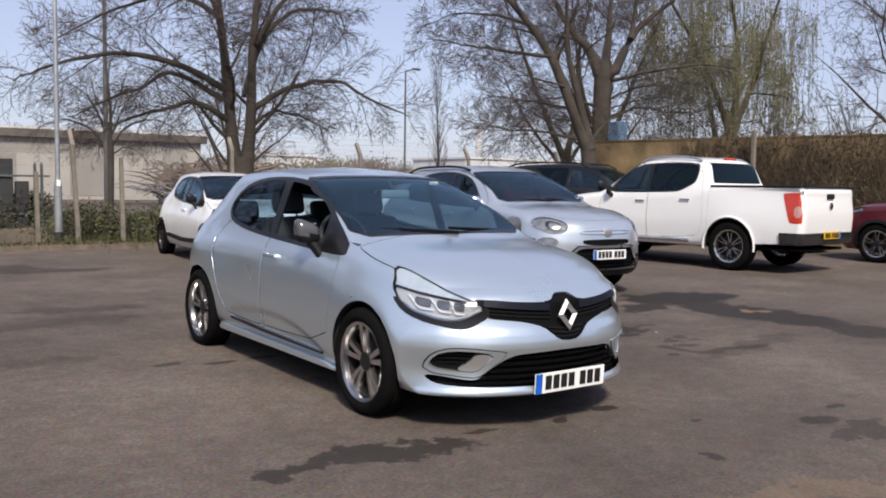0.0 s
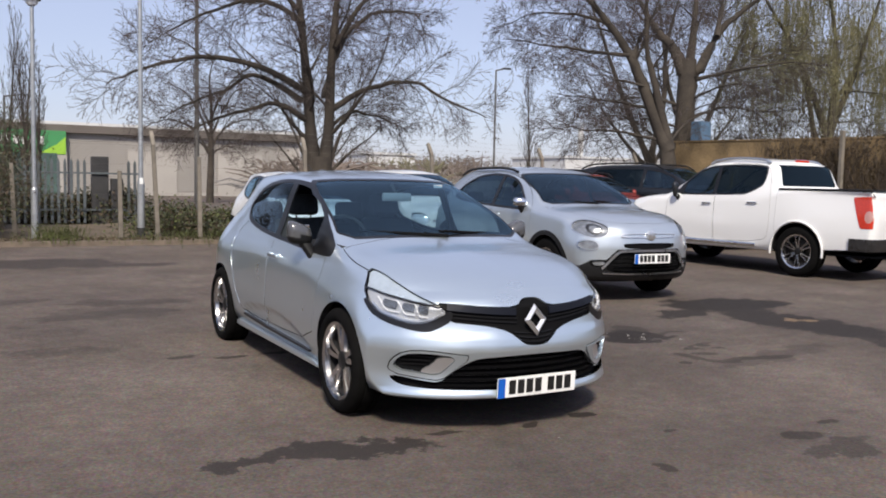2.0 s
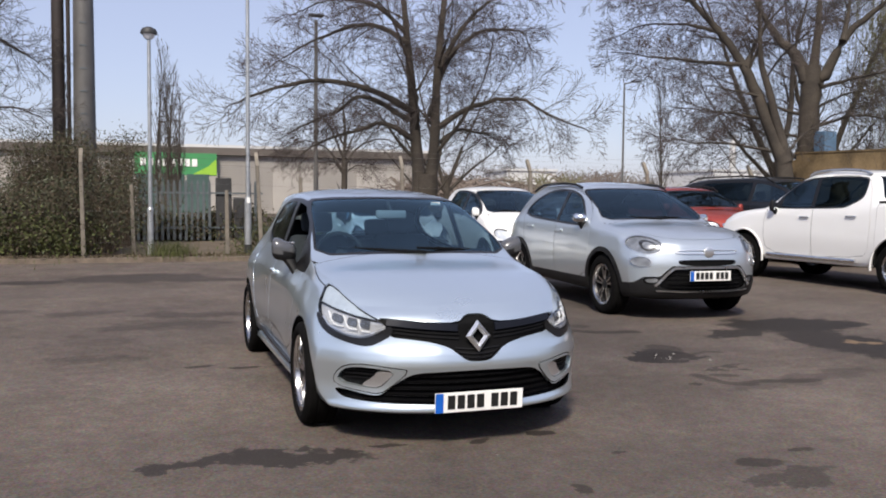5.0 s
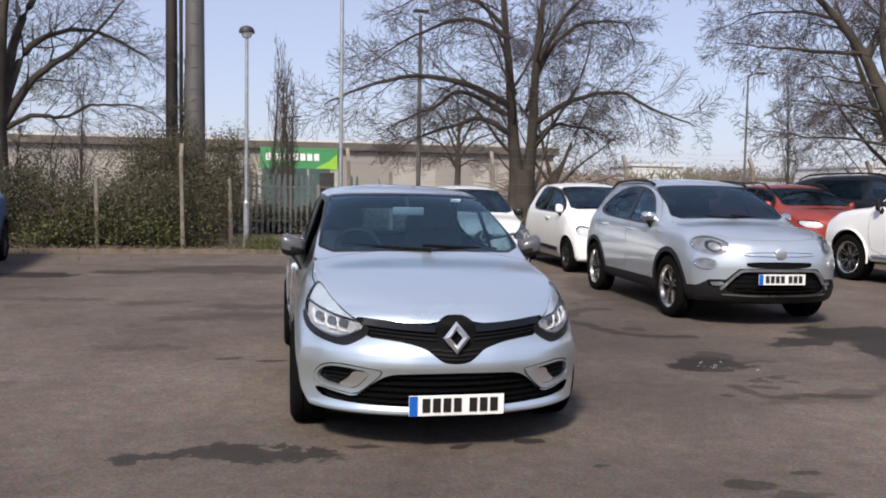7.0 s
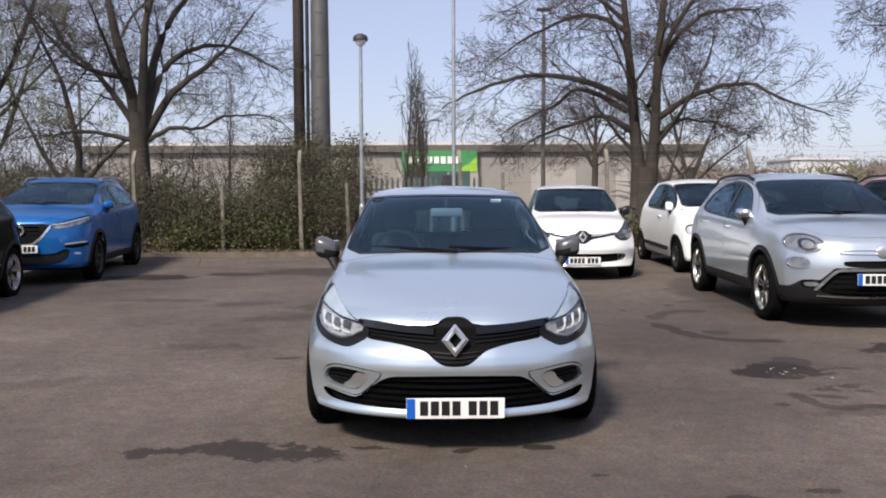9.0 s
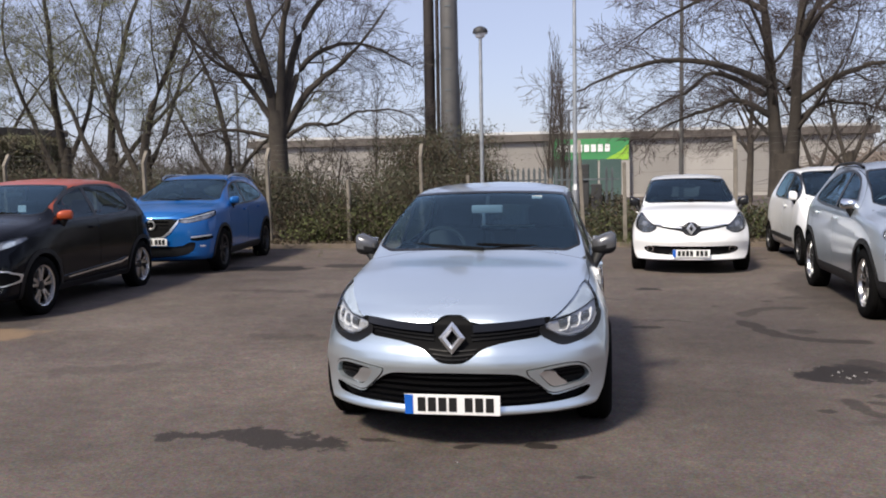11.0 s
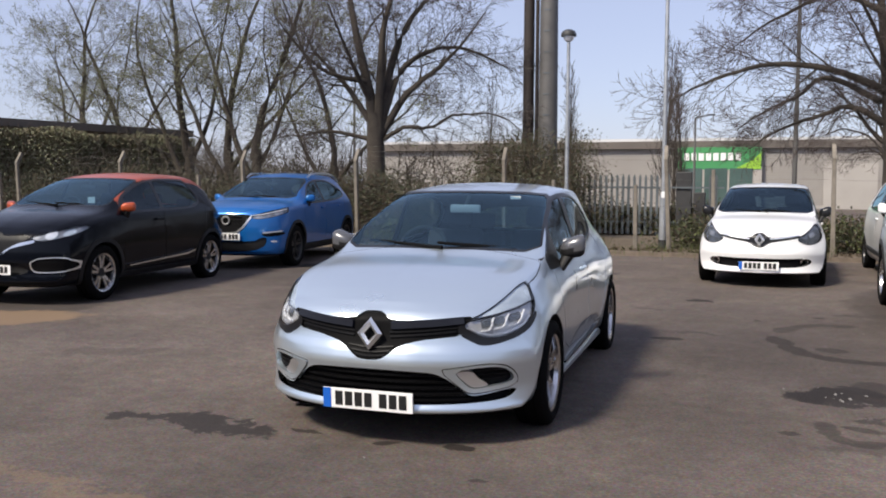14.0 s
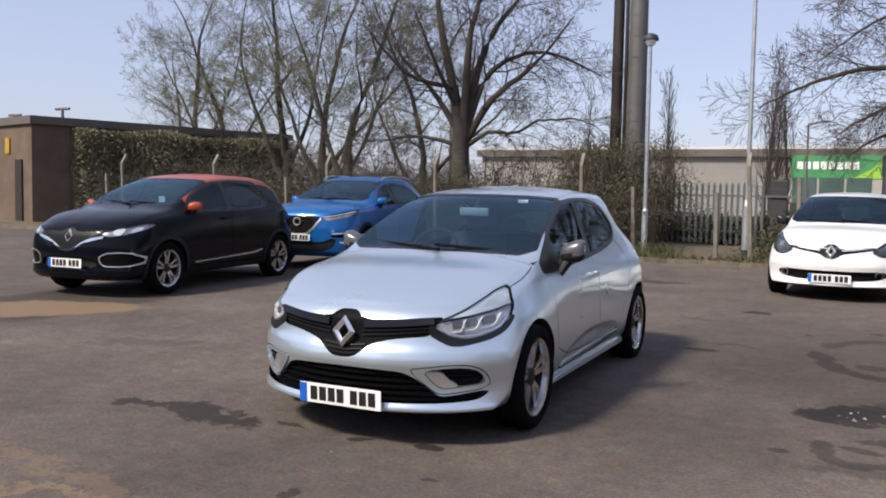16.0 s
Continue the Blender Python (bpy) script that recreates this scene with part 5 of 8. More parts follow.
RIM_LOW = [(0.46, 0.68), (0.465, 0.625), (0.535, 0.583), (0.576, 0.563), (0.626, 0.563), (0.695, 0.58), (0.755, 0.603), (0.792, 0.645), (0.80, 0.71), (0.78, 0.72), (0.70, 0.64), (0.6, 0.63), (0.52, 0.67)]
GRILLE = mirrored([(0, 0.742), (0.055, 0.74), (0.108, 0.697), (0.28, 0.702), (0.46, 0.718), (0.54, 0.72), (0.50, 0.665), (0.478, 0.618), (0.37, 0.607), (0.27, 0.594), (0.165, 0.565), (0.11, 0.52), (0.065, 0.488), (0, 0.484)])
MOUTH = mirrored([(0, 0.436), (0.29, 0.431), (0.37, 0.418), (0.434, 0.375), (0.50, 0.315), (0.535, 0.292), (0.60, 0.298), (0.705, 0.318), (0.74, 0.314), (0.727, 0.292), (0.704, 0.272), (0.636, 0.261), (0.473, 0.255), (0.277, 0.252), (0, 0.25)])
BEZEL = [(0.385, 0.438), (0.44, 0.446), (0.60, 0.466), (0.69, 0.456), (0.735, 0.405), (0.74, 0.335), (0.60, 0.313), (0.525, 0.304), (0.47, 0.35)]
POCKET = [(0.45, 0.437), (0.60, 0.455), (0.685, 0.446), (0.722, 0.402), (0.722, 0.352), (0.605, 0.338), (0.532, 0.330), (0.49, 0.375)]
BLOCK = [(0.455, 0.43), (0.545, 0.432), (0.565, 0.39), (0.615, 0.352), (0.605, 0.342), (0.535, 0.335), (0.495, 0.375)]
INSERT = rounded([(2.0, 0.36), (1.78, 0.415), (1.5, 0.44), (1.13, 0.447), (0.8, 0.40), (0.47, 0.295), (0.6, 0.275), (1.4, 0.295), (1.93, 0.308)], 2)


def pressings(G):
    """The hollow pressed into the lower doors, the shoulder below the glass and the haunch over the rear wheel."""
    y, z = G[:, :, 1], G[:, :, 2]
    side = G[:, :, 0] > 0.55
    flat = np.stack((y.ravel(), z.ravel()), 1)
    t = np.clip(-inside(flat, INSERT).reshape(y.shape) / 0.02, 0, 1)
    hollow = -0.016 * t * t * (3 - 2 * t)
    run = np.clip((y - 0.1) / 0.5, 0, 1) * np.clip((3.1 - y) / 0.5, 0, 1)
    shoulder = 0.016 * run * np.exp(-((z - 0.80 - 0.02 * y) / 0.085) ** 2)
    haunch = 0.026 * np.exp(-((y - 2.6) / 0.42) ** 2) * np.exp(-((z - 0.80) / 0.13) ** 2)
    waist = -0.010 * run * np.clip((2.2 - y) / 0.5, 0, 1) * np.exp(-((z - 0.60) / 0.10) ** 2)
    return side * (hollow + shoulder + haunch + waist)


main = dict(HATCH, glass=GLASS, side_glass=GLASS_S, inner_mirror=SILVERED, step=0.016, carve=(pressings,), open=(("front_glass", -1),), mirror_mat=MIRROR_CAP, wedge_mirror=True,
            front_shapes=[("lamp", LAMP, dict(smooth=1)), ("lamp_top", DIVIDE, dict(over=("lamp",), smooth=0)), ("lamp_rim", RIM_LOW, dict(smooth=1)), ("lamp_gap", LAMP, dict(grow=0.0025, smooth=1)),
                          ("grille", GRILLE, dict(smooth=1)), ("bezel", BEZEL, dict(smooth=1)), ("pocket", POCKET, dict(over=("bezel",), smooth=1)), ("block", BLOCK, dict(over=("pocket",), smooth=1)), ("bezel_gap", BEZEL, dict(grow=0.006, smooth=1)), ("mouth", MOUTH, dict(smooth=1))],
            emit=[(("lamp", "lamp_top"), dict(mat=LENS, name="headlight", off=0.002, pair=1)), ("lamp_top", dict(mat=LAMP_TOP, name="indicator_reflector", off=-0.014, pair=1)),
                  ("lamp", dict(mat=LAMP_IN, name="headlight_reflector", off=-0.02, pair=1)), ("lamp_gap", dict(mat=DEEP, name="headlight_gap", off=-0.006, pair=1)),
                  ("lamp_rim", dict(mat=GLOSS, name="headlight_surround", off=0.001, wall=0.02, pair=1)), ("grille", dict(mat=DEEP, name="upper_grille", off=-0.014)), ("mouth", dict(mat=DEEP, name="lower_grille", off=-0.04)),
                  ("bezel", dict(mat=SILVER, name="fog_lamp_bezel", off=0.007, wall=0.04, pair=1)), ("bezel_gap", dict(mat=DEEP, name="bezel_gap", off=-0.004, pair=1)), ("block", dict(mat=EMBLEM, name="bezel_blade", off=-0.002, wall=0.02, pair=1, label="bright satin blade in the fog lamp bezel")), ("pocket", dict(mat=DEEP, name="fog_lamp_pocket", off=-0.022, pair=1))])
silver_car, skin = car("hatchback_car", "silver metallic five-door hatchback with dark grille and alloy wheels", main, on_ground(-0.0136, 0, 1.0), SILVER, "cars in the yard")
slats(silver_car, [(-0.40, 0.40, 0.405, -0.805, 0.02, 0.2), (-0.42, 0.42, 0.37, -0.805, 0.02, 0.2), (-0.46, 0.46, 0.335, -0.805, 0.02, 0.2), (-0.50, 0.50, 0.30, -0.805, 0.02, 0.2), (-0.60, 0.60, 0.268, -0.805, 0.016, 0.2)], TRIM)
face_bar(skin, silver_car, [(0.112, 0.668), (0.27, 0.680), (0.39, 0.690), (0.49, 0.70)], 0.048, BAR_SHEEN, "grille_bar", 0.004, 0.02, 14)
for dz in (0.0, 0.022):
    face_bar(skin, silver_car, [(0.10 + dz * 0.2, 0.632 - dz), (0.3, 0.646 - dz * 0.9), (0.465 - dz * 0.4, 0.662 - dz * 0.9)], 0.011, TRIM, "grille_slat", -0.004, 0.01)
for dz in (0.0, 0.024, 0.046):
    face_bar(skin, silver_car, [(0.0, 0.552 - dz), (0.05, 0.554 - dz), (0.13 - dz * 0.9, 0.562 - dz)], 0.010, TRIM, "grille_slat", -0.004, 0.01, 6)
for x, dz in ((0.742, 0.008), (0.682, -0.004), (0.622, -0.014)):
    face_bar(skin, silver_car, [(x + 0.006, 0.725 + dz), (x, 0.672 + dz), (x - 0.008, 0.657 + dz), (x - 0.045, 0.652 + dz)], 0.0075, LED, "light_guide", -0.004, 0.012, 10)
    face_bar(skin, silver_car, [(x - 0.002, 0.70 + dz), (x - 0.024, 0.694 + dz), (x - 0.046, 0.69 + dz)], 0.046, LAMP_GREY, "light_cell", -0.011, 0.006, 5)
face_bar(skin, silver_car, [(0.775, 0.70), (0.755, 0.655), (0.69, 0.625), (0.62, 0.616), (0.56, 0.632), (0.51, 0.66)], 0.012, EMBLEM, "lamp_edge", -0.004, 0.012, 16)
face_bar(skin, silver_car, [(0.52, 0.702), (0.635, 0.724), (0.715, 0.748), (0.775, 0.778)], 0.009, GLOSS, "lamp_brow", -0.002, 0.012, 12)
for z in (0.425, 0.402, 0.379):
    face_bar(skin, silver_car, [(0.56, z), (0.64, z + 0.003), (0.70, z)], 0.007, TRIM, "pocket_slat", -0.012, 0.008, 6)
number_plate(silver_car, -0.838, 0.267, 3)
diamond_badge(silver_car, 0, -0.808, 0.624, 0.178, 0.146, -12)
bm = bmesh.new()
rod(bm, (0.0, 2.6, 1.40), (0.0, 2.78, 1.50), 0.006, 0.003)
part("roof_aerial", bm, PLASTIC, silver_car)
part("screen_sticker", boxes((0.36, 1.0, 1.338, 0.075, 0.002, 0.022)), STICKER, silver_car)
for side in (-1, 1):
    bm = prism([(0.36, 0.185), (0.36, 0.205), (0.5, 0.225), (2.1, 0.25), (2.2, 0.24), (2.2, 0.195)], side * 0.77, side * 0.812)
    bmesh.ops.bevel(bm, geom=bm.edges[:], offset=0.008, segments=2, affect="EDGES")
    part("side_skirt", bm, SILVER, silver_car, smooth=True)
    bm = prism([(0.5, 0.272), (0.5, 0.284), (1.38, 0.308), (1.93, 0.328), (1.94, 0.312), (1.38, 0.288)], side * 0.79, side * 0.832)
    part("door_moulding", bm, GLOSS, silver_car, "gloss black strip along the foot of the doors")
    for name_, pts in (("door_edge", [(1.424, 0.36), (1.426, 0.62), (1.424, 0.84), (1.40, 0.93)]), ("wing_edge", [(2.045, 0.38), (2.13, 0.47), (2.21, 0.6), (2.30, 0.78), (2.334, 0.89), (2.30, 0.98), (2.22, 1.04)])):
        q = np.array(pts)
        tt = np.linspace(0, len(q) - 1, 30)
        Y_, Z_ = spline(list(zip(range(len(q)), q[:, 0])))(tt), spline(list(zip(range(len(q)), q[:, 1])))(tt)
        ok_ = skin.V[:, 0] > 0.5
        SV = skin.V[ok_]
        line = [(side * (SV[np.argmin(np.hypot(SV[:, 1] - a_, SV[:, 2] - b_)), 0] - 0.0015), a_, b_) for a_, b_ in zip(Y_, Z_)]
        raw(name_, *tubes([(line, [0.0035] * 30, 6)]), SILVER, silver_car, "rolled panel edge", smooth=True)

# ---- the white hatchback of the same shape ----
SMILE = mirrored([(0, 0.405), (0.42, 0.405), (0.60, 0.415), (0.68, 0.375), (0.63, 0.312), (0.43, 0.282), (0, 0.275)])
BAND = mirrored([(0, 0.755), (0.05, 0.75), (0.12, 0.69), (0.30, 0.70), (0.5, 0.735), (0.53, 0.70), (0.45, 0.675), (0.25, 0.64), (0.13, 0.62), (0.06, 0.56), (0, 0.55)])
fog = lambda x, z, r, k=1.0: [(x + k * r * math.cos(a), z + r * math.sin(a)) for a in np.linspace(0, 2 * math.pi, 13)[:-1]]
white = dict(HATCH, wedge_mirror=True, mirror_mat=GLOSS, rim_mat=ALLOY_D, rim=0.2, spokes=(7, 0.0),
             front_shapes=[("lamp", LAMP, {}), ("lens_eye", fog(0.665, 0.735, 0.036, 1.2), dict(over=("lamp",), smooth=1)), ("lamp_rim", LAMP, dict(grow=0.012)), ("grille", BAND, dict(smooth=1)), ("mouth", SMILE, dict(smooth=1)), ("fog", fog(0.575, 0.362, 0.04), dict(over=("mouth",), smooth=0)), ("fog_rim", fog(0.575, 0.362, 0.054), dict(over=("mouth",), smooth=0))],
             emit=[(("lamp", "lens_eye"), dict(mat=LENS, name="headlight", off=0.002, pair=1)), ("lamp", dict(mat=LAMP_GREY, name="headlight_reflector", off=-0.02, pair=1)), ("lens_eye", dict(mat=HOUSING, name="projector_lens", off=-0.012, pair=1)),
                   ("lamp_rim", dict(mat=GLOSS, name="headlight_surround", off=0.001, pair=1)), ("grille", dict(mat=GLOSS, name="upper_grille", off=-0.003)), ("mouth", dict(mat=DEEP, name="lower_grille", off=-0.03)),
                   ("fog", dict(mat=LENS, name="fog_lamp", off=0.0, pair=1)), ("fog_rim", dict(mat=CHROME, name="fog_lamp_ring", off=0.006, wall=0.03, pair=1))])
white_car, white_skin = car("hatchback_car", "white five-door hatchback with black mirrors parked by the kerb", white, on_ground(2.1, 8.44, -3.5), WHITE, "cars in the yard")
face_bar(white_skin, white_car, [(0.13, 0.672), (0.25, 0.682), (0.38, 0.7), (0.5, 0.722)], 0.02, EMBLEM, "grille_strip", 0.008, 0.014, 12)
number_plate(white_car, -0.845, 0.305, 2)
diamond_badge(white_car, 0, -0.80, 0.66, 0.185, 0.14, -14)
for side in (-1, 1):
    bm = prism([(0.45, 0.33), (0.5, 0.4), (1.2, 0.38), (2.1, 0.42), (2.15, 0.36), (1.3, 0.315)], side * 0.83, side * 0.862)
    part("door_moulding", bm, PLASTIC, white_car)

# ---- the small white city car ----
LAMP_T = [(0.47, 0.66), (0.50, 0.75), (0.58, 0.80), (0.68, 0.80), (0.73, 0.72), (0.70, 0.64), (0.60, 0.61), (0.52, 0.62)]
city = dict(front=-0.63, rear=2.965, base=2.492, width=1.646, height=1.545, cowl_z=1.06, cowl_y=0.08, head_y=0.95, head_z=1.47, nose_z=0.82, back_y=2.62, back_z=1.40, roof_w=0.58, belt_z=0.985, clear=0.19,
            tyre=0.295, rim=0.2, tread=0.175, spokes=(8, 0.0), rim_mat=ALLOY_D, dlo_rear=2.1, dlo_front=0.2, b_pillar=1.22, mirror_mat=WHITE, rear_tint=GLASS_D,
            face=[(0.19, 0.06), (0.26, 0.0), (0.45, 0.0), (0.6, 0.02), (0.72, 0.05), (0.82, 0.10)], plan=[(0, 0), (0.3, 0.02), (0.5, 0.08), (0.65, 0.17), (0.75, 0.26), (0.823, 0.34)], nose_length=0.9,
            front_shapes=[("lamp", LAMP_T, {}), ("mouth", mirrored([(0, 0.36), (0.45, 0.36), (0.52, 0.31), (0.45, 0.27), (0, 0.27)]), dict(smooth=1)), ("grille", mirrored([(0, 0.70), (0.4, 0.69), (0.45, 0.66), (0.4, 0.63), (0, 0.62)]), dict(smooth=1))],
            emit=[("lamp", dict(mat=LENS, name="headlight", pair=1)), ("lamp", dict(mat=BRIGHT, name="headlight_reflector", off=-0.03, pair=1)), ("mouth", dict(mat=PLASTIC, name="lower_grille", off=-0.03)), ("grille", dict(mat=GLOSS, name="upper_grille", off=-0.003))])
city_car, _ = car("city_car", "small white five-door city car with dark side windows", city, on_ground(4.58, 8.95), WHITE, "cars in the yard")
number_plate(city_car, -0.645, 0.44, 2)
diamond_badge(city_car, 0, -0.625, 0.66, 0.16, 0.12, -8)
for side in (-1, 1):
    part("door_moulding", prism([(0.45, 0.34), (0.46, 0.40), (2.05, 0.43), (2.05, 0.37)], side * 0.8, side * 0.828), PLASTIC, city_car)

# ---- the silver crossover ----
LAMP_X = fog(0.665, 0.85, 0.098, 1.55)
LOW_X = fog(0.725, 0.665, 0.054, 1.6)
FOG_X = [(0.56, 0.488), (0.69, 0.482), (0.70, 0.455), (0.68, 0.432), (0.58, 0.435)]
cross = dict(front=-0.9, rear=3.36, base=2.57, width=1.796, height=1.59, cowl_z=1.105, cowl_y=0.2, head_y=0.98, head_z=1.505, nose_z=0.93, back_y=2.86, back_z=1.45, roof_w=0.62, belt_z=1.03, clear=0.24, clad_h=0.16,
             tyre=0.352, rim=0.236, tread=0.215, spokes=(5, 0.2), broad=(0.022, 0.026), dlo_rear=2.4, dlo_front=0.3, b_pillar=1.36, cladding=True, mirror_mat=CHROME, mirror_shape=(1.35, 0.72), handle_mat=SILVER_B, rear_handle=2.18, step=0.03,
             dlo=[(0.50, 1.045), (0.7, 1.18), (0.95, 1.36), (1.2, 1.445), (1.6, 1.475), (2.0, 1.45), (2.3, 1.36), (2.5, 1.22), (2.46, 1.15), (2.2, 1.105), (1.6, 1.075), (0.9, 1.045)],
             face=[(0.24, 0.1), (0.32, 0.03), (0.45, 0.0), (0.6, 0.0), (0.75, 0.02), (0.86, 0.06), (0.93, 0.12)], plan=[(0, 0), (0.3, 0.025), (0.5, 0.085), (0.65, 0.165), (0.75, 0.25), (0.9, 0.44)],
             bonnet=[(-0.72, 0.25), (-0.70, -0.1), (-0.62, -0.42), (-0.5, -0.66), (-0.25, -0.78), (0.25, -0.78), (0.5, -0.66), (0.62, -0.42), (0.70, -0.1), (0.72, 0.25)],
             front_shapes=[("lamp", LAMP_X, dict(smooth=1)), ("lamp_rim", LAMP_X, dict(grow=0.008, smooth=1)), ("pupil", fog(0.65, 0.848, 0.066, 1.15), dict(over=("lamp",), smooth=1)), ("eye", fog(0.65, 0.848, 0.044, 1.15), dict(over=("pupil",), smooth=1)), ("low", LOW_X, dict(smooth=1)), ("low_rim", LOW_X, dict(grow=0.013, smooth=1)),
                           ("fog", FOG_X, dict(smooth=1)), ("fog_rim", FOG_X, dict(grow=0.018, smooth=1)),
                           ("slot", mirrored([(0, 0.695), (0.35, 0.69), (0.375, 0.675), (0.35, 0.632), (0, 0.624)]), dict(smooth=1)),
                           ("mouth", mirrored([(0, 0.595), (0.39, 0.59), (0.46, 0.55), (0.57, 0.41), (0.52, 0.36), (0.3, 0.34), (0, 0.34)]), dict(smooth=1)),
                           ("chin", mirrored([(0, 0.63), (0.44, 0.622), (0.56, 0.50), (0.70, 0.50), (0.79, 0.43), (0.95, 0.40), (0.95, 0.2), (0, 0.2)]), dict(smooth=0))],
             emit=[(("lamp", "pupil", "eye"), dict(mat=LENS, name="headlight", off=0.004, pair=1)), ("lamp", dict(mat=HOUSING, name="headlight_reflector", off=-0.014, pair=1)), ("pupil", dict(mat=ALLOY_D, name="projector_ring", off=-0.008, pair=1)), ("eye", dict(mat=HOUSING, name="projector_lens", off=-0.006, pair=1)),
                   ("lamp_rim", dict(mat=SATIN, name="headlight_ring", off=0.003, wall=0.01, pair=1)), ("low", dict(mat=HOUSING, name="running_lamp", off=0.0, pair=1)), ("low_rim", dict(mat=SATIN, name="running_lamp_ring", off=0.006, wall=0.02, pair=1)),
                   ("fog", dict(mat=HOUSING, name="fog_lamp", off=-0.006, pair=1)), ("fog_rim", dict(mat=DEEP, name="fog_lamp_surround", off=0.004, wall=0.012, pair=1)),
                   ("slot", dict(mat=DEEP, name="upper_grille", off=-0.02)), ("mouth", dict(mat=DEEP, name="lower_grille", off=-0.03)), ("chin", dict(mat=PLASTIC, name="bumper_cladding", off=0.006, wall=0.02))])
cross_car, cross_skin = car("crossover_car", "silver crossover with black lower cladding and roof rails", cross, on_ground(4.225, 3.9, -1.4), SILVER_B, "cars in the yard")
face_bar(cross_skin, cross_car, [(0.0, 0.800), (0.25, 0.798), (0.38, 0.793), (0.405, 0.780), (0.38, 0.766), (0.25, 0.760), (0.0, 0.757)], 0.018, EMBLEM, "chrome_bar", 0.016, 0.024, 26)
face_bar(cross_skin, cross_car, [(0.0, 0.606), (0.30, 0.604), (0.41, 0.598), (0.47, 0.552), (0.54, 0.468), (0.60, 0.40)], 0.034, SATIN, "bumper_frame", 0.014, 0.02, 22)
face_bar(cross_skin, cross_car, [(0.0, 0.338), (0.3, 0.338), (0.58, 0.346)], 0.016, SATIN, "bumper_strip", 0.014, 0.02, 14)
slats(cross_car, [(-0.46, 0.46, z_, -0.88, 0.014, 0.12) for z_ in (0.52, 0.47, 0.42, 0.38)], TRIM)
number_plate(cross_car, -0.925, 0.515, 0)
bm = spin([(0.0, 0.002), (0.0, 0.062), (0.012, 0.062), (0.018, 0.05), (0.018, 0.002)], 24, "z")
bm.transform(Matrix.Translation((0, -0.878, 0.778)) @ Matrix.Rotation(radians(90), 4, "X"))
part("badge", bm, EMBLEM, cross_car, "plain round chrome emblem", smooth=True)


def roof_rails(root, p, mat, y0, y1, lift=0.03):
    f = {k: spline(v) for k, v in body_curves(p).items() if k in ("z_edge", "w_edge")}
    for side in (-1, 1):
        pts = [(side * (float(f["w_edge"](y)) - 0.01), y, float(f["z_edge"](y)) + (lift if 0.05 < (y - y0) / (y1 - y0) < 0.95 else 0.0) + 0.02) for y in np.linspace(y0, y1, 12)]
        raw("roof_rail", *tubes([(pts, [0.017] * len(pts), 7)]), mat, root, smooth=True)


roof_rails(cross_car, cross, PLASTIC, 1.1, 2.7, 0.008)

# ---- crossovers, off-roaders and the rest ----
LAMP_C = [(0.42, 0.79), (0.52, 0.825), (0.66, 0.865), (0.80, 0.925), (0.845, 0.90), (0.82, 0.83), (0.70, 0.765), (0.54, 0.745)]
capt = dict(front=-0.85, rear=3.27, base=2.606, width=1.778, height=1.566, cowl_z=1.12, cowl_y=0.2, head_y=1.05, head_z=1.49, nose_z=0.88, back_y=2.86, back_z=1.44, roof_w=0.61, belt_z=1.03, clear=0.21,
            tyre=0.332, rim=0.232, tread=0.205, spokes=(5, 0.2), broad=(0.035, 0.05), mirror_shape=(1.35, 0.75), dlo_rear=2.36, dlo_front=0.22, b_pillar=1.36, glass=GLASS, side_glass=GLASS_S, roof_paint=ORANGE, mirror_mat=ORANGE, cladding=True, clad_h=0.1, step=0.034,
            bonnet=[(-0.68, 0.25), (-0.65, -0.25), (-0.5, -0.66), (-0.3, -0.8), (0.3, -0.8), (0.5, -0.66), (0.65, -0.25), (0.68, 0.25)],
            front_shapes=[("lamp", LAMP_C, {}), ("eye", fog(0.64, 0.815, 0.05, 1.1), dict(over=("lamp",), smooth=1)), ("eye_b", fog(0.76, 0.85, 0.042, 1.0), dict(over=("lamp",), smooth=1)), ("grille", mirrored([(0, 0.86), (0.06, 0.85), (0.12, 0.80), (0.42, 0.82), (0.42, 0.76), (0.22, 0.68), (0.1, 0.60), (0, 0.585)]), dict(smooth=1)),
                          ("chrome", mirrored([(0, 0.61), (0.1, 0.625), (0.22, 0.705), (0.5, 0.76), (0.5, 0.73), (0.22, 0.66), (0.1, 0.575), (0, 0.56)]), dict(smooth=0)),
                          ("pocket", [(0.47, 0.535), (0.78, 0.56), (0.85, 0.49), (0.82, 0.405), (0.62, 0.39), (0.47, 0.405)], dict(smooth=1)), ("bezel", [(0.47, 0.535), (0.78, 0.56), (0.85, 0.49), (0.82, 0.405), (0.62, 0.39), (0.47, 0.405)], dict(grow=0.013, smooth=1)),
                          ("mouth", mirrored([(0, 0.50), (0.4, 0.50), (0.44, 0.36), (0, 0.35)]), dict(smooth=1))],
            emit=[(("lamp", "eye", "eye_b"), dict(mat=LENS, name="headlight", off=0.002, pair=1)), ("lamp", dict(mat=HOUSING, name="headlight_reflector", off=-0.02, pair=1)), ("eye", dict(mat=BRIGHT, name="projector_lens", off=-0.012, pair=1)), ("eye_b", dict(mat=LAMP_TOP, name="lamp_bowl", off=-0.025, pair=1)), ("grille", dict(mat=TRIM, name="upper_grille", off=-0.004)),
                  ("chrome", dict(mat=CHROME, name="grille_trim", off=0.006, wall=0.012)), ("bezel", dict(mat=EMBLEM, name="fog_lamp_bezel", off=0.005, wall=0.01, pair=1)), ("pocket", dict(mat=DEEP, name="fog_lamp_pocket", off=-0.01, pair=1)), ("mouth", dict(mat=PLASTIC, name="lower_grille", off=-0.03))])
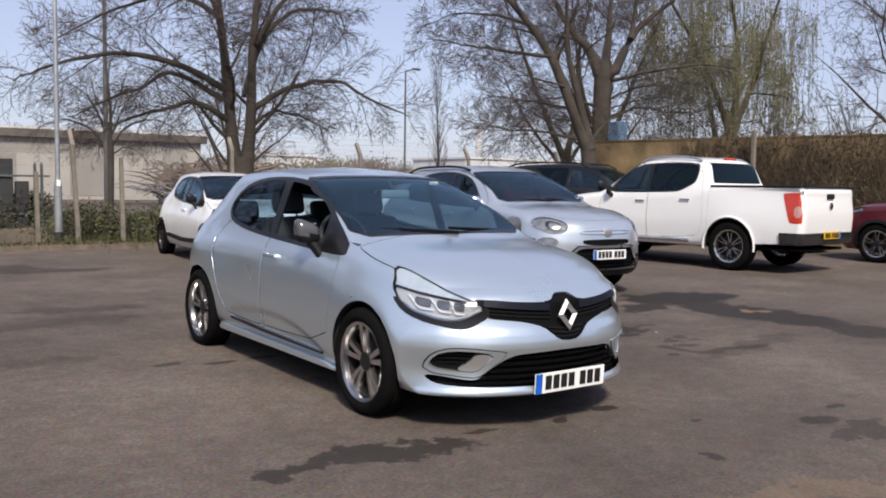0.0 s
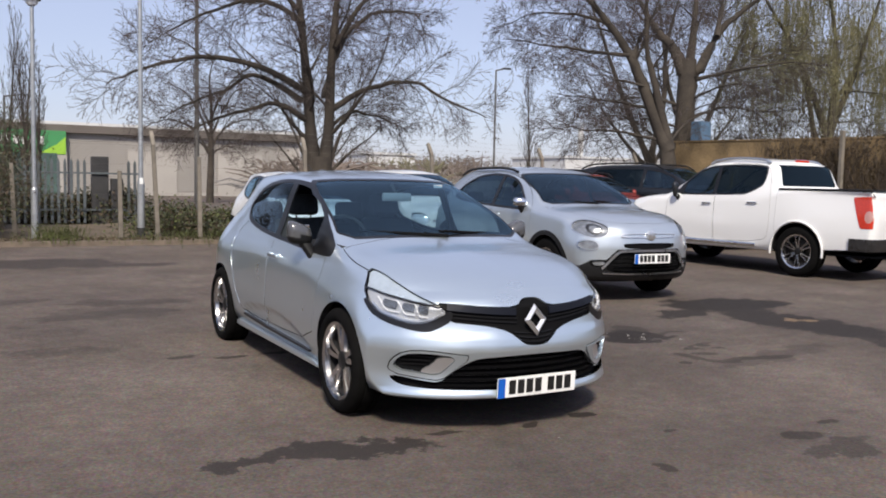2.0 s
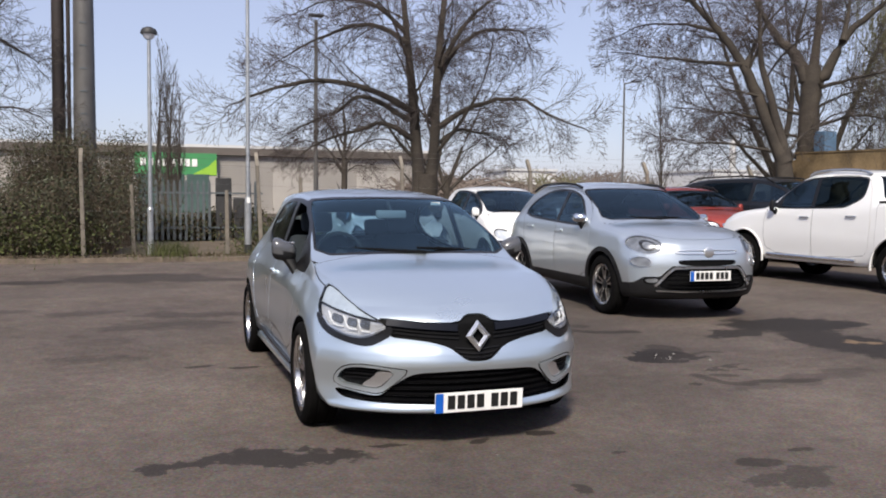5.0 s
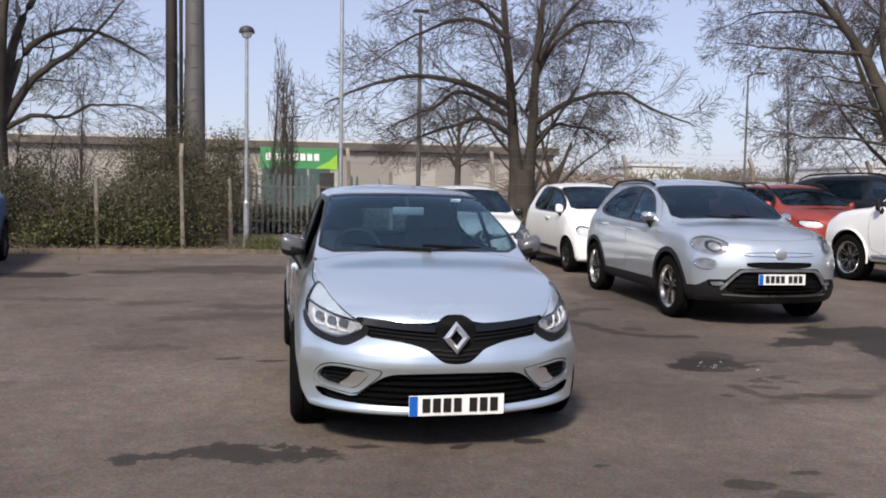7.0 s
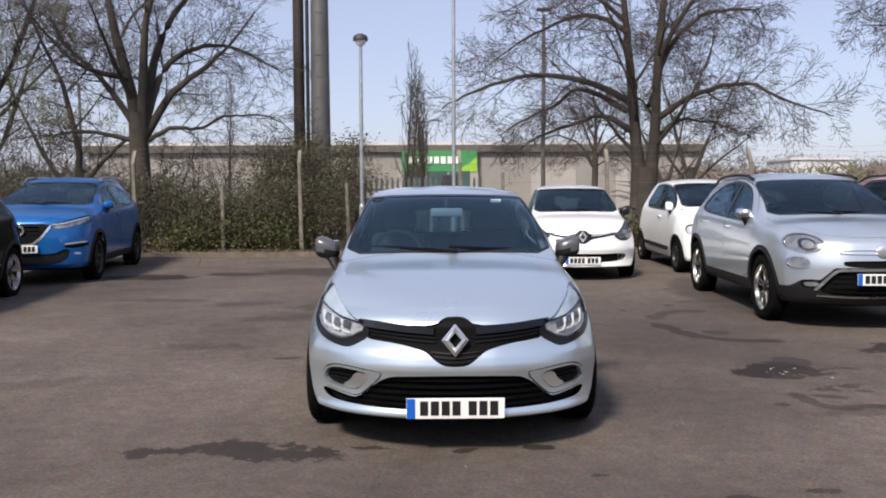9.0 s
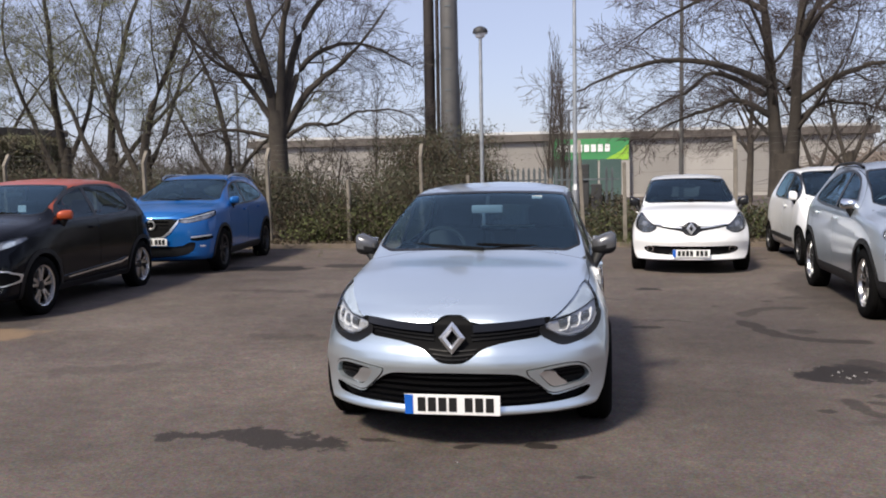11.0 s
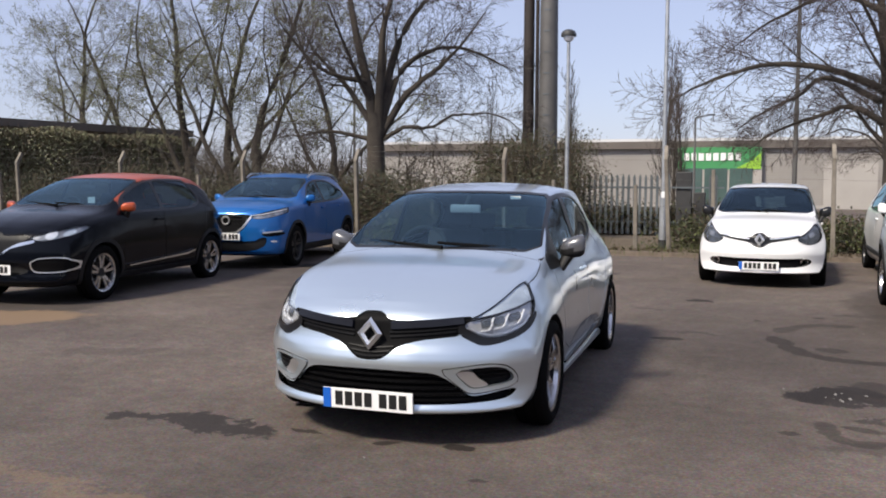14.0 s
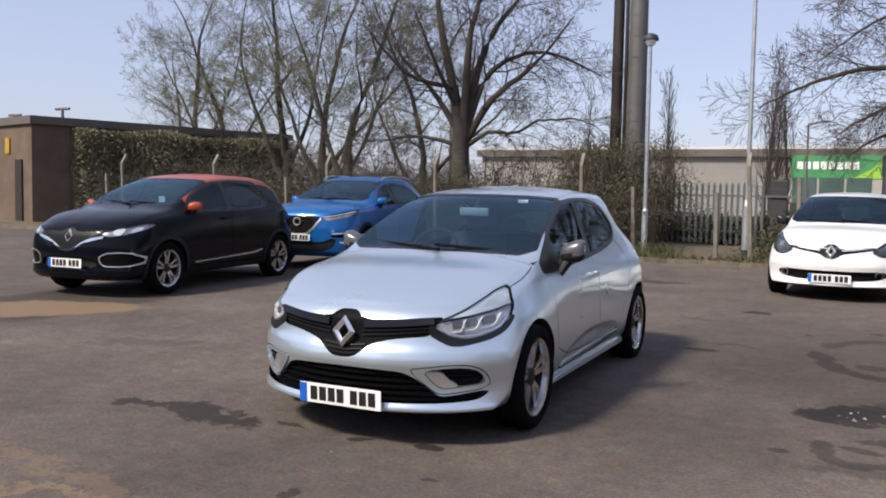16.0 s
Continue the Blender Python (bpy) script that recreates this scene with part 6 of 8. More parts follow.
capt_car, _ = car("crossover_car", "black crossover with orange roof, pillars and mirrors", capt, on_ground(-6.34, 3.49, 5.2), BLACK_P, "cars in the yard")
number_plate(capt_car, -0.875, 0.42, 0)
diamond_badge(capt_car, 0, -0.80, 0.745, 0.19, 0.145, -12)
for side in (-1, 1):
    bm = prism([(0.5, 0.37), (0.5, 0.385), (1.9, 0.445), (2.1, 0.48), (2.1, 0.46), (1.9, 0.42)], side * 0.86, side * 0.889)
    part("door_strip", bm, CHROME, capt_car)
bm = boxes((0.34, 0.5, 1.2, 0.1, 0.003, 0.08), bevel=0.0)
part("screen_sticker", bm, STICKER, capt_car)

LAMP_Q = [(0.40, 0.87), (0.56, 0.91), (0.72, 0.965), (0.84, 1.01), (0.865, 0.975), (0.83, 0.90), (0.68, 0.845), (0.48, 0.82)]
qash = dict(glass=GLASS, front=-0.92, rear=3.47, base=2.646, width=1.806, height=1.61, cowl_z=1.15, cowl_y=0.22, head_y=1.10, head_z=1.525, nose_z=1.0, back_y=3.0, back_z=1.48, roof_w=0.61, belt_z=1.06, clear=0.22, clad_h=0.15,
            tyre=0.35, rim=0.245, tread=0.215, spokes=(5, 0.18), rim_mat=ALLOY_D, broad=(0.028, 0.03), mirror_shape=(1.25, 0.8), dlo_rear=2.62, dlo_front=0.3, b_pillar=1.42, cladding=True, rear_tint=GLASS_D, rear_handle=2.2, step=0.034,
            dlo=[(0.50, 1.075), (0.75, 1.22), (1.0, 1.375), (1.3, 1.455), (1.7, 1.475), (2.1, 1.45), (2.4, 1.385), (2.66, 1.27), (2.62, 1.20), (2.35, 1.14), (1.7, 1.10), (0.9, 1.075)],
            face=[(0.22, 0.08), (0.30, 0.01), (0.45, 0.0), (0.6, 0.0), (0.78, 0.015), (0.9, 0.05), (1.0, 0.12)], plan=[(0, 0), (0.3, 0.02), (0.5, 0.07), (0.65, 0.15), (0.76, 0.25), (0.903, 0.44)],
            bonnet=[(-0.72, 0.28), (-0.70, -0.1), (-0.62, -0.45), (-0.45, -0.74), (-0.25, -0.85), (0.25, -0.85), (0.45, -0.74), (0.62, -0.45), (0.70, -0.1), (0.72, 0.28)],
            front_shapes=[("lamp", LAMP_Q, dict(smooth=1)), ("lamp_gap", LAMP_Q, dict(grow=0.008, smooth=1)), ("grille", mirrored([(0, 0.90), (0.40, 0.90), (0.40, 0.83), (0.25, 0.66), (0.17, 0.60), (0, 0.585)]), dict(smooth=1)), ("chrome", mirrored([(0, 0.603), (0.172, 0.617), (0.28, 0.70), (0.415, 0.88), (0.452, 0.88), (0.305, 0.675), (0.187, 0.585), (0, 0.567)]), dict(smooth=0, over=("body", "grille"))),
                          ("fog", [(0.58, 0.612), (0.84, 0.632), (0.84, 0.608), (0.60, 0.586)], dict(smooth=0)), ("fog_pocket", [(0.56, 0.60), (0.85, 0.62), (0.85, 0.55), (0.62, 0.53)], dict(smooth=1)),
                          ("chin", mirrored([(0, 0.46), (0.48, 0.46), (0.55, 0.52), (0.66, 0.53), (0.64, 0.42), (0.6, 0.36), (0.45, 0.3), (0, 0.29)]), dict(smooth=1)), ("lower_lamp", [(0.68, 0.47), (0.80, 0.475), (0.80, 0.445), (0.69, 0.44)], dict(smooth=1))],
            emit=[("lamp", dict(mat=LENS, name="headlight", off=0.002, pair=1)), ("lamp", dict(mat=HOUSING, name="headlight_reflector", off=-0.02, pair=1)), ("lamp_gap", dict(mat=DEEP, name="headlight_gap", off=-0.004, pair=1)), ("grille", dict(mat=DEEP, name="upper_grille", off=-0.012)),
                  ("chrome", dict(mat=EMBLEM, name="grille_trim", off=0.01, wall=0.018)), ("chin", dict(mat=PLASTIC, name="lower_grille", off=-0.02)), ("fog", dict(mat=EMBLEM, name="fog_lamp_trim", off=0.006, wall=0.01, pair=1)), ("fog_pocket", dict(mat=DEEP, name="fog_lamp_pocket", off=-0.008, pair=1)), ("lower_lamp", dict(mat=BRIGHT, name="reflector", off=0.002, pair=1))])
qash_car, qash_skin = car("crossover_car", "bright blue metallic crossover with roof rails and a V grille", qash, on_ground(-6.25, 8.1, 7), BLUE_P, "cars in the yard")
number_plate(qash_car, -0.94, 0.535, 0)
face_bar(qash_skin, qash_car, [(0.44, 0.885), (0.60, 0.905), (0.74, 0.95), (0.83, 0.985)], 0.012, LED, "light_guide", -0.002, 0.010, 10)
slats(qash_car, [(-0.26, 0.26, z_, -0.895, 0.012, 0.03) for z_ in (0.86, 0.80, 0.74, 0.68)], TRIM)
bm = spin([(0.0, 0.05), (0.0, 0.075), (0.014, 0.075), (0.018, 0.06), (0.014, 0.05)], 24, "z")
bm.transform(Matrix.Translation((0, -0.905, 0.80)) @ Matrix.Rotation(radians(90), 4, "X"))
part("badge", bm, EMBLEM, qash_car, "plain round bright emblem", smooth=True)
roof_rails(qash_car, qash, SATIN, 1.2, 2.95)
maroon_car, _ = car("crossover_car", "dark maroon crossover parked nose towards the wall", dict(qash, rim_mat=ALLOY), on_ground(13.15, 4.2, 180), MAROON, "cars in the yard")

LAMP_D = [(0.50, 0.82), (0.55, 0.90), (0.70, 0.93), (0.82, 0.93), (0.84, 0.86), (0.78, 0.80), (0.62, 0.79)]
dust = dict(front=-0.82, rear=3.49, base=2.673, width=1.822, height=1.6, cowl_z=1.17, cowl_y=0.2, head_y=0.92, head_z=1.52, nose_z=0.98, back_y=3.05, back_z=1.5, roof_w=0.64, belt_z=1.08, clear=0.27, clad_h=0.12,
            tyre=0.345, rim=0.215, tread=0.215, spokes=(5, 0.15), dlo_rear=2.6, dlo_front=0.24, b_pillar=1.32, cladding=True, rear_tint=GLASS_D,
            front_shapes=[("lamp", LAMP_D, dict(smooth=1)), ("grille", mirrored([(0, 0.90), (0.45, 0.90), (0.47, 0.82), (0.4, 0.77), (0, 0.76)]), dict(smooth=1)), ("chin", mirrored([(0, 0.58), (0.6, 0.58), (0.66, 0.4), (0.5, 0.34), (0, 0.34)]), dict(smooth=1))],
            emit=[("lamp", dict(mat=LENS, name="headlight", off=0.002, pair=1)), ("lamp", dict(mat=BRIGHT, name="headlight_reflector", off=-0.03, pair=1)), ("grille", dict(mat=CHROME, name="upper_grille", off=0.0)), ("chin", dict(mat=PLASTIC, name="lower_grille", off=-0.01))])
for x, y, turn, mat, lab, big in ((9.1, 9.6, 0, RED_P, "burnt red off-roader with black roof rails", 1.0), (12.0, 9.5, 18, NAVY_P, "tall dark grey off-roader with roof rails by the wall", 1.15)):
    d, _ = car("off_road_car", lab, dust, on_ground(x, y, turn) @ Matrix.Scale(big, 4), mat, "cars in the yard")
    roof_rails(d, dust, PLASTIC, 0.95, 2.9, 0.045)
    number_plate(d, -0.85, 0.66, 0)
dark_car, _ = car("hatchback_car", "dark grey-blue hatchback parked close to the wall", dict(HATCH), on_ground(13.4, 6.7), NAVY_P, "cars in the yard")

# ---- the white pickup ----
truck = dict(step=0.032, dlo=[(0.62, 1.235), (0.74, 1.40), (0.95, 1.57), (1.15, 1.665), (1.4, 1.71), (1.9, 1.725), (2.38, 1.705), (2.44, 1.67), (2.44, 1.45), (2.40, 1.39), (2.18, 1.275), (2.05, 1.255), (1.2, 1.235)], rear_outline=[(1.52, 0.49), (1.55, 0.46), (2.5, 0.50), (2.64, 0.62), (2.64, 1.2), (2.56, 1.5), (2.44, 1.74), (1.52, 1.77)], front=-0.92, rear=4.36, base=3.15, width=1.85, height=1.86, cowl_z=1.29, cowl_y=0.35, head_y=1.1, head_z=1.70, nose_z=1.05, back_y=2.35, back_z=1.70, roof_w=0.66, belt_z=1.23, clear=0.33, rear_seats=False,
             tyre=0.385, rim=0.262, tread=0.255, spokes=(6, 0.17), broad=(0.026, 0.03), mirror_mat=PLASTIC, mirror_size=1.25, dlo_rear=2.42, dlo_front=0.25, b_pillar=1.5, rear_tint=GLASS_D, rear_screen=False, cabin_end=2.65, rear_handle=2.3, handle_mat=CHROME, door_y=(0.5, 2.45), arch=0.45,
             curves=dict(z_top=[(-0.92, 1.05), (-0.6, 1.16), (0.0, 1.23), (0.3, 1.26), (0.42, 1.3), (0.7, 1.47), (1.1, 1.75), (1.35, 1.83), (1.75, 1.86), (2.3, 1.835), (2.6, 1.775), (2.72, 1.42), (2.75, 1.34), (2.78, 1.335), (4.36, 1.335)],
                         z_edge=[(-0.92, 1.0), (-0.6, 1.1), (0.0, 1.18), (0.3, 1.21), (0.42, 1.25), (0.7, 1.43), (1.1, 1.69), (1.35, 1.765), (1.75, 1.79), (2.3, 1.77), (2.6, 1.705), (2.72, 1.4), (2.75, 1.33), (2.78, 1.325), (4.36, 1.325)],
                         w_edge=[(-0.92, 0.7), (0.2, 0.76), (0.5, 0.75), (1.1, 0.68), (2.55, 0.67), (2.71, 0.74), (2.77, 0.84), (4.36, 0.84)],
                         z_belt=[(-0.92, 0.9), (-0.4, 1.0), (0.3, 1.15), (1.2, 1.18), (2.5, 1.23), (2.75, 1.27), (4.36, 1.27)], f_rear_z=[(0.33, 0.1), (0.6, 0.02), (0.9, 0.0), (1.2, 0.03)], f_rear_x=[(0, 0), (0.7, 0.0), (0.8, 0.03), (0.93, 0.09)]),
             front_shapes=[], emit=())


def pickup(m):
    """A double-cab pickup: the skin as for a car, with an open bed behind the cab."""
    root, s = car("pickup_truck", "white double-cab pickup with roof bars and an open bed", truck, m, WHITE, "cars in the yard")
    for ob in [o for o in root.children if o.name.split(".")[0] == "body"]:
        bpy.data.objects.remove(ob)
    s.cut(inside(s.V[:, (0, 1)], np.array([(-0.76, 2.78), (0.76, 2.78), (0.76, 4.28), (-0.76, 4.28)])), "bed_hole", lambda V, N: (V[:, 2] > 1.2) & (V[:, 2] < 1.36) & (N[:, 2] > 0.3), ("body",))
    s.cut(inside(s.V[:, (0, 2)], np.array([(-0.70, 1.39), (0.70, 1.39), (0.63, 1.73), (-0.63, 1.73)])), "back_glass", lambda V, N: (V[:, 1] > 2.35) & (V[:, 1] < 2.77) & (N[:, 1] > 0.2), ("body",))
    s.cut(inside(s.V[:, (1, 2)], rounded([(4.02, 1.225), (4.035, 1.245), (4.5, 1.26), (4.5, 0.79), (4.17, 0.79), (4.15, 0.805)], 1)), "tail_lamp", lambda V, N: (V[:, 0] > 0.79) & (V[:, 1] > 3.9), ("body",))
    s.cut(s.V[:, 2] - 0.64, "bumper", lambda V, N: (V[:, 1] > 4.0), ("body",))
    s.cut(s.V[:, 2] - 0.44 - 0.06 * np.clip(s.V[:, 1] - 3.6, 0, 0.5), "away", lambda V, N: (V[:, 1] > 3.4), ("body", "bumper"))
    s.cut(np.abs(s.V[:, 1] - 2.74) - 0.007, "gap_cab", lambda V, N: (V[:, 0] > 0.5) & (V[:, 2] > 0.5) & (V[:, 2] < 1.32), ("body",))
    s.emit(["gap_cab"], 0, DEEP, root, "cab_gap", -0.008, 0, 1)
    s.emit(["gap_cab"], 0, DEEP, root, "cab_gap", -0.008, 0, -1)
    for side in (-1, 1):
        for yc in (0.0, 3.15):
            pts = [(side * (0.905 + 0.012 * math.sin(a)), yc + 0.462 * math.cos(a), 0.39 + 0.462 * math.sin(a)) for a in np.linspace(-0.15, math.pi + 0.15, 24)]
            raw("arch_flare", *tubes([(pts, [0.018] * 24, 8)]), WHITE, root, smooth=True)
    for kw in (dict(names=["body"], mat=WHITE, part_name="body"), dict(names=["back_glass"], mat=GLASS_D, part_name="rear_screen", off=-0.004), dict(names=["bumper"], mat=BUMPER, part_name="rear_bumper", off=0.03, wall=0.04)):
        s.emit(kw["names"], 0, kw["mat"], root, kw["part_name"], kw.get("off", 0), kw.get("wall", 0))
    s.cut(np.hypot((s.V[:, 1] - 4.27) / 0.06, (s.V[:, 2] - 0.96) / 0.09) - 1, "tail_band", lambda V, N: V[:, 0] > 0.7, ("tail_lamp",))
    for side in (1, -1):
        s.emit(["tail_lamp"], 0, TAIL, root, "tail_lamp", 0.006, 0.02, side)
        s.emit(["tail_band"], 0, SATIN_LENS, root, "indicator_lens", 0.004, 0.02, side)
    bm = boxes((0, 3.53, 0.82, 1.5, 1.5, 0.04), (0.75, 3.53, 1.06, 0.02, 1.5, 0.5), (-0.75, 3.53, 1.06, 0.02, 1.5, 0.5), (0, 2.79, 1.06, 1.5, 0.02, 0.5), (0, 4.28, 1.06, 1.5, 0.02, 0.5))
    part("load_bed", bm, PLASTIC, root)
    for side in (-1, 1):
        part("bed_rail_cap", boxes((side * 0.80, 3.53, 1.345, 0.09, 1.56, 0.03), bevel=0.008), PLASTIC, root)
        bm = bmesh.new()
        rod(bm, (side * 0.88, 0.55, 0.44), (side * 0.88, 2.4, 0.44), 0.035, n=10)
        part("side_step", bm, CHROME, root, smooth=True)
    part("bed_rail_cap", boxes((0, 4.31, 1.345, 1.5, 0.06, 0.02), bevel=0.006), PLASTIC, root)
    part("tailgate_handle", boxes((0, 4.352, 1.2, 0.2, 0.03, 0.08), bevel=0.012), PLASTIC, root, smooth=True)
    bm = spin([(0.0, 0.002), (0.0, 0.055), (0.012, 0.055), (0.012, 0.002)], 20, "z")
    bm.transform(Matrix.Translation((0, 4.36, 1.05)) @ Matrix.Rotation(radians(-90), 4, "X"))
    part("badge", bm, CHROME, root, "plain round chrome emblem")
    number_plate(root, 4.405, 0.60, 180, True, turn=0)
    for k, (x, wd) in enumerate(((-0.62, 0.1), (-0.52, 0.08), (-0.60, 0.2))):
        part("tailgate_lettering", boxes((x, 4.352, 0.93 if k < 2 else 0.875, wd, 0.006, 0.035 if k < 2 else 0.022)), INK, root)
    for side in (-1, 1):
        pts = [(side * 0.66, y, 1.755 + 0.085 * math.sin(math.pi * min(1, max(0, (y - 1.25) / 1.2))) ** 0.4) for y in np.linspace(1.25, 2.45, 14)]
        raw("roof_rail", *tubes([(pts, [0.022] * len(pts), 7)]), SATIN, root, smooth=True)
    part("brake_lamp", boxes((0, 2.55, 1.80, 0.32, 0.05, 0.04), bevel=0.01), TAIL, root)
    return root


pickup(pose(9.125, 7.74, rise(6), 0, 0, 180 + 4.2))


# ---- trees ----
def leaves(centres, size, rng, stretch=1.0):
    """Small four-cornered leaves in all directions."""
    n = len(centres)
    a = rng.normal(size=(n, 3))
    a /= np.linalg.norm(a, axis=1, keepdims=True)
    b = np.cross(a, rng.normal(size=(n, 3)))
    b /= np.maximum(1e-9, np.linalg.norm(b, axis=1, keepdims=True))
    s = (size * rng.uniform(0.6, 1.4, n))[:, None]
    a, b = a * s * stretch, b * s
    V = np.stack((centres - a, centres + b * 0.6, centres + a, centres - b * 0.6), 1).reshape(-1, 3)
    return V, np.arange(4 * n).reshape(n, 4)


def grow(rng, start, direction, length, radius, level, spec, out):
    """One limb and all that springs from it."""
    segs = (9, 8, 4, 2, 1)[level]
    sides = (10, 6, 4, 3, 3)[level]
    P, R = [np.array(start, float)], [radius]
    d = np.array(direction, float)
    d /= np.linalg.norm(d)
    wob = spec["wobble"][level]
    bole = level == 0 and start[2] < 0 and len(out[0]) == 0 and not spec.get("whole")
    wob = 0.004 if bole else wob
    lift = spec["lift"][level]
    shake = rng.normal(scale=wob, size=(segs, 3))
    shake[:, 2] += lift
    for i in range(segs):
        d = d + shake[i]
        d = d / math.sqrt(d[0] * d[0] + d[1] * d[1] + d[2] * d[2])
        P.append(P[-1] + d * (length / segs))
        R.append(max(0.0048, radius * (1 - (1 - (0.72 if bole else spec["taper"][level])) * ((i + 1) / segs) ** 0.85)))
    if level == 1 and len(out) > 5:
        out[5].append(len(out[2]))
    out[level].append((P, R, sides))
    if bole or level >= spec["levels"]:
        return
    sprout(rng, P, R, length, level, spec, out)


def sprout(rng, P, R, length, level, spec, out):
    """The side shoots of one limb."""
    segs = len(P) - 1
    n = spec["kids"][level]
    if not spec.get("whole"):
        n *= min(1.25, max(0.4, length / (7.0, 2.3, 0.8, 0.3)[level]))
    n = max(1, int(round(n * rng.uniform(0.8, 1.2))))
    first = spec["first"][level]
    turn = rng.uniform(0, 6.28)
    for i in range(n):
        t = first + (1 - first) * (i + rng.uniform(0.2, 0.9)) / n
        k = min(segs - 1, int(t * segs))
        f = t * segs - k
        at = P[k] * (1 - f) + P[k + 1] * f
        rr = R[k] * (1 - f) + R[k + 1] * f
        ax = P[k + 1] - P[k]
        ax = Vector(ax).normalized()
        u = ax.cross(Vector((0, 0, 1)) if abs(ax[2]) < 0.95 else Vector((1, 0, 0))).normalized()
        w = ax.cross(u)
        turn += 2.4 + rng.uniform(-0.5, 0.5)
        ang = radians(spec["angle"][level] * rng.uniform(0.75, 1.25))
        nd = np.array(ax * math.cos(ang) + (u * math.cos(turn) + w * math.sin(turn)) * math.sin(ang))
        ln = length * spec["ratio"][level] * (1 - 0.45 * (t - first) / (1 - first + 1e-6)) * rng.uniform(0.75, 1.2)
        grow(rng, at, nd, ln, min(rr * 0.8, max(0.004, rr * spec["thin"][level])), level + 1, spec, out)


def bough(rng, pts, radius, level, axis, spec, out, depth=0.0):
    """A limb that follows a drawn curve of (sideways, up), with its own side shoots."""
    u = Vector((axis[0], axis[1], 0)).normalized()
    v = Vector((-u.y, u.x, 0))
    q = np.array(pts, float)
    t = np.arange(len(q))
    tt = np.linspace(0, len(q) - 1, 4 * (len(q) - 1) + 1)
    fx, fz = spline(list(zip(t, q[:, 0]))), spline(list(zip(t, q[:, 1])))
    X, Z = fx(tt), fz(tt)
    P, R = [], []
    drift = 0.0
    for i in range(len(tt)):
        k = i / (len(tt) - 1)
        drift += rng.normal(scale=0.03 if level else 0.008)
        at = u * float(X[i]) + v * (depth * k + drift) + Vector((0, 0, float(Z[i]) + rng.normal(scale=0.015)))
        P.append(np.array(at))
        R.append(max(0.005, radius * (0.88 if level else 1.0) * (1 - 0.85 * k ** 0.75)))
    if level == 1:
        out[5].append(len(out[2]))
    out[level].append((P, R, (10, 8)[level]))
    length = float(np.linalg.norm(np.diff(np.array(P), axis=0), axis=1).sum())
    sprout(rng, P, R, length, level, spec, out)


OPEN = dict(levels=4, wobble=(0.055, 0.2, 0.26, 0.3, 0.3), lift=(0.02, 0.035, 0.03, 0.02, 0.0), taper=(0.12, 0.08, 0.1, 0.2, 0.5), kids=(9, 7, 6, 5), first=(0.2, 0.22, 0.15, 0.15),
            angle=(52, 48, 45, 42), ratio=(0.55, 0.52, 0.48, 0.5), thin=(0.4, 0.36, 0.36, 0.45))


def tree(name, label, at, stems, spec, seed, bark=None, twig=None, bud=None, bud_n=0, bud_size=0.03, axis=(1, 0), trunks=(), boughs=()):
    """A bare tree: stems of (start, direction, length, radius), limbs and twigs."""
    rng = np.random.default_rng(seed)
    out = [[] for _ in range(6)]
    for st, d, ln, r in stems:
        grow(rng, st, d, ln, r, 0, spec, out)
    for pts, r, dep in trunks:
        bough(rng, pts, r, 0, axis, spec, out, dep)
    for pts, r, dep in boughs:
        bough(rng, pts, r, 1, axis, spec, out, dep)
    root = empty(name, pose(*at), label, "tree", "trees round the yard")
    V, F = tubes(out[0])
    raw("trunk", V, F, bark or BARK, root, smooth=True)
    marks = out[5] + [len(out[2])]
    for k, limb in enumerate(out[1]):
        V, F = tubes([limb] + out[2][marks[k]:marks[k + 1]])
        raw("branch", V, F, bark or BARK, root, smooth=True)
    tw = out[3] + out[4]
    if tw:
        V, F = tubes(tw)
        raw("crown", V, F, twig or TWIG, root)
    if bud:
        ends = np.array([P[-1] for P, _, _ in tw] + [P[len(P) // 2] for P, _, _ in tw])
        pick = ends[rng.integers(0, len(ends), bud_n)] + rng.normal(scale=0.05, size=(bud_n, 3))
        V, F = leaves(pick, bud_size, rng)
        raw("foliage", V, F, bud, root)
    return root


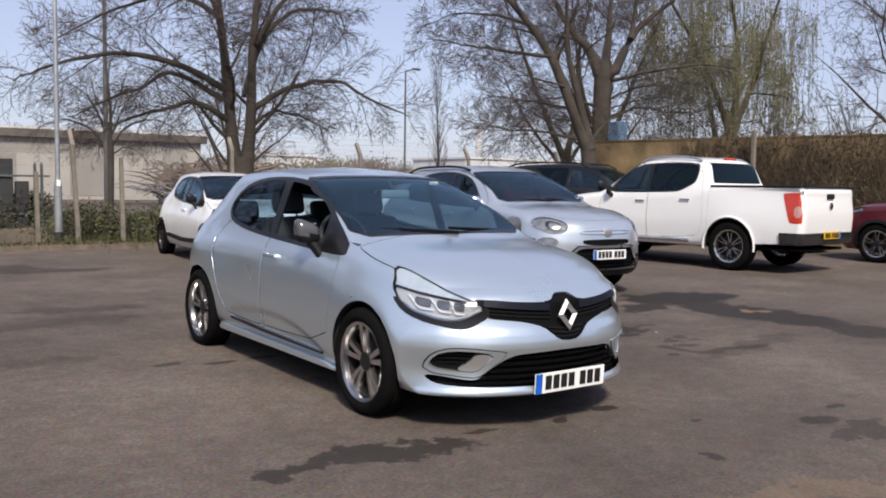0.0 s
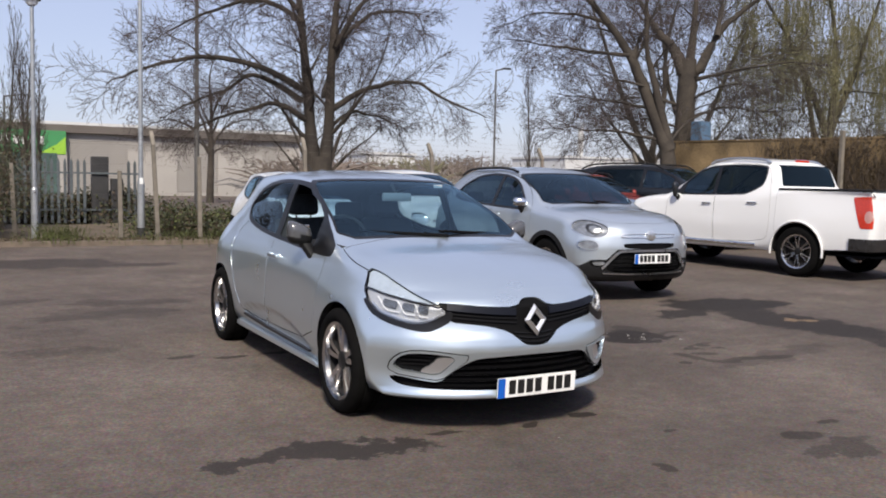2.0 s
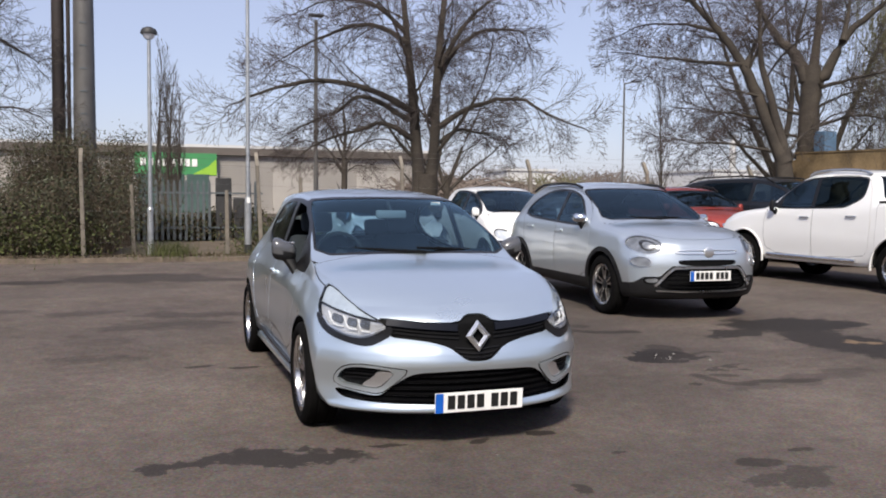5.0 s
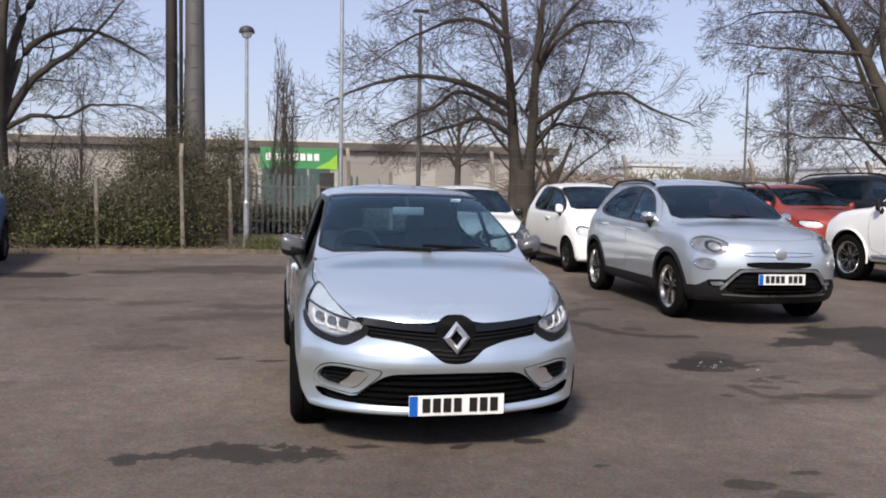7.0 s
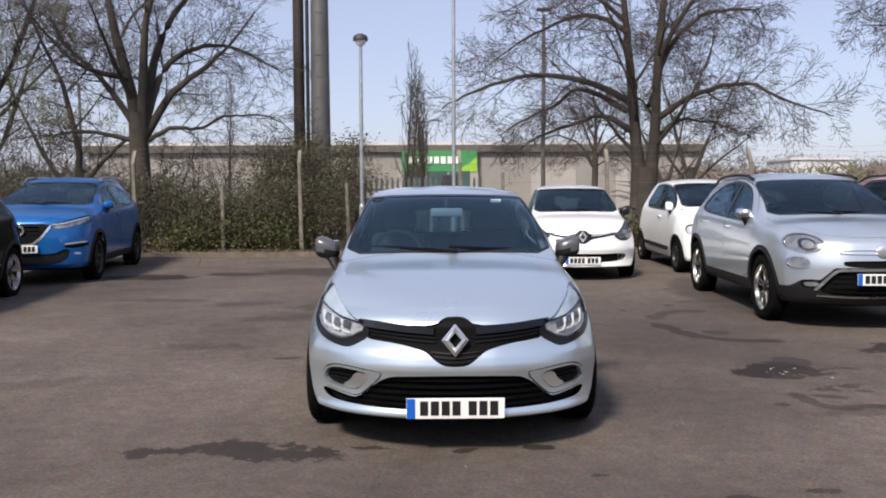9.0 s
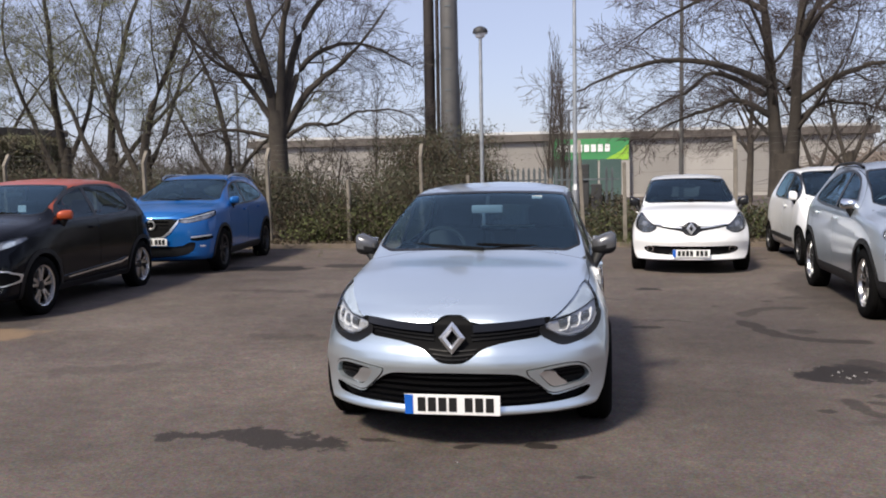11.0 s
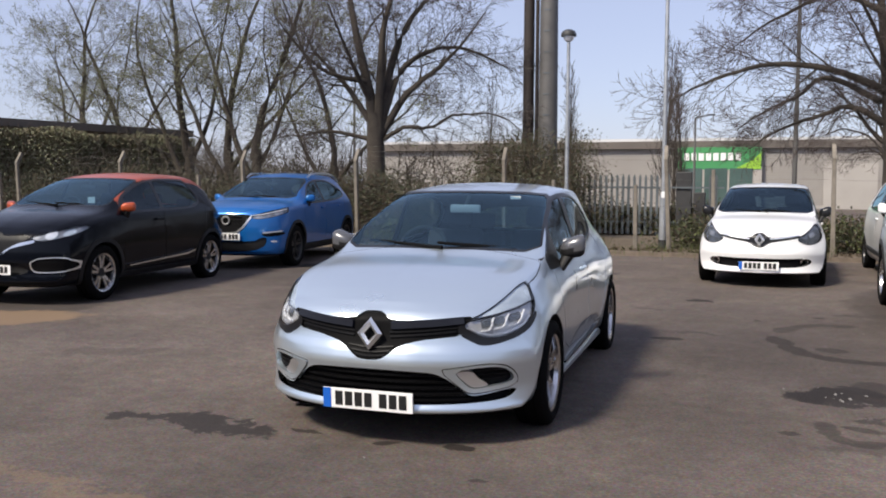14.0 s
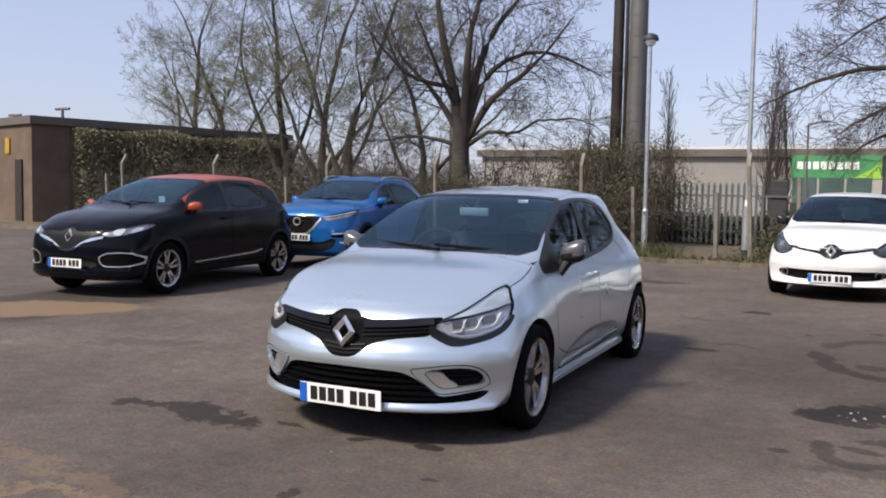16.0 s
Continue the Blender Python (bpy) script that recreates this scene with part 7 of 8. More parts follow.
# the twin-stemmed tree behind the white cars
LIMBY = dict(OPEN, kids=(5, 14, 10, 3), first=(0.3, 0.15, 0.12, 0.25), ratio=(0.42, 0.38, 0.55, 0.6), angle=(50, 46, 42, 40), lift=(0.02, 0.0, -0.02, -0.03, -0.03), wobble=(0.05, 0.12, 0.16, 0.2, 0.2))
tree("tree", "bare twin-stemmed tree with long drooping lower limbs", (4.93, 16.2, 0.05), [((0.03, 0, -0.1), (0.0, 0, 1), 2.0, 0.36)], LIMBY, 3, twig=TWIG_R, axis=(0.97, -0.25),
     trunks=[([(-0.09, 0.9), (-0.12, 1.8), (-0.2, 2.6), (-0.35, 4.3), (-0.55, 6.3), (-0.7, 8.6)], 0.25, 0.1), ([(0.13, 0.9), (0.17, 1.8), (0.25, 2.6), (0.3, 4.3), (0.47, 6.3), (0.7, 8.8)], 0.24, -0.1)],
     boughs=[([(-0.3, 2.8), (-1.05, 3.2), (-1.8, 3.0), (-2.8, 2.65), (-3.3, 2.3)], 0.1, 0.5), ([(-0.3, 3.5), (-1.4, 4.0), (-2.6, 4.2), (-3.6, 4.0), (-4.4, 3.7), (-4.9, 3.4)], 0.11, -0.8),
             ([(-0.4, 3.3), (-1.6, 3.9), (-2.3, 3.5), (-3.3, 3.1), (-3.8, 2.8)], 0.09, 1.2), ([(-0.4, 5.2), (-1.4, 5.7), (-2.3, 5.5), (-3.2, 5.1), (-4.1, 4.6)], 0.09, 0.6), ([(-0.5, 5.5), (-1.2, 6.0), (-2.1, 6.1), (-3.3, 5.6)], 0.08, -1.2)] + [
             ([(0.3, 3.1), (1.3, 3.65), (2.3, 3.85), (3.3, 3.35), (4.2, 3.0)], 0.1, -0.5), ([(0.3, 4.2), (0.85, 5.2), (1.8, 5.7), (2.5, 5.7), (2.8, 5.2)], 0.09, 0.5), ([(0.35, 4.6), (1.1, 5.8), (1.8, 6.3), (3.0, 6.6)], 0.09, -0.8),
             ([(0.2, 2.6), (1.0, 3.1), (1.8, 3.0), (2.6, 2.7)], 0.07, 1.4), ([(0.1, 3.4), (0.4, 4.4), (0.6, 5.4), (0.9, 6.2)], 0.07, 2.2), ([(-0.2, 3.8), (-0.5, 4.8), (-0.9, 5.6), (-1.6, 6.2)], 0.07, -2.0)])
# the many-forked tree behind the blue car
tree("tree", "bare tree forking low into several rising limbs", (-7.45, 16.4, 0.05), [((0, 0, -0.1), (-0.02, 0, 1), 3.4, 0.30)], LIMBY, 8, axis=(0.91, 0.41),
     trunks=[([(-0.07, 2.7), (-0.22, 3.8), (-0.6, 5.5), (-0.75, 6.6), (-0.8, 8.4)], 0.19, 0.1), ([(0.0, 2.7), (0.05, 3.9), (0.12, 5.3), (0.4, 6.5), (0.7, 8.2)], 0.17, -0.4), ([(0.05, 2.8), (0.27, 4.2), (0.7, 5.5), (1.5, 6.6), (2.2, 7.6)], 0.16, 0.3)],
     boughs=[([(0.08, 3.0), (0.6, 4.4), (1.2, 4.9), (2.1, 5.1), (3.1, 4.8), (3.7, 4.5)], 0.12, 0.6), ([(0.08, 2.7), (0.75, 3.8), (1.6, 4.5), (2.1, 5.0), (2.8, 5.9)], 0.14, -0.5), ([(0.15, 2.6), (0.8, 2.95), (1.3, 2.9), (2.0, 3.25), (2.6, 3.3), (3.3, 3.2), (3.8, 2.85)], 0.075, -0.3),
             ([(-0.1, 2.9), (-0.9, 4.1), (-1.6, 4.8), (-2.0, 5.6)], 0.11, 0.5), ([(-0.3, 4.1), (-1.3, 4.3), (-2.1, 5.0), (-2.6, 5.6)], 0.09, -0.8), ([(-0.1, 2.6), (-1.1, 2.8), (-1.9, 2.75), (-2.8, 2.6)], 0.08, 0.4), ([(0.0, 3.5), (0.2, 4.6), (0.3, 5.8)], 0.09, 1.8), ([(-0.2, 3.6), (-0.8, 4.8), (-1.3, 6.0)], 0.09, -1.5)])
# leafing trees over the ivy wall
for i, (x, y, sd, s) in enumerate(((-12.6, 18.6, 21, 1.0), (-17.3, 21.8, 22, 1.1), (-14.6, 20.2, 23, 1.0), (-20.8, 22.5, 24, 0.95), (-10.4, 19.6, 25, 0.8), (-30.5, 31.5, 26, 1.3))):
    tree("tree", "multi-stemmed tree coming into pale spring leaf", (x, y, 0.05), [
        ((0, 0, -0.1), (0.05, 0, 1), 2.6 * s, 0.2 * s), ((0, 0, 1.3 * s), (-0.62, 0.1, 1), 6.6 * s, 0.11 * s), ((0.02, 0, 2.2 * s), (0.08, -0.1, 1), 7.2 * s, 0.14 * s), ((0, 0, 1.7 * s), (0.66, 0.15, 1), 6.2 * s, 0.1 * s)],
        dict(OPEN, kids=(10, 7, 5, 4), ratio=(0.46, 0.5, 0.5, 0.5), first=(0.12, 0.2, 0.15, 0.15), wobble=(0.09, 0.16, 0.22, 0.25, 0.25), angle=(46, 46, 44, 42)), sd, twig=TWIG_P, bud=BUD, bud_n=11000, bud_size=0.024)
# the leaning trees by the yard wall
FINE = dict(LIMBY, kids=(6, 15, 11, 3), lift=(0.0, -0.01, -0.04, -0.07, -0.08))
tree("tree", "bare tree leaning over the parked cars beside the wall", (12.66, 12.06, 0.05), [((0.2, -0.17, -0.1), (-0.08, 0.07, 1), 2.6, 0.26)], FINE, 31, twig=TWIG_R, axis=(0.76, -0.65),
     trunks=[([(0.02, 2.2), (-0.55, 3.6), (-1.0, 4.6), (-1.7, 5.6), (-2.4, 6.4), (-3.2, 7.4)], 0.2, 0.2), ([(0.05, 2.3), (-0.35, 3.8), (-0.6, 4.8), (-0.65, 6.2), (-0.6, 8.0)], 0.13, -0.4)],
     boughs=[([(-0.95, 4.5), (-0.8, 5.0), (-0.5, 5.6), (0.0, 6.2)], 0.1, 0.4), ([(-1.0, 4.6), (-2.4, 4.8), (-3.3, 4.95), (-4.3, 5.15)], 0.065, 0.5), ([(-0.1, 2.5), (-1.3, 2.7), (-2.2, 2.75), (-3.2, 2.95)], 0.05, -0.4), ([(-0.4, 3.3), (-1.2, 3.45), (-2.1, 3.6), (-2.9, 3.75)], 0.05, 0.9), ([(-0.5, 3.8), (-1.4, 4.0), (-2.2, 4.05)], 0.045, -1.0),
             ([(-1.5, 5.4), (-2.4, 5.7), (-3.4, 5.8), (-4.4, 5.5)], 0.06, 0.8), ([(0.0, 2.4), (0.5, 3.0), (1.1, 3.3)], 0.05, 0.9), ([(-2.2, 6.2), (-3.4, 6.5), (-4.6, 6.4)], 0.05, -0.5)])
tree("tree", "large forked tree standing behind the yard wall", (14.9, 13.9, 0.05), [((0, 0, -0.1), (0, 0, 1), 5.0, 0.34)], FINE, 32, axis=(0.74, -0.67),
     trunks=[([(-0.05, 4.5), (-0.35, 5.2), (-0.8, 5.7), (-1.35, 6.6), (-1.8, 8.0)], 0.21, 0.2), ([(0.05, 4.5), (0.15, 5.4), (0.2, 6.6), (0.3, 8.2)], 0.17, -0.3), ([(0.1, 4.0), (0.45, 4.8), (0.9, 5.7), (1.7, 6.4), (2.6, 7.2)], 0.2, 0.2)],
     boughs=[([(0.78, 5.5), (0.88, 6.2), (0.95, 6.8), (1.1, 7.8)], 0.1, 0.2), ([(0.2, 4.3), (1.0, 4.5), (1.7, 4.6), (2.7, 4.7), (3.6, 4.6)], 0.07, -0.4), ([(-0.15, 3.6), (-1.0, 3.9), (-2.0, 3.8), (-3.0, 3.6)], 0.06, 0.8), ([(-0.1, 3.0), (-1.0, 3.2), (-2.0, 3.3)], 0.05, -0.6), ([(0.2, 3.3), (1.2, 3.6), (2.2, 3.5), (3.2, 3.6)], 0.06, 0.9), ([(0.2, 3.8), (1.1, 4.1), (2.1, 4.0)], 0.05, -1.2)])


def willow(at, seed):
    """A weeping willow: a forked trunk, arching limbs and long hanging shoots in leaf."""
    rng = np.random.default_rng(seed)
    spec = dict(OPEN, levels=2, kids=(9, 8, 0, 0), lift=(0.02, -0.03, -0.1, 0, 0), angle=(46, 55, 40, 25), ratio=(0.32, 0.5, 0.5, 0.5))
    out = [[] for _ in range(5)]
    for st, d, ln, r in [((0, 0, -0.1), (0, 0, 1), 3.5, 0.22), ((0, 0, 3.0), (-0.28, 0.1, 1), 6.8, 0.13), ((0, 0, 3.0), (0.22, -0.15, 1), 6.2, 0.13), ((0, 0, 3.0), (0.0, -0.2, 1), 7.2, 0.13)]:
        grow(rng, st, d, ln, r, 0, spec, out)
    root = empty("willow_tree", pose(*at), "weeping willow with fine hanging yellow-green shoots", "tree", "trees round the yard")
    raw("trunk", *tubes(out[0]), BARK, root, smooth=True)
    raw("branchwork", *tubes(out[1] + out[2]), BARK, root, smooth=True)
    hold = np.array([p_ for P, _, _ in out[1] for p_ in P[3:]] + [p_ for P, _, _ in out[2] for p_ in P[1:]])
    strands, along = [], []
    for _ in range(1900):
        p_ = hold[rng.integers(len(hold))] + rng.normal(scale=0.12, size=3)
        L = rng.uniform(0.8, 3.6)
        L = min(L, p_[2] - 2.2)
        if L < 0.4:
            continue
        d = rng.normal(scale=0.16, size=2)
        Q = [p_ + np.array((d[0] * math.sin(t * 2) * L * 0.5 + rng.normal(scale=0.02), d[1] * math.sin(t * 2) * L * 0.5, 0.15 * t * (1 - t) * 4 * 0.5 - L * t * t ** 0.3)) for t in np.linspace(0, 1, 6)]
        strands.append((Q, (0.008, 0.007, 0.006, 0.005, 0.004, 0.003), 3))
        along += Q[1:]
    raw("crown", *tubes(strands), WILLOW, root)
    along = np.array(along)
    pick = along[rng.integers(0, len(along), 17000)] + rng.normal(scale=(0.07, 0.07, 0.25), size=(17000, 3))
    raw("foliage", *leaves(pick, 0.028, rng, 1.6), WILLOW, root)


willow((21.8, 14.6, 0.05), 41)
tree("tree", "bare tree beyond the yard wall", (23.5, 9.5, 0.05), [((0, 0, -0.1), (0, 0, 1), 3.5, 0.28), ((0, 0, 3.0), (-0.5, 0, 1), 6.5, 0.16), ((0, 0, 3.0), (0.4, 0.1, 1), 6.5, 0.16), ((0, 0, 2.6), (-0.9, 0.2, 0.6), 4.5, 0.07)], dict(OPEN, kids=(10, 8, 6, 4)), 42, twig=TWIG_R)
tree("tree", "bare tree beyond the yard wall", (27.0, 19.0, 0.05), [((0, 0, -0.1), (0, 0, 1), 3.0, 0.22), ((0, 0, 2.6), (-0.4, 0, 1), 6.0, 0.14), ((0, 0, 2.8), (0.4, 0.1, 1), 6.0, 0.14)], dict(OPEN, kids=(10, 8, 6, 4)), 43)
for x, y, sd in ((16.3, 16.8, 44), (18.9, 17.6, 45)):
    tree("tree", "bare twiggy tree standing behind the wall trees", (x, y, 0.05), [((0, 0, -0.1), (0, 0, 1), 2.6, 0.2), ((0, 0, 2.0), (-0.4, 0.1, 1), 6.5, 0.12), ((0, 0, 2.3), (0.35, 0, 1), 6.5, 0.12), ((0, 0, 1.8), (-0.9, 0, 0.7), 4.5, 0.08), ((0, 0, 2.0), (0.9, 0.2, 0.6), 4.5, 0.08)], dict(OPEN, kids=(10, 8, 6, 4)), sd)
# smaller trees on the verge of the shop
for x, y, sd, s in ((9.2, 27.0, 52, 0.95), (7.2, 23.0, 54, 0.75)):
    tree("tree", "small bare tree on the shop verge", (x, y, 0.05), [((0, 0, -0.1), (0, 0, 1), 2.4 * s, 0.16 * s), ((0, 0, 1.6 * s), (-0.35, 0.1, 1), 5.0 * s, 0.1 * s), ((0, 0, 1.8 * s), (0.35, 0, 1), 5.0 * s, 0.1 * s), ((0, 0, 1.5 * s), (-0.8, 0, 0.8), 3.6 * s, 0.08 * s), ((0, 0, 1.6 * s), (0.8, 0.2, 0.7), 3.6 * s, 0.08 * s)],
         dict(OPEN, kids=(11, 9, 6, 4)), sd, twig=TWIG_R)
k = 1.75
tree("tree", "bare tree with a round drooping crown in front of the shop", (8.0, 40.7, 0.05), [((0, 0, -0.1), (0.01, 0, 1), 3.4, 0.2)], dict(LIMBY, kids=(7, 13, 8, 3)), 55, twig=TWIG_R,
     trunks=[([(0.0, 2.8), (0.1, 4.6), (0.0, 6.2), (0.2, 7.4)], 0.13, 0.1)],
     boughs=[([(x_ * k, z_ * k) for x_, z_ in line], rad, dep) for line, rad, dep in (
         ([(0.0, 1.5), (-0.5, 2.2), (-1.1, 2.4), (-1.7, 2.2), (-2.1, 1.8)], 0.08, 0.7), ([(0.0, 1.6), (0.5, 2.3), (1.1, 2.5), (1.7, 2.3), (2.0, 1.8)], 0.08, -0.7), ([(0.0, 1.9), (-0.5, 2.9), (-1.0, 3.3), (-1.5, 3.4)], 0.08, -0.8), ([(0.02, 1.9), (0.5, 2.9), (0.9, 3.4), (1.4, 3.5)], 0.08, 0.8),
         ([(0.0, 1.4), (-0.4, 1.8), (-0.9, 1.7), (-1.3, 1.3)], 0.06, -1.2), ([(0.0, 1.4), (0.5, 1.7), (0.9, 1.6), (1.3, 1.2)], 0.06, 1.2), ([(0.0, 2.3), (0.2, 3.1), (0.4, 3.9)], 0.07, -1.0), ([(0.0, 2.3), (-0.3, 3.2), (-0.4, 3.9)], 0.07, 1.1))])
# narrow poplars
SPIRE = dict(OPEN, kids=(48, 4, 3, 0), angle=(22, 18, 18, 18), ratio=(0.24, 0.45, 0.5, 0.5), whole=True, first=(0.14, 0.2, 0.2, 0.2), wobble=(0.02, 0.06, 0.08, 0.1, 0.1), lift=(0.02, 0.12, 0.1, 0.05, 0), levels=3)
for x, y, h, sd in ((-1.45, 33.0, 6.9, 61), (-0.8, 33.4, 6.0, 65), (-4.6, 29.0, 5.6, 62), (-1.2, 28.6, 5.6, 63), (24.0, 35.2, 8.0, 64), (-0.75, 28.2, 4.6, 66), (-9.5, 34.0, 5.6, 67)):
    tree("poplar_tree", "narrow bare poplar with upright twigs", (x, y, 0.05), [((0, 0, -0.1), (0, 0, 1), h, 0.09)], SPIRE, sd, twig=TWIG)

# ---- far kerb, verge and fence ----
KY = 12.35
FENCE = 12.75
z0 = rise(KY)
kerb = tagged(raw("kerb", *[[(x, y, z) for x in (-26, 30) for y, z in ((KY, z0 - 0.02), (KY + 0.02, z0 + 0.085), (KY + 0.15, z0 + 0.095), (KY + 0.15, z0 - 0.02))], [(0, 1, 5, 4), (1, 2, 6, 5), (2, 3, 7, 6)]], KERB), "low worn kerb along the verge with soil on it", "kerb", kind="structure")
verge_pts = [(x, y) for y in (KY + 0.14, KY + 0.5, KY + 1.2, KY + 2.5, KY + 4, KY + 6, KY + 9) for x in np.linspace(-30, 30, 81)]
rng = np.random.default_rng(5)
V = [(x, y, z0 + (0.05 if y < KY + 0.2 else 0.09) + float(rng.uniform(-0.03, 0.04)) * (y > KY + 0.2) - (0.2 if y > KY + 8 else 0)) for x, y in verge_pts]
F = [(j * 81 + i, j * 81 + i + 1, j * 81 + i + 82, j * 81 + i + 81) for j in range(6) for i in range(80)]
tagged(raw("verge", V, F, SOIL, smooth=True), "bare brown soil verge with leaf litter", "verge", kind="structure")

POST_X = [-16.0, -12.8, -9.3, -6.38, -2.95, 0.42, 3.4, 6.42, 9.4, 12.3]


def fence_post(x, y, h=1.92, crank=True, thick=0.085):
    ob = empty("fence_post", pose(x, y, z0, 0, -1.6 - 1.2 * math.sin(x * 3)), "weathered concrete fence post with cranked top", "fence post", "concrete fence posts")
    bm = prism([(-thick / 2, 0), (thick / 2, 0), (thick * 0.4, h), (-thick * 0.4, h)], -thick / 2, thick / 2, "y")
    bmesh.ops.bevel(bm, geom=bm.edges[:], offset=0.01, segments=1, affect="EDGES")
    part("post", bm, CONCRETE, ob)
    if crank:
        bm = prism([(-0.05, h - 0.02), (0.05, h - 0.02), (0.19, h + 0.22), (0.14, h + 0.26)], -thick * 0.4, thick * 0.4)
        part("cranked_top", bm, CONCRETE, ob)
    return ob


for x in POST_X:
    fence_post(x, FENCE + (0.05 if x < -3 else 0))
for x, h_ in ((-16.7, 1.65), (-10.57, 1.6), (-4.6, 1.45), (1.25, 1.7), (-0.25, 1.4)):
    fence_post(x, FENCE + 0.12, h_, False, 0.085)
fence_post(-2.05, FENCE + 0.8, 1.5, False, 0.085)
wires = []
for k, (dy, dz) in enumerate(((0.0, 0.35), (0.0, 0.95), (0.0, 1.5), (0.0, 1.88), (0.1, 2.02), (0.2, 2.13), (0.28, 2.24))):
    P = [(x, FENCE + dy + 0.03, z0 + dz + 0.02 * math.sin(x * 2.1 + k)) for x in np.linspace(-17.3, 12.3, 60)]
    wires.append((P, [0.0018] * 60, 3))
V, F = tubes(wires)
tagged(raw("fence_wire", V, F, MAST_GREY), "slack barbed wires strung along the fence posts", "fence wire", kind="stuff")
# chain-link mesh
links = []
for s in (-1, 1):
    for x in np.arange(-17.3, -2.4, 0.11):
        links.append(([(x, FENCE + 0.06, z0 + 0.05), (x + s * 1.8, FENCE + 0.06, z0 + 1.85)], [0.0009, 0.0009], 3))
V, F = tubes(links)
tagged(raw("chain_link_mesh", V, F, DARK_STEEL), "rusty chain-link wire mesh between the concrete posts", "fence mesh", kind="stuff")


def thicket(name, label, x0, x1, y0, y1, top, n_stem, n_leaf, seed, mats, leaf=0.03, low=0.0):
    """Brambles: arching stems with dry and green leaves."""
    r = np.random.default_rng(seed)
    stems = []
    pts = []
    for _ in range(n_stem):
        x, y = r.uniform(x0, x1), r.uniform(y0, y1)
        hgt = top(x) * r.uniform(0.45, 1.1)
        d = r.normal(scale=0.5, size=2)
        P = [np.array((x + d[0] * t * t, y + d[1] * 0.6 * t * t, z0 + low + hgt * math.sin(t * 1.9) / 1.0 if t < 0.85 else z0 + low + hgt * (1.0 - (t - 0.85) * 1.5))) + r.normal(scale=0.03, size=3) for t in np.linspace(0, 1.1, 7)]
        stems.append((P, np.linspace(0.010, 0.003, 7), 3))
        pts += P[2:]
    ob = empty(name, pose(0, 0, 0), label, "brambles", "overgrowth along the fence")
    V, F = tubes(stems)
    raw("stem_tangle", V, F, BRAMBLE, ob)
    pts = np.array(pts)
    for nm, mat, share in mats:
        n = int(n_leaf * share)
        c = pts[r.integers(0, len(pts), n)] + r.normal(scale=(0.16, 0.16, 0.12), size=(n, 3))
        c[:, 2] = np.maximum(c[:, 2], z0 + low + 0.03)
        V, F = leaves(c, leaf, r)
        raw(nm, V, F, mat, ob)
    return ob


MIX = (("dry_foliage", DRYLEAF, 0.45), ("green_foliage", IVY, 0.55))
thicket("bramble_thicket", "tangled brambles with brown and green leaves behind the fence", -9.5, -2.4, 13.0, 14.6, lambda x: 1.42 + 0.2 * math.sin(x * 1.7), 520, 66000, 71, MIX, 0.023)
thicket("bramble_thicket", "tangled brambles with brown and green leaves behind the fence", -17.5, -9.5, 13.0, 15.0, lambda x: 1.6 + 0.25 * math.sin(x * 1.3), 520, 60000, 72, MIX, 0.023)
thicket("ivy_clump", "low mound of green ivy at the foot of the fence", -5.6, -3.1, 12.9, 13.5, lambda x: 0.75 + 0.15 * math.sin(x * 2.6), 160, 14000, 76, (("dry_foliage", DRYLEAF, 0.2), ("green_foliage", GRASS, 0.8)), 0.03)
thicket("bramble_thicket", "dense dark brambles climbing round the masts", -4.6, -2.2, 15.5, 18.0, lambda x: 2.55, 300, 32000, 73, MIX, 0.024)
thicket("shrub", "low dark green shrubs behind the fence", 0.8, 8.0, 13.3, 16.6, lambda x: 0.52 + 0.1 * math.sin(x * 2), 420, 42000, 74, (("dry_foliage", DRYLEAF, 0.3), ("green_foliage", IVY, 0.5), ("bright_foliage", GRASS, 0.2)), 0.034)
thicket("shrub", "dark scrub growing through the foot of the palisade", -3.4, 1.2, 19.75, 21.2, lambda x: 0.72 + 0.12 * math.sin(x * 2.3), 300, 26000, 77, MIX, 0.034)
thicket("shrub", "low brown scrub behind the parked cars", 8.0, 13.0, 13.0, 15.5, lambda x: 0.6, 220, 12000, 75, MIX)


def tuft(x, y, n, h, seed, spread=0.3):
    r = np.random.default_rng(seed)
    paths = []
    for _ in range(n):
        a = r.uniform(0, 6.28)
        o = r.normal(scale=spread / 2, size=2)
        L = h * r.uniform(0.5, 1.1)
        P = [(x + o[0] + math.cos(a) * L * 0.4 * t * t, y + o[1] + math.sin(a) * L * 0.4 * t * t, z0 + 0.05 + L * t) for t in (0, 0.4, 0.75, 1.0)]
        paths.append((P, [0.006, 0.005, 0.004, 0.001], 3))
    return paths


paths = []
for x, y, n, h, sp in ((-1.35, 12.8, 260, 0.34, 0.55), (0.2, 12.9, 60, 0.2, 0.5), (2.0, 12.9, 220, 0.26, 1.6), (-0.4, 12.75, 60, 0.14, 0.8), (-5.5, 12.7, 120, 0.14, 3.0), (1.2, 12.8, 140, 0.2, 0.9)):
    paths += tuft(x, y, n, h, int(x * 10) % 97, sp)
V, F = tubes(paths)
tagged(raw("grass", V, F, GRASS), "tufts of bright rough grass along the kerb", "grass", kind="stuff")
r = np.random.default_rng(9)
c = np.stack((r.uniform(-15, 8, 2600), KY + np.abs(r.normal(scale=0.35, size=2600)) + 0.03, np.full(2600, z0 + 0.1) + r.uniform(-0.02, 0.03, 2600)), 1)
V, F = leaves(c, 0.035, r)
tagged(raw("leaf_litter", V, F, DRYLEAF), "dry brown leaf litter along the kerb", "leaf litter", kind="stuff")

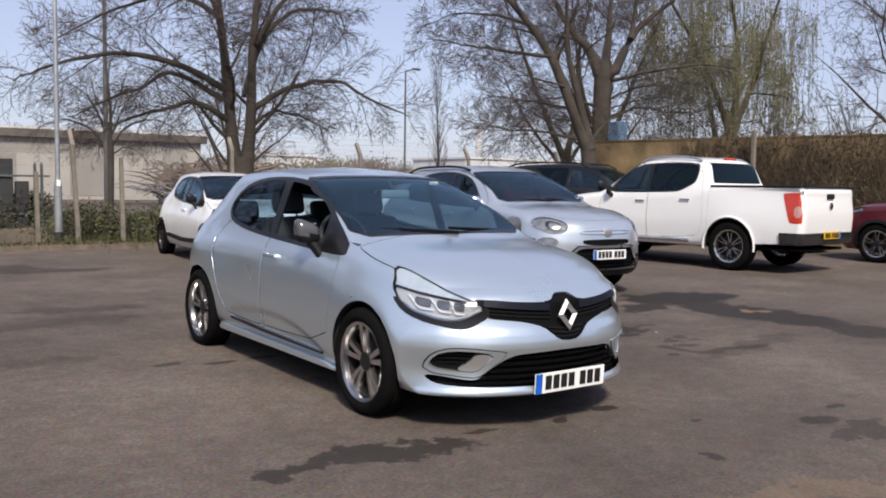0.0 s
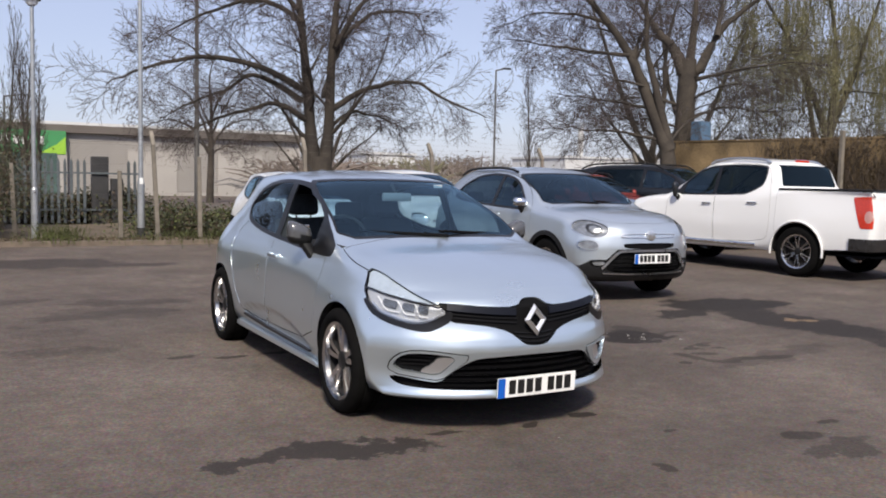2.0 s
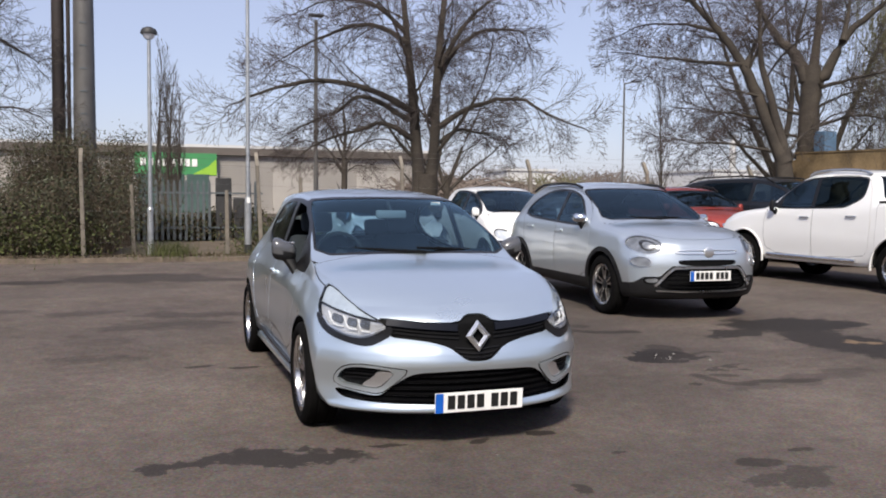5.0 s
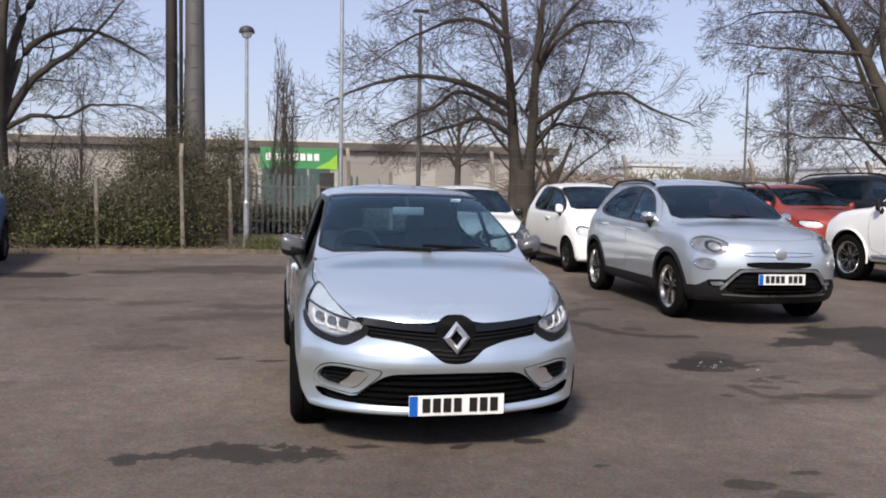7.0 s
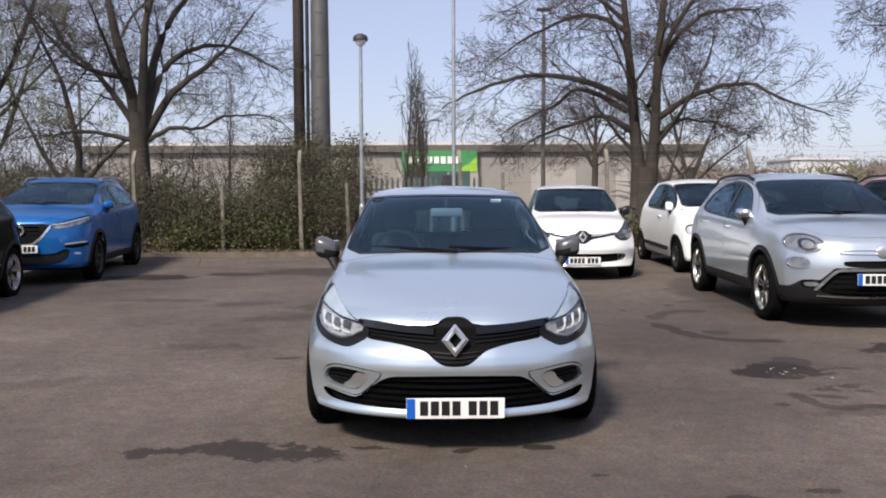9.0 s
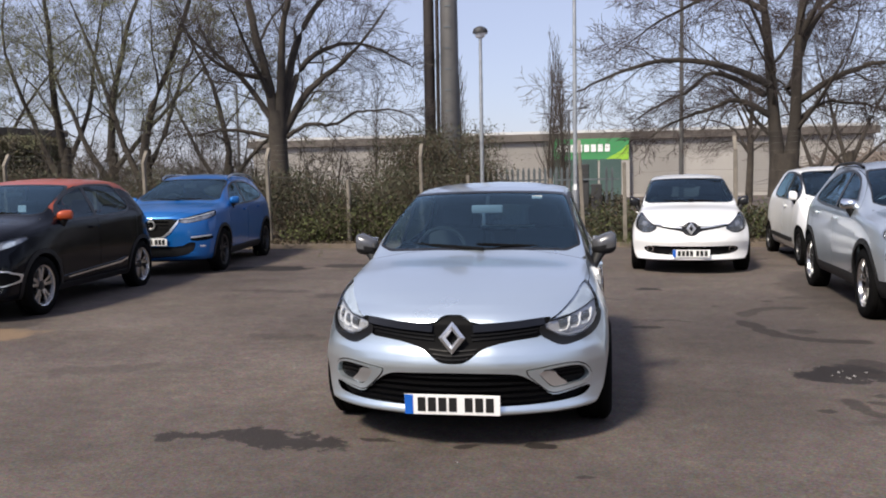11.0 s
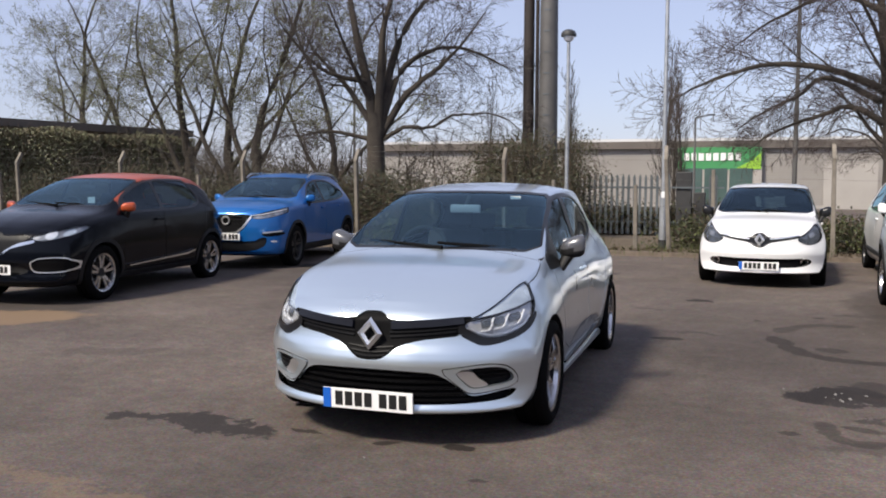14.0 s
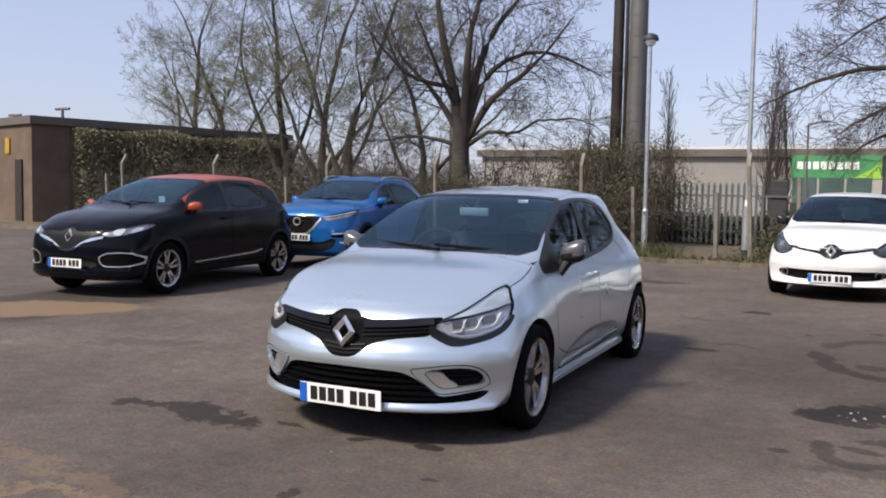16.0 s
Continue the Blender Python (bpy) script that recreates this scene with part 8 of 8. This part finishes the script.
# chips of broken tarmac and stone in the pothole, and a few strays
r = np.random.default_rng(17)
V, F = [], []
for k in range(50):
    if k < 14:
        x, y, sz = r.normal(2.52, 0.16), r.normal(1.33, 0.13), r.uniform(0.004, 0.011) + (0.01 if k < 3 else 0)
    else:
        x, y, sz = r.uniform(-7, 8), r.uniform(-2.6, 12), r.uniform(0.003, 0.008)
    o = len(V)
    for d in ((1, 0, 0), (0, 1, 0), (-1, 0, 0), (0, -1, 0), (0, 0, 0.7), (0, 0, -0.4)):
        q = np.array(d) * sz * r.uniform(0.6, 1.3) + r.normal(scale=0.15 * sz, size=3)
        V.append((x + q[0], y + q[1], rise(y) + 0.3 * sz + q[2]))
    F += [(o + a_, o + (a_ + 1) % 4, o + 4) for a_ in range(4)] + [(o + (a_ + 1) % 4, o + a_, o + 5) for a_ in range(4)]
tagged(raw("stone_chips", V, F, CHIPS), "pale stone chips in a pothole and scattered over the tarmac", "stones", kind="stuff")

# ---- palisade, gate posts, lamp posts, masts ----
PY = 19.6
pal = empty("palisade_fence", pose(0, PY, z0), "grey steel palisade fence with pointed pales", "fence")
shape = [(-0.035, 0.06), (0.035, 0.06), (0.035, 1.62), (0.0, 1.72), (-0.035, 1.62)]
pale_mesh = None
for k in range(44):
    x = -3.6 + 0.155 * k
    if -0.05 < x < 0.75 or x > 1.2:
        continue
    if pale_mesh is None:
        ob = part("pale", prism(shape, -0.012, 0.012, "y"), PALE_STEEL, pal)
        pale_mesh = ob.data
    else:
        ob = new("pale", pale_mesh)
        ob.parent = pal
    ob.location = (x, 0, 0)
for z in (0.4, 1.35):
    part("rail", boxes((-1.2, 0.04, z, 4.9, 0.04, 0.05)), PALE_STEEL, pal)
for x, w, h in ((0.2, 0.42, 1.78), (0.62, 0.3, 1.22)):
    ob = tagged(part("gate_post", boxes((0, 0, h / 2, w, 0.25, h), bevel=0.02), DARK_STEEL), "dark grey boxed steel gate post", "gate post", "gate posts")
    ob.location = (x, PY + 0.2, z0)

lamp = empty("lamp_post", pose(-1.73, 13.15, z0), "slim galvanised lamp post with a drum lantern", "lamp post")
bm = bmesh.new()
rod(bm, (0, 0, 0), (0, 0, 1.0), 0.062, 0.062, 14)
rod(bm, (0, 0, 1.0), (0, 0, 1.05), 0.062, 0.042, 14)
rod(bm, (0, 0, 1.05), (0, 0, 4.38), 0.042, 0.034, 14)
part("pole", bm, GALV, lamp, smooth=True)
bm = spin([(4.36, 0.03), (4.36, 0.06), (4.40, 0.10), (4.47, 0.12), (4.47, 0.02)], 24, "z")
part("lantern_bowl", bm, LED, lamp, smooth=True)
bm = spin([(4.46, 0.01), (4.46, 0.155), (4.50, 0.16), (4.56, 0.135), (4.60, 0.06), (4.605, 0.01)], 24, "z")
part("lantern_hood", bm, DARK_STEEL, lamp, smooth=True)

tall = empty("lamp_post", pose(0.22, 13.5, z0), "tall pale steel lamp post with a dark base band", "lamp post")
bm = bmesh.new()
rod(bm, (0, 0, 0.25), (0, 0, 1.15), 0.075, 0.072, 14)
rod(bm, (0, 0, 1.15), (0, 0, 1.28), 0.072, 0.045, 14)
rod(bm, (0, 0, 1.28), (0, 0, 8.5), 0.045, 0.032, 14)
part("pole", bm, GALV, tall, smooth=True)
bm = bmesh.new()
rod(bm, (0, 0, 0), (0, 0, 0.27), 0.082, 0.08, 14)
part("base_band", bm, DARK_STEEL, tall, smooth=True)
part("label_plate", boxes((0, -0.07, 1.2, 0.07, 0.01, 0.12)), SIGN_W, tall)


def street_lamp(x, y, h, arm, label, mat, r=0.07):
    ob = empty("street_lamp", pose(x, y, rise(y)), label, "street lamp", "distant street lamps")
    bm = bmesh.new()
    rod(bm, (0, 0, 0), (0, 0, h), r, r * 0.7, 10)
    if arm:
        rod(bm, (0, 0, h), (arm, 0, h + 0.12), r * 0.6, r * 0.5, 8)
    part("pole", bm, mat, ob, smooth=True)
    part("lantern", boxes((arm * 1.25 if arm else 0, 0, h + 0.14, 0.45, 0.2, 0.09), bevel=0.03), DARK_STEEL, ob)


street_lamp(3.07, 21.4, 6.6, 0, "dark slender street lamp behind the fence", MAST_GREY, 0.075)
street_lamp(20.3, 32.9, 6.9, 0.5, "grey street lamp with an outreach arm", MAST_GREY, 0.06)
street_lamp(-1.2, 48, 5.4, 0.7, "street lamp in front of the shop", MAST_GREY, 0.08)
street_lamp(-14.5, 30, 5.6, -0.7, "street lamp behind the trees", MAST_GREY, 0.07)

mast = empty("mast", pose(-3.25, 18.1, z0), "thick tapered grey steel mast with climbing brackets", "mast")
bm = bmesh.new()
rod(bm, (0, 0, 0), (0.0, 0, 12), 0.28, 0.19, 24)
part("shaft", bm, MAST_GREY, mast, smooth=True)
for k in range(18):
    part("bracket", boxes((0.0, -0.255 + 0.0045 * k, 1.6 + k * 0.55, 0.16, 0.05, 0.03)), PALE_STEEL, mast)
pole = empty("utility_pole", pose(-3.86, 18.4, z0), "dark brown pole standing beside the mast", "pole")
bm = bmesh.new()
rod(bm, (0, 0, 0), (0, 0, 12), 0.16, 0.13, 18)
part("shaft", bm, MAST_BROWN, pole, smooth=True)
bm = bmesh.new()
rod(bm, (0.24, -0.05, 0), (0.24, -0.05, 12), 0.05, 0.05, 10)
part("conduit", bm, MAST_BROWN, pole, smooth=True)

# ---- the shop beyond the fence ----
SY = 57.0
shop = empty("shop_building", pose(0, SY, 0.084), "long low shop with pale ribbed cladding and green sign", "building")
part("wall", boxes((-3.3, 6, 2.0, 43.4, 12, 4.0)), CLADDING, shop)
part("fascia", boxes((-3.3, 5.9, 4.25, 44.0, 12.6, 0.5)), FASCIA, shop)
part("roof", prism([(-25.2, 4.5), (18.6, 4.5), (18.6, 4.68), (-25.2, 4.68)], -0.4, 12.4, "y"), PALE_ROOF, shop)
rib = None
for k in range(23):
    z = 0.35 + 0.16 * k
    if rib is None:
        rib_ob = part("cladding_rib", boxes((-3.8, -0.02, 0, 42.4, 0.06, 0.06)), CLADDING, shop)
        rib = rib_ob.data
    else:
        rib_ob = new("cladding_rib", rib)
        rib_ob.parent = shop
    rib_ob.location = (0, 0, z)
part("sign_panel", boxes((-0.1, -0.35, 3.32, 5.3, 0.5, 1.5)), SIGN, shop, "green sign panel")
part("sign_panel", prism([(0.9, 2.6), (2.53, 2.6), (2.53, 3.7), (2.0, 3.2)], -0.62, -0.6, "y"), SIGN_L, shop, "lime flash on the sign")
for k in range(8):
    part("sign_bar", boxes((-2.2 + 0.47 * k, -0.63, 3.42, 0.34, 0.04, 0.5)), SIGN_W, shop)
part("porch", boxes((-0.2, -0.3, 1.4, 5.6, 0.55, 2.8)), CLADDING, shop)
for k in range(3):
    w_ = part("shop_window", boxes((-1.9 + 1.6 * k, -0.6, 1.35, 1.45, 0.05, 2.6)), SHOPGLASS, shop)
for x in (-20, -12, 8, 14):
    part("roller_door", boxes((x, -0.03, 1.5, 3.2, 0.1, 3.0)), CLADDING, shop)

# ---- boundary wall and blocks ----
a, b = Vector((13.9, 13.1, 0)), Vector((17.6, 0.5, 0))
d = (b - a)
ang = math.degrees(math.atan2(d.y, d.x))
wall = tagged(part("boundary_wall", boxes((d.length / 2, 0.15, 1.25, d.length, 0.3, 2.55)), YARDWALL), "stained ochre rendered yard wall with bushes against it", "wall", kind="structure")
wall.matrix_basis = pose(a.x, a.y, 0.05, 0, 0, ang)
cop = tagged(part("wall_coping", boxes((d.length / 2, 0.15, 2.545, d.length + 0.1, 0.34, 0.04)), YARDWALL), "stained rendered coping along the yard wall", "coping", kind="structure")
cop.matrix_basis = pose(a.x, a.y, 0.05, 0, 0, ang)
wall2 = tagged(part("boundary_wall", boxes((2.6, 0.15, 1.2, 5.2, 0.3, 2.4)), YARDWALL), "stained ochre rendered wall end by the trees", "wall", kind="structure")
wall2.matrix_basis = pose(14.36, 13.6, 0.05, 0, 0, 15)
for t, hgt in ((0.34, 2.7), (0.72, 3.0)):
    q = a + d * t
    ob = empty("fence_post", pose(q.x - 0.3, q.y - 0.1, 0.05), "tall weathered post against the yard wall", "fence post", "concrete fence posts")
    part("post", boxes((0, 0, hgt / 2, 0.09, 0.09, hgt), bevel=0.01), CONCRETE, ob)
ob = tagged(part("metal_cabinet", boxes((0, 0, 1.56, 0.38, 0.4, 3.12), bevel=0.03), BLUEBOX), "faded blue metal cabinet standing behind the wall", "cabinet")
ob.location = (14.77, 13.09, 0.05)
ob = empty("digger", pose(22.5, 7.2, 0.05), "yellow machine cab showing above the wall", "machine")
part("cab", boxes((0, 0, 1.7, 1.6, 1.2, 3.3), bevel=0.12), YELLOW, ob)
part("arm", boxes((-0.9, 0, 2.9, 0.9, 0.3, 0.3), bevel=0.05), YELLOW, ob)


def creeper(name, label, p, q, z_lo, z_hi, n, seed, mats, depth=0.25, size=0.07):
    """Leaves and stems climbing a wall between two points."""
    r = np.random.default_rng(seed)
    p, q = np.array(p, float), np.array(q, float)
    u = (q - p) / np.linalg.norm(q - p)
    nrm = np.array((u[1], -u[0]))
    ob = empty(name, pose(0, 0, 0), label, "climber", "climbers on the walls")
    stems = []
    for _ in range(220):
        t = r.uniform(0, 1)
        base_ = p + (q - p) * t + nrm * 0.06
        P = []
        x = 0.0
        for k in range(6):
            x += r.normal(scale=0.2)
            P.append((base_[0] + u[0] * x + nrm[0] * 0.05 * k, base_[1] + u[1] * x + nrm[1] * 0.05 * k, z_lo + (z_hi - z_lo) * k / 5 * r.uniform(0.8, 1.05)))
        stems.append((P, np.linspace(0.014, 0.004, 6), 3))
    V, F = tubes(stems)
    raw("stem_tangle", V, F, BRAMBLE, ob)
    for nm, mat, share in mats:
        k = int(n * share)
        t = r.uniform(0, 1, k)
        clump = np.array([noise.noise(Vector((a_ * np.linalg.norm(q - p) * 0.5, seed, 0))) for a_ in t])
        c = p[None] + (q - p)[None] * t[:, None] + nrm[None] * np.abs(r.normal(scale=depth, size=(k, 1))) * (1 + clump[:, None])
        z = z_lo + (z_hi - z_lo) * r.uniform(0, 1, k) ** 0.8 * (0.97 + 0.05 * clump)
        V, F = leaves(np.concatenate((c, z[:, None]), 1), size, r)
        raw(nm, V, F, mat, ob)


creeper("wall_climber", "brown dry climber hanging over the yard wall", (15.75, 7.0), (17.55, 0.6), 0.2, 2.75, 9000, 81, (("dry_foliage", DRYLEAF, 0.75), ("green_foliage", IVY, 0.25)), 0.2, 0.028)
creeper("wall_climber", "thin bare climber stems hanging down the yard wall", (14.6, 10.6), (15.75, 7.0), 0.4, 2.72, 3500, 82, (("dry_foliage", DRYLEAF, 1.0),), 0.1, 0.03)

# unseen walls added to darken reflections, closing the yard behind and beside the camera
for nm, cx_, cy_, sx_, sy_, h_ in (("unseen_wall_south", 0, -27, 84, 0.4, 5.5), ("unseen_wall_west", -42, -6, 0.4, 42, 5.0), ("unseen_wall_east", 42, -7, 0.4, 40, 5.0)):
    tagged(part(nm, boxes((cx_, cy_, h_ / 2, sx_, sy_, h_)), GREYWALL), "plain grey rendered wall closing the yard", "wall", kind="structure")

# flat-roofed block behind the black car
block = empty("brick_building", pose(0, 0, 0), "flat-roofed brown brick building with ivy on its side", "building")
A, B = Vector((-21.1, 13.9)), Vector((-18.4, 23.5))
u = (B - A).normalized()
nl = Vector((-u.y, u.x))
corners = [A, B, B + nl * 14, A + nl * 14]
bm = prism([(p_.x, p_.y) for p_ in corners], 0.0, 3.25, "z")
part("wall", bm, BRICK, block)
cx, cy_ = sum(p_.x for p_ in corners) / 4, sum(p_.y for p_ in corners) / 4
bm = prism([(cx + (p_.x - cx) * 1.02, cy_ + (p_.y - cy_) * 1.02) for p_ in corners], 3.25, 3.5, "z")
part("roof_edge", bm, FASCIA, block)
dv = (A + nl * 0.9) - u * 0.03
bm = boxes((0, 0, 1.05, 0.5, 0.06, 2.1))
bm.transform(Matrix.Translation((dv.x, dv.y, 0.05)) @ Matrix.Rotation(math.atan2(nl.y, nl.x), 4, "Z"))
part("door", bm, MAST_BROWN, block)
pv = (A + nl * 1.75) - u * 0.04
bm = boxes((0, 0, 2.55, 0.3, 0.03, 0.5))
bm.transform(Matrix.Translation((pv.x, pv.y, 0.05)) @ Matrix.Rotation(math.atan2(nl.y, nl.x), 4, "Z"))
part("sign_plate", bm, YELLOW, block)
creeper("wall_climber", "dark ivy covering the side of the brick building", (A.x + 0.1 + u.x * 1.2, A.y + u.y * 1.2), (B.x + 0.1, B.y), 0.1, 3.3, 80000, 83, (("dry_foliage", HEDGE_DRY, 0.45), ("green_foliage", HEDGE, 0.55)), 0.22, 0.036)
tagged(raw("pavement", [(-60, 12.6, 0.2), (-22.2, 12.6, 0.2), (-21.4, 13.9, 0.2), (-60, 26, 0.2), (-60, 12.6, 0.0), (-22.2, 12.6, 0.0)], [(0, 1, 2, 3), (4, 5, 1, 0)], KERB), "pale concrete pavement in front of the brick building", "pavement", kind="structure")
for x, y in ((-24.0, 17.5), (-28.5, 19.0)):
    ob = empty("roof_vent", pose(x, y, 3.5), "small pipe vent on the flat roof", "vent", "roof vents")
    bm = bmesh.new()
    rod(bm, (0, 0, 0), (0, 0, 0.6), 0.05)
    rod(bm, (-0.35, 0, 0.6), (0.35, 0, 0.6), 0.05)
    part("pipe", bm, MAST_GREY, ob)

# bare undergrowth behind the yard wall
def undergrowth(name, label, spots, seed):
    """Bare twiggy shrubs: leaning stems that fork twice."""
    r_ = np.random.default_rng(seed)
    paths = []
    for x, y, n, h in spots:
        for _ in range(n):
            p_ = np.array((x + r_.normal(scale=0.9), y + r_.normal(scale=0.9), 0.0))
            d_ = np.array((r_.normal(scale=0.3), r_.normal(scale=0.3), 1.0))
            L = h * r_.uniform(0.6, 1.1)
            Q = [p_ + d_ * L * t + np.array((r_.normal(scale=0.08), r_.normal(scale=0.08), 0)) for t in (0, 0.35, 0.7, 1.0)]
            paths.append((Q, (0.03, 0.024, 0.014, 0.005), 3))
            for _k in range(9):
                t = r_.uniform(0.3, 0.95)
                b_ = p_ + d_ * L * t
                e_ = np.array((r_.normal(scale=0.7), r_.normal(scale=0.7), r_.uniform(-0.1, 0.9))) * (1.3 - t)
                paths.append(([b_, b_ + e_ * 0.5 + np.array((0, 0, 0.05)), b_ + e_], (0.011, 0.008, 0.004), 3))
                for _m in range(3):
                    c_ = b_ + e_ * r_.uniform(0.3, 1.0)
                    paths.append(([c_, c_ + r_.normal(scale=0.25, size=3)], (0.006, 0.004), 3))
    tagged(raw(name, *tubes(paths), SCRUB), label, "undergrowth", kind="stuff")


undergrowth("undergrowth", "tangle of bare twiggy shrubs behind the yard wall", [(15.6 + 0.55 * k, 13.6 - 1.05 * k + (k % 2) * 0.9, 8, 3.9 + 0.5 * math.sin(k * 2.1)) for k in range(9)] + [(17.5 + 1.1 * k, 14.5 - 1.3 * k, 8, 4.0) for k in range(4)], 84)
undergrowth("undergrowth", "bare twiggy shrubs under the leafing trees", [(-17.0 + 1.15 * k, 18.5 + 1.5 * (k % 3), 12, 3.0) for k in range(9)], 86)

# ---- far distance ----
r = np.random.default_rng(12)


def far_wood(name, label, x0, x1, y, hgt, n, seed, mat, step=0.6):
    rr = np.random.default_rng(seed)
    paths = []
    for _ in range(n):
        x = rr.uniform(x0, x1)
        h = hgt * (0.6 + 0.5 * noise.noise(Vector((x * 0.08, seed, 0)))) * rr.uniform(0.6, 1.15)
        yy = y + rr.uniform(-6, 6)
        P = [(x, yy, 0), (x + rr.normal(scale=0.4), yy, h * 0.6), (x + rr.normal(scale=1.0), yy, h)]
        paths.append((P, (0.16, 0.12, 0.02), 3))
        for _k in range(4):
            t = rr.uniform(0.3, 0.9)
            s_ = rr.normal(scale=1.3)
            paths.append(([(x, yy, h * t), (x + s_ * 0.6, yy, h * t + 0.5), (x + s_, yy, h * min(1, t + 0.35))], (0.07, 0.05, 0.015), 3))
    V, F = tubes(paths)
    tip = np.array([p[2] for p, _, _ in paths] + [p[1] for p, _, _ in paths])
    c = tip[rr.integers(0, len(tip), n * 16)] + rr.normal(scale=(0.6, 0.6, 0.4), size=(n * 16, 3))
    V2, F2 = leaves(c, 0.0013 * y, rr)
    tagged(raw(name, np.concatenate((V, V2)), np.concatenate((F, F2 + len(V))), mat), label, "woodland", kind="stuff")


# the bare tree lines and grey scrub carry haze in their colour
far_wood("far_trees", "hazy line of bare trees in the distance", 25, 190, 130, 8.5, 1300, 91, HAZEWOOD)
far_wood("far_trees", "hazy line of bare trees in the distance", -140, -20, 110, 9, 700, 92, HAZEWOOD)
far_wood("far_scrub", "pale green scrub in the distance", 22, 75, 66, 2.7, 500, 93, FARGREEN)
far_wood("far_scrub", "hazy grey scrub beyond the fence", 15, 70, 78, 2.8, 800, 95, HAZEWOOD)
far_wood("far_scrub", "brown scrub behind the fence", 12, 42, 42, 1.7, 450, 94, HAZEWOOD)
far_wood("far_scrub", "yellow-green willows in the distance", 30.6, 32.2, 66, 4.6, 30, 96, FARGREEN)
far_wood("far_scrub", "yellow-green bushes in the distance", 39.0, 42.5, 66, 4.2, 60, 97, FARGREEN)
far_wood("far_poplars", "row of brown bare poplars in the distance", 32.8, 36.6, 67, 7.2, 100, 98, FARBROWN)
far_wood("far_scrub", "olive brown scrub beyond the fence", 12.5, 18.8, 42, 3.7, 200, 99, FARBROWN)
for x, y, w, dp, h, mat, lab in ((46, 105, 7, 8, 4.8, PALE_ROOF, "small white flat-roofed building in the distance"), (84, 105, 24, 14, 5.2, PALE_ROOF, "pale industrial shed in the distance"), (60, 122, 26, 14, 3.6, CLADDING, "long pale warehouse in the distance")):
    ob = empty("far_building", pose(x, y, 0.08), lab, "building", "distant buildings")
    part("wall", boxes((0, 0, h / 2, w, dp, h)), mat, ob)
    part("roof", boxes((0, 0, h + 0.15, w + 0.4, dp + 0.4, 0.3)), FASCIA if mat is CLADDING else PALE_ROOF, ob)
ob = empty("far_tower", pose(105.5, 139, 0.08), "slim white tower in the distance", "tower")
bm = bmesh.new()
rod(bm, (0, 0, 0), (0, 0, 13.2), 0.75, 0.6, 12)
part("shaft", bm, PALE_ROOF, ob, smooth=True)
part("head", boxes((0, 0, 13.5, 1.6, 1.6, 0.8)), GALV, ob)
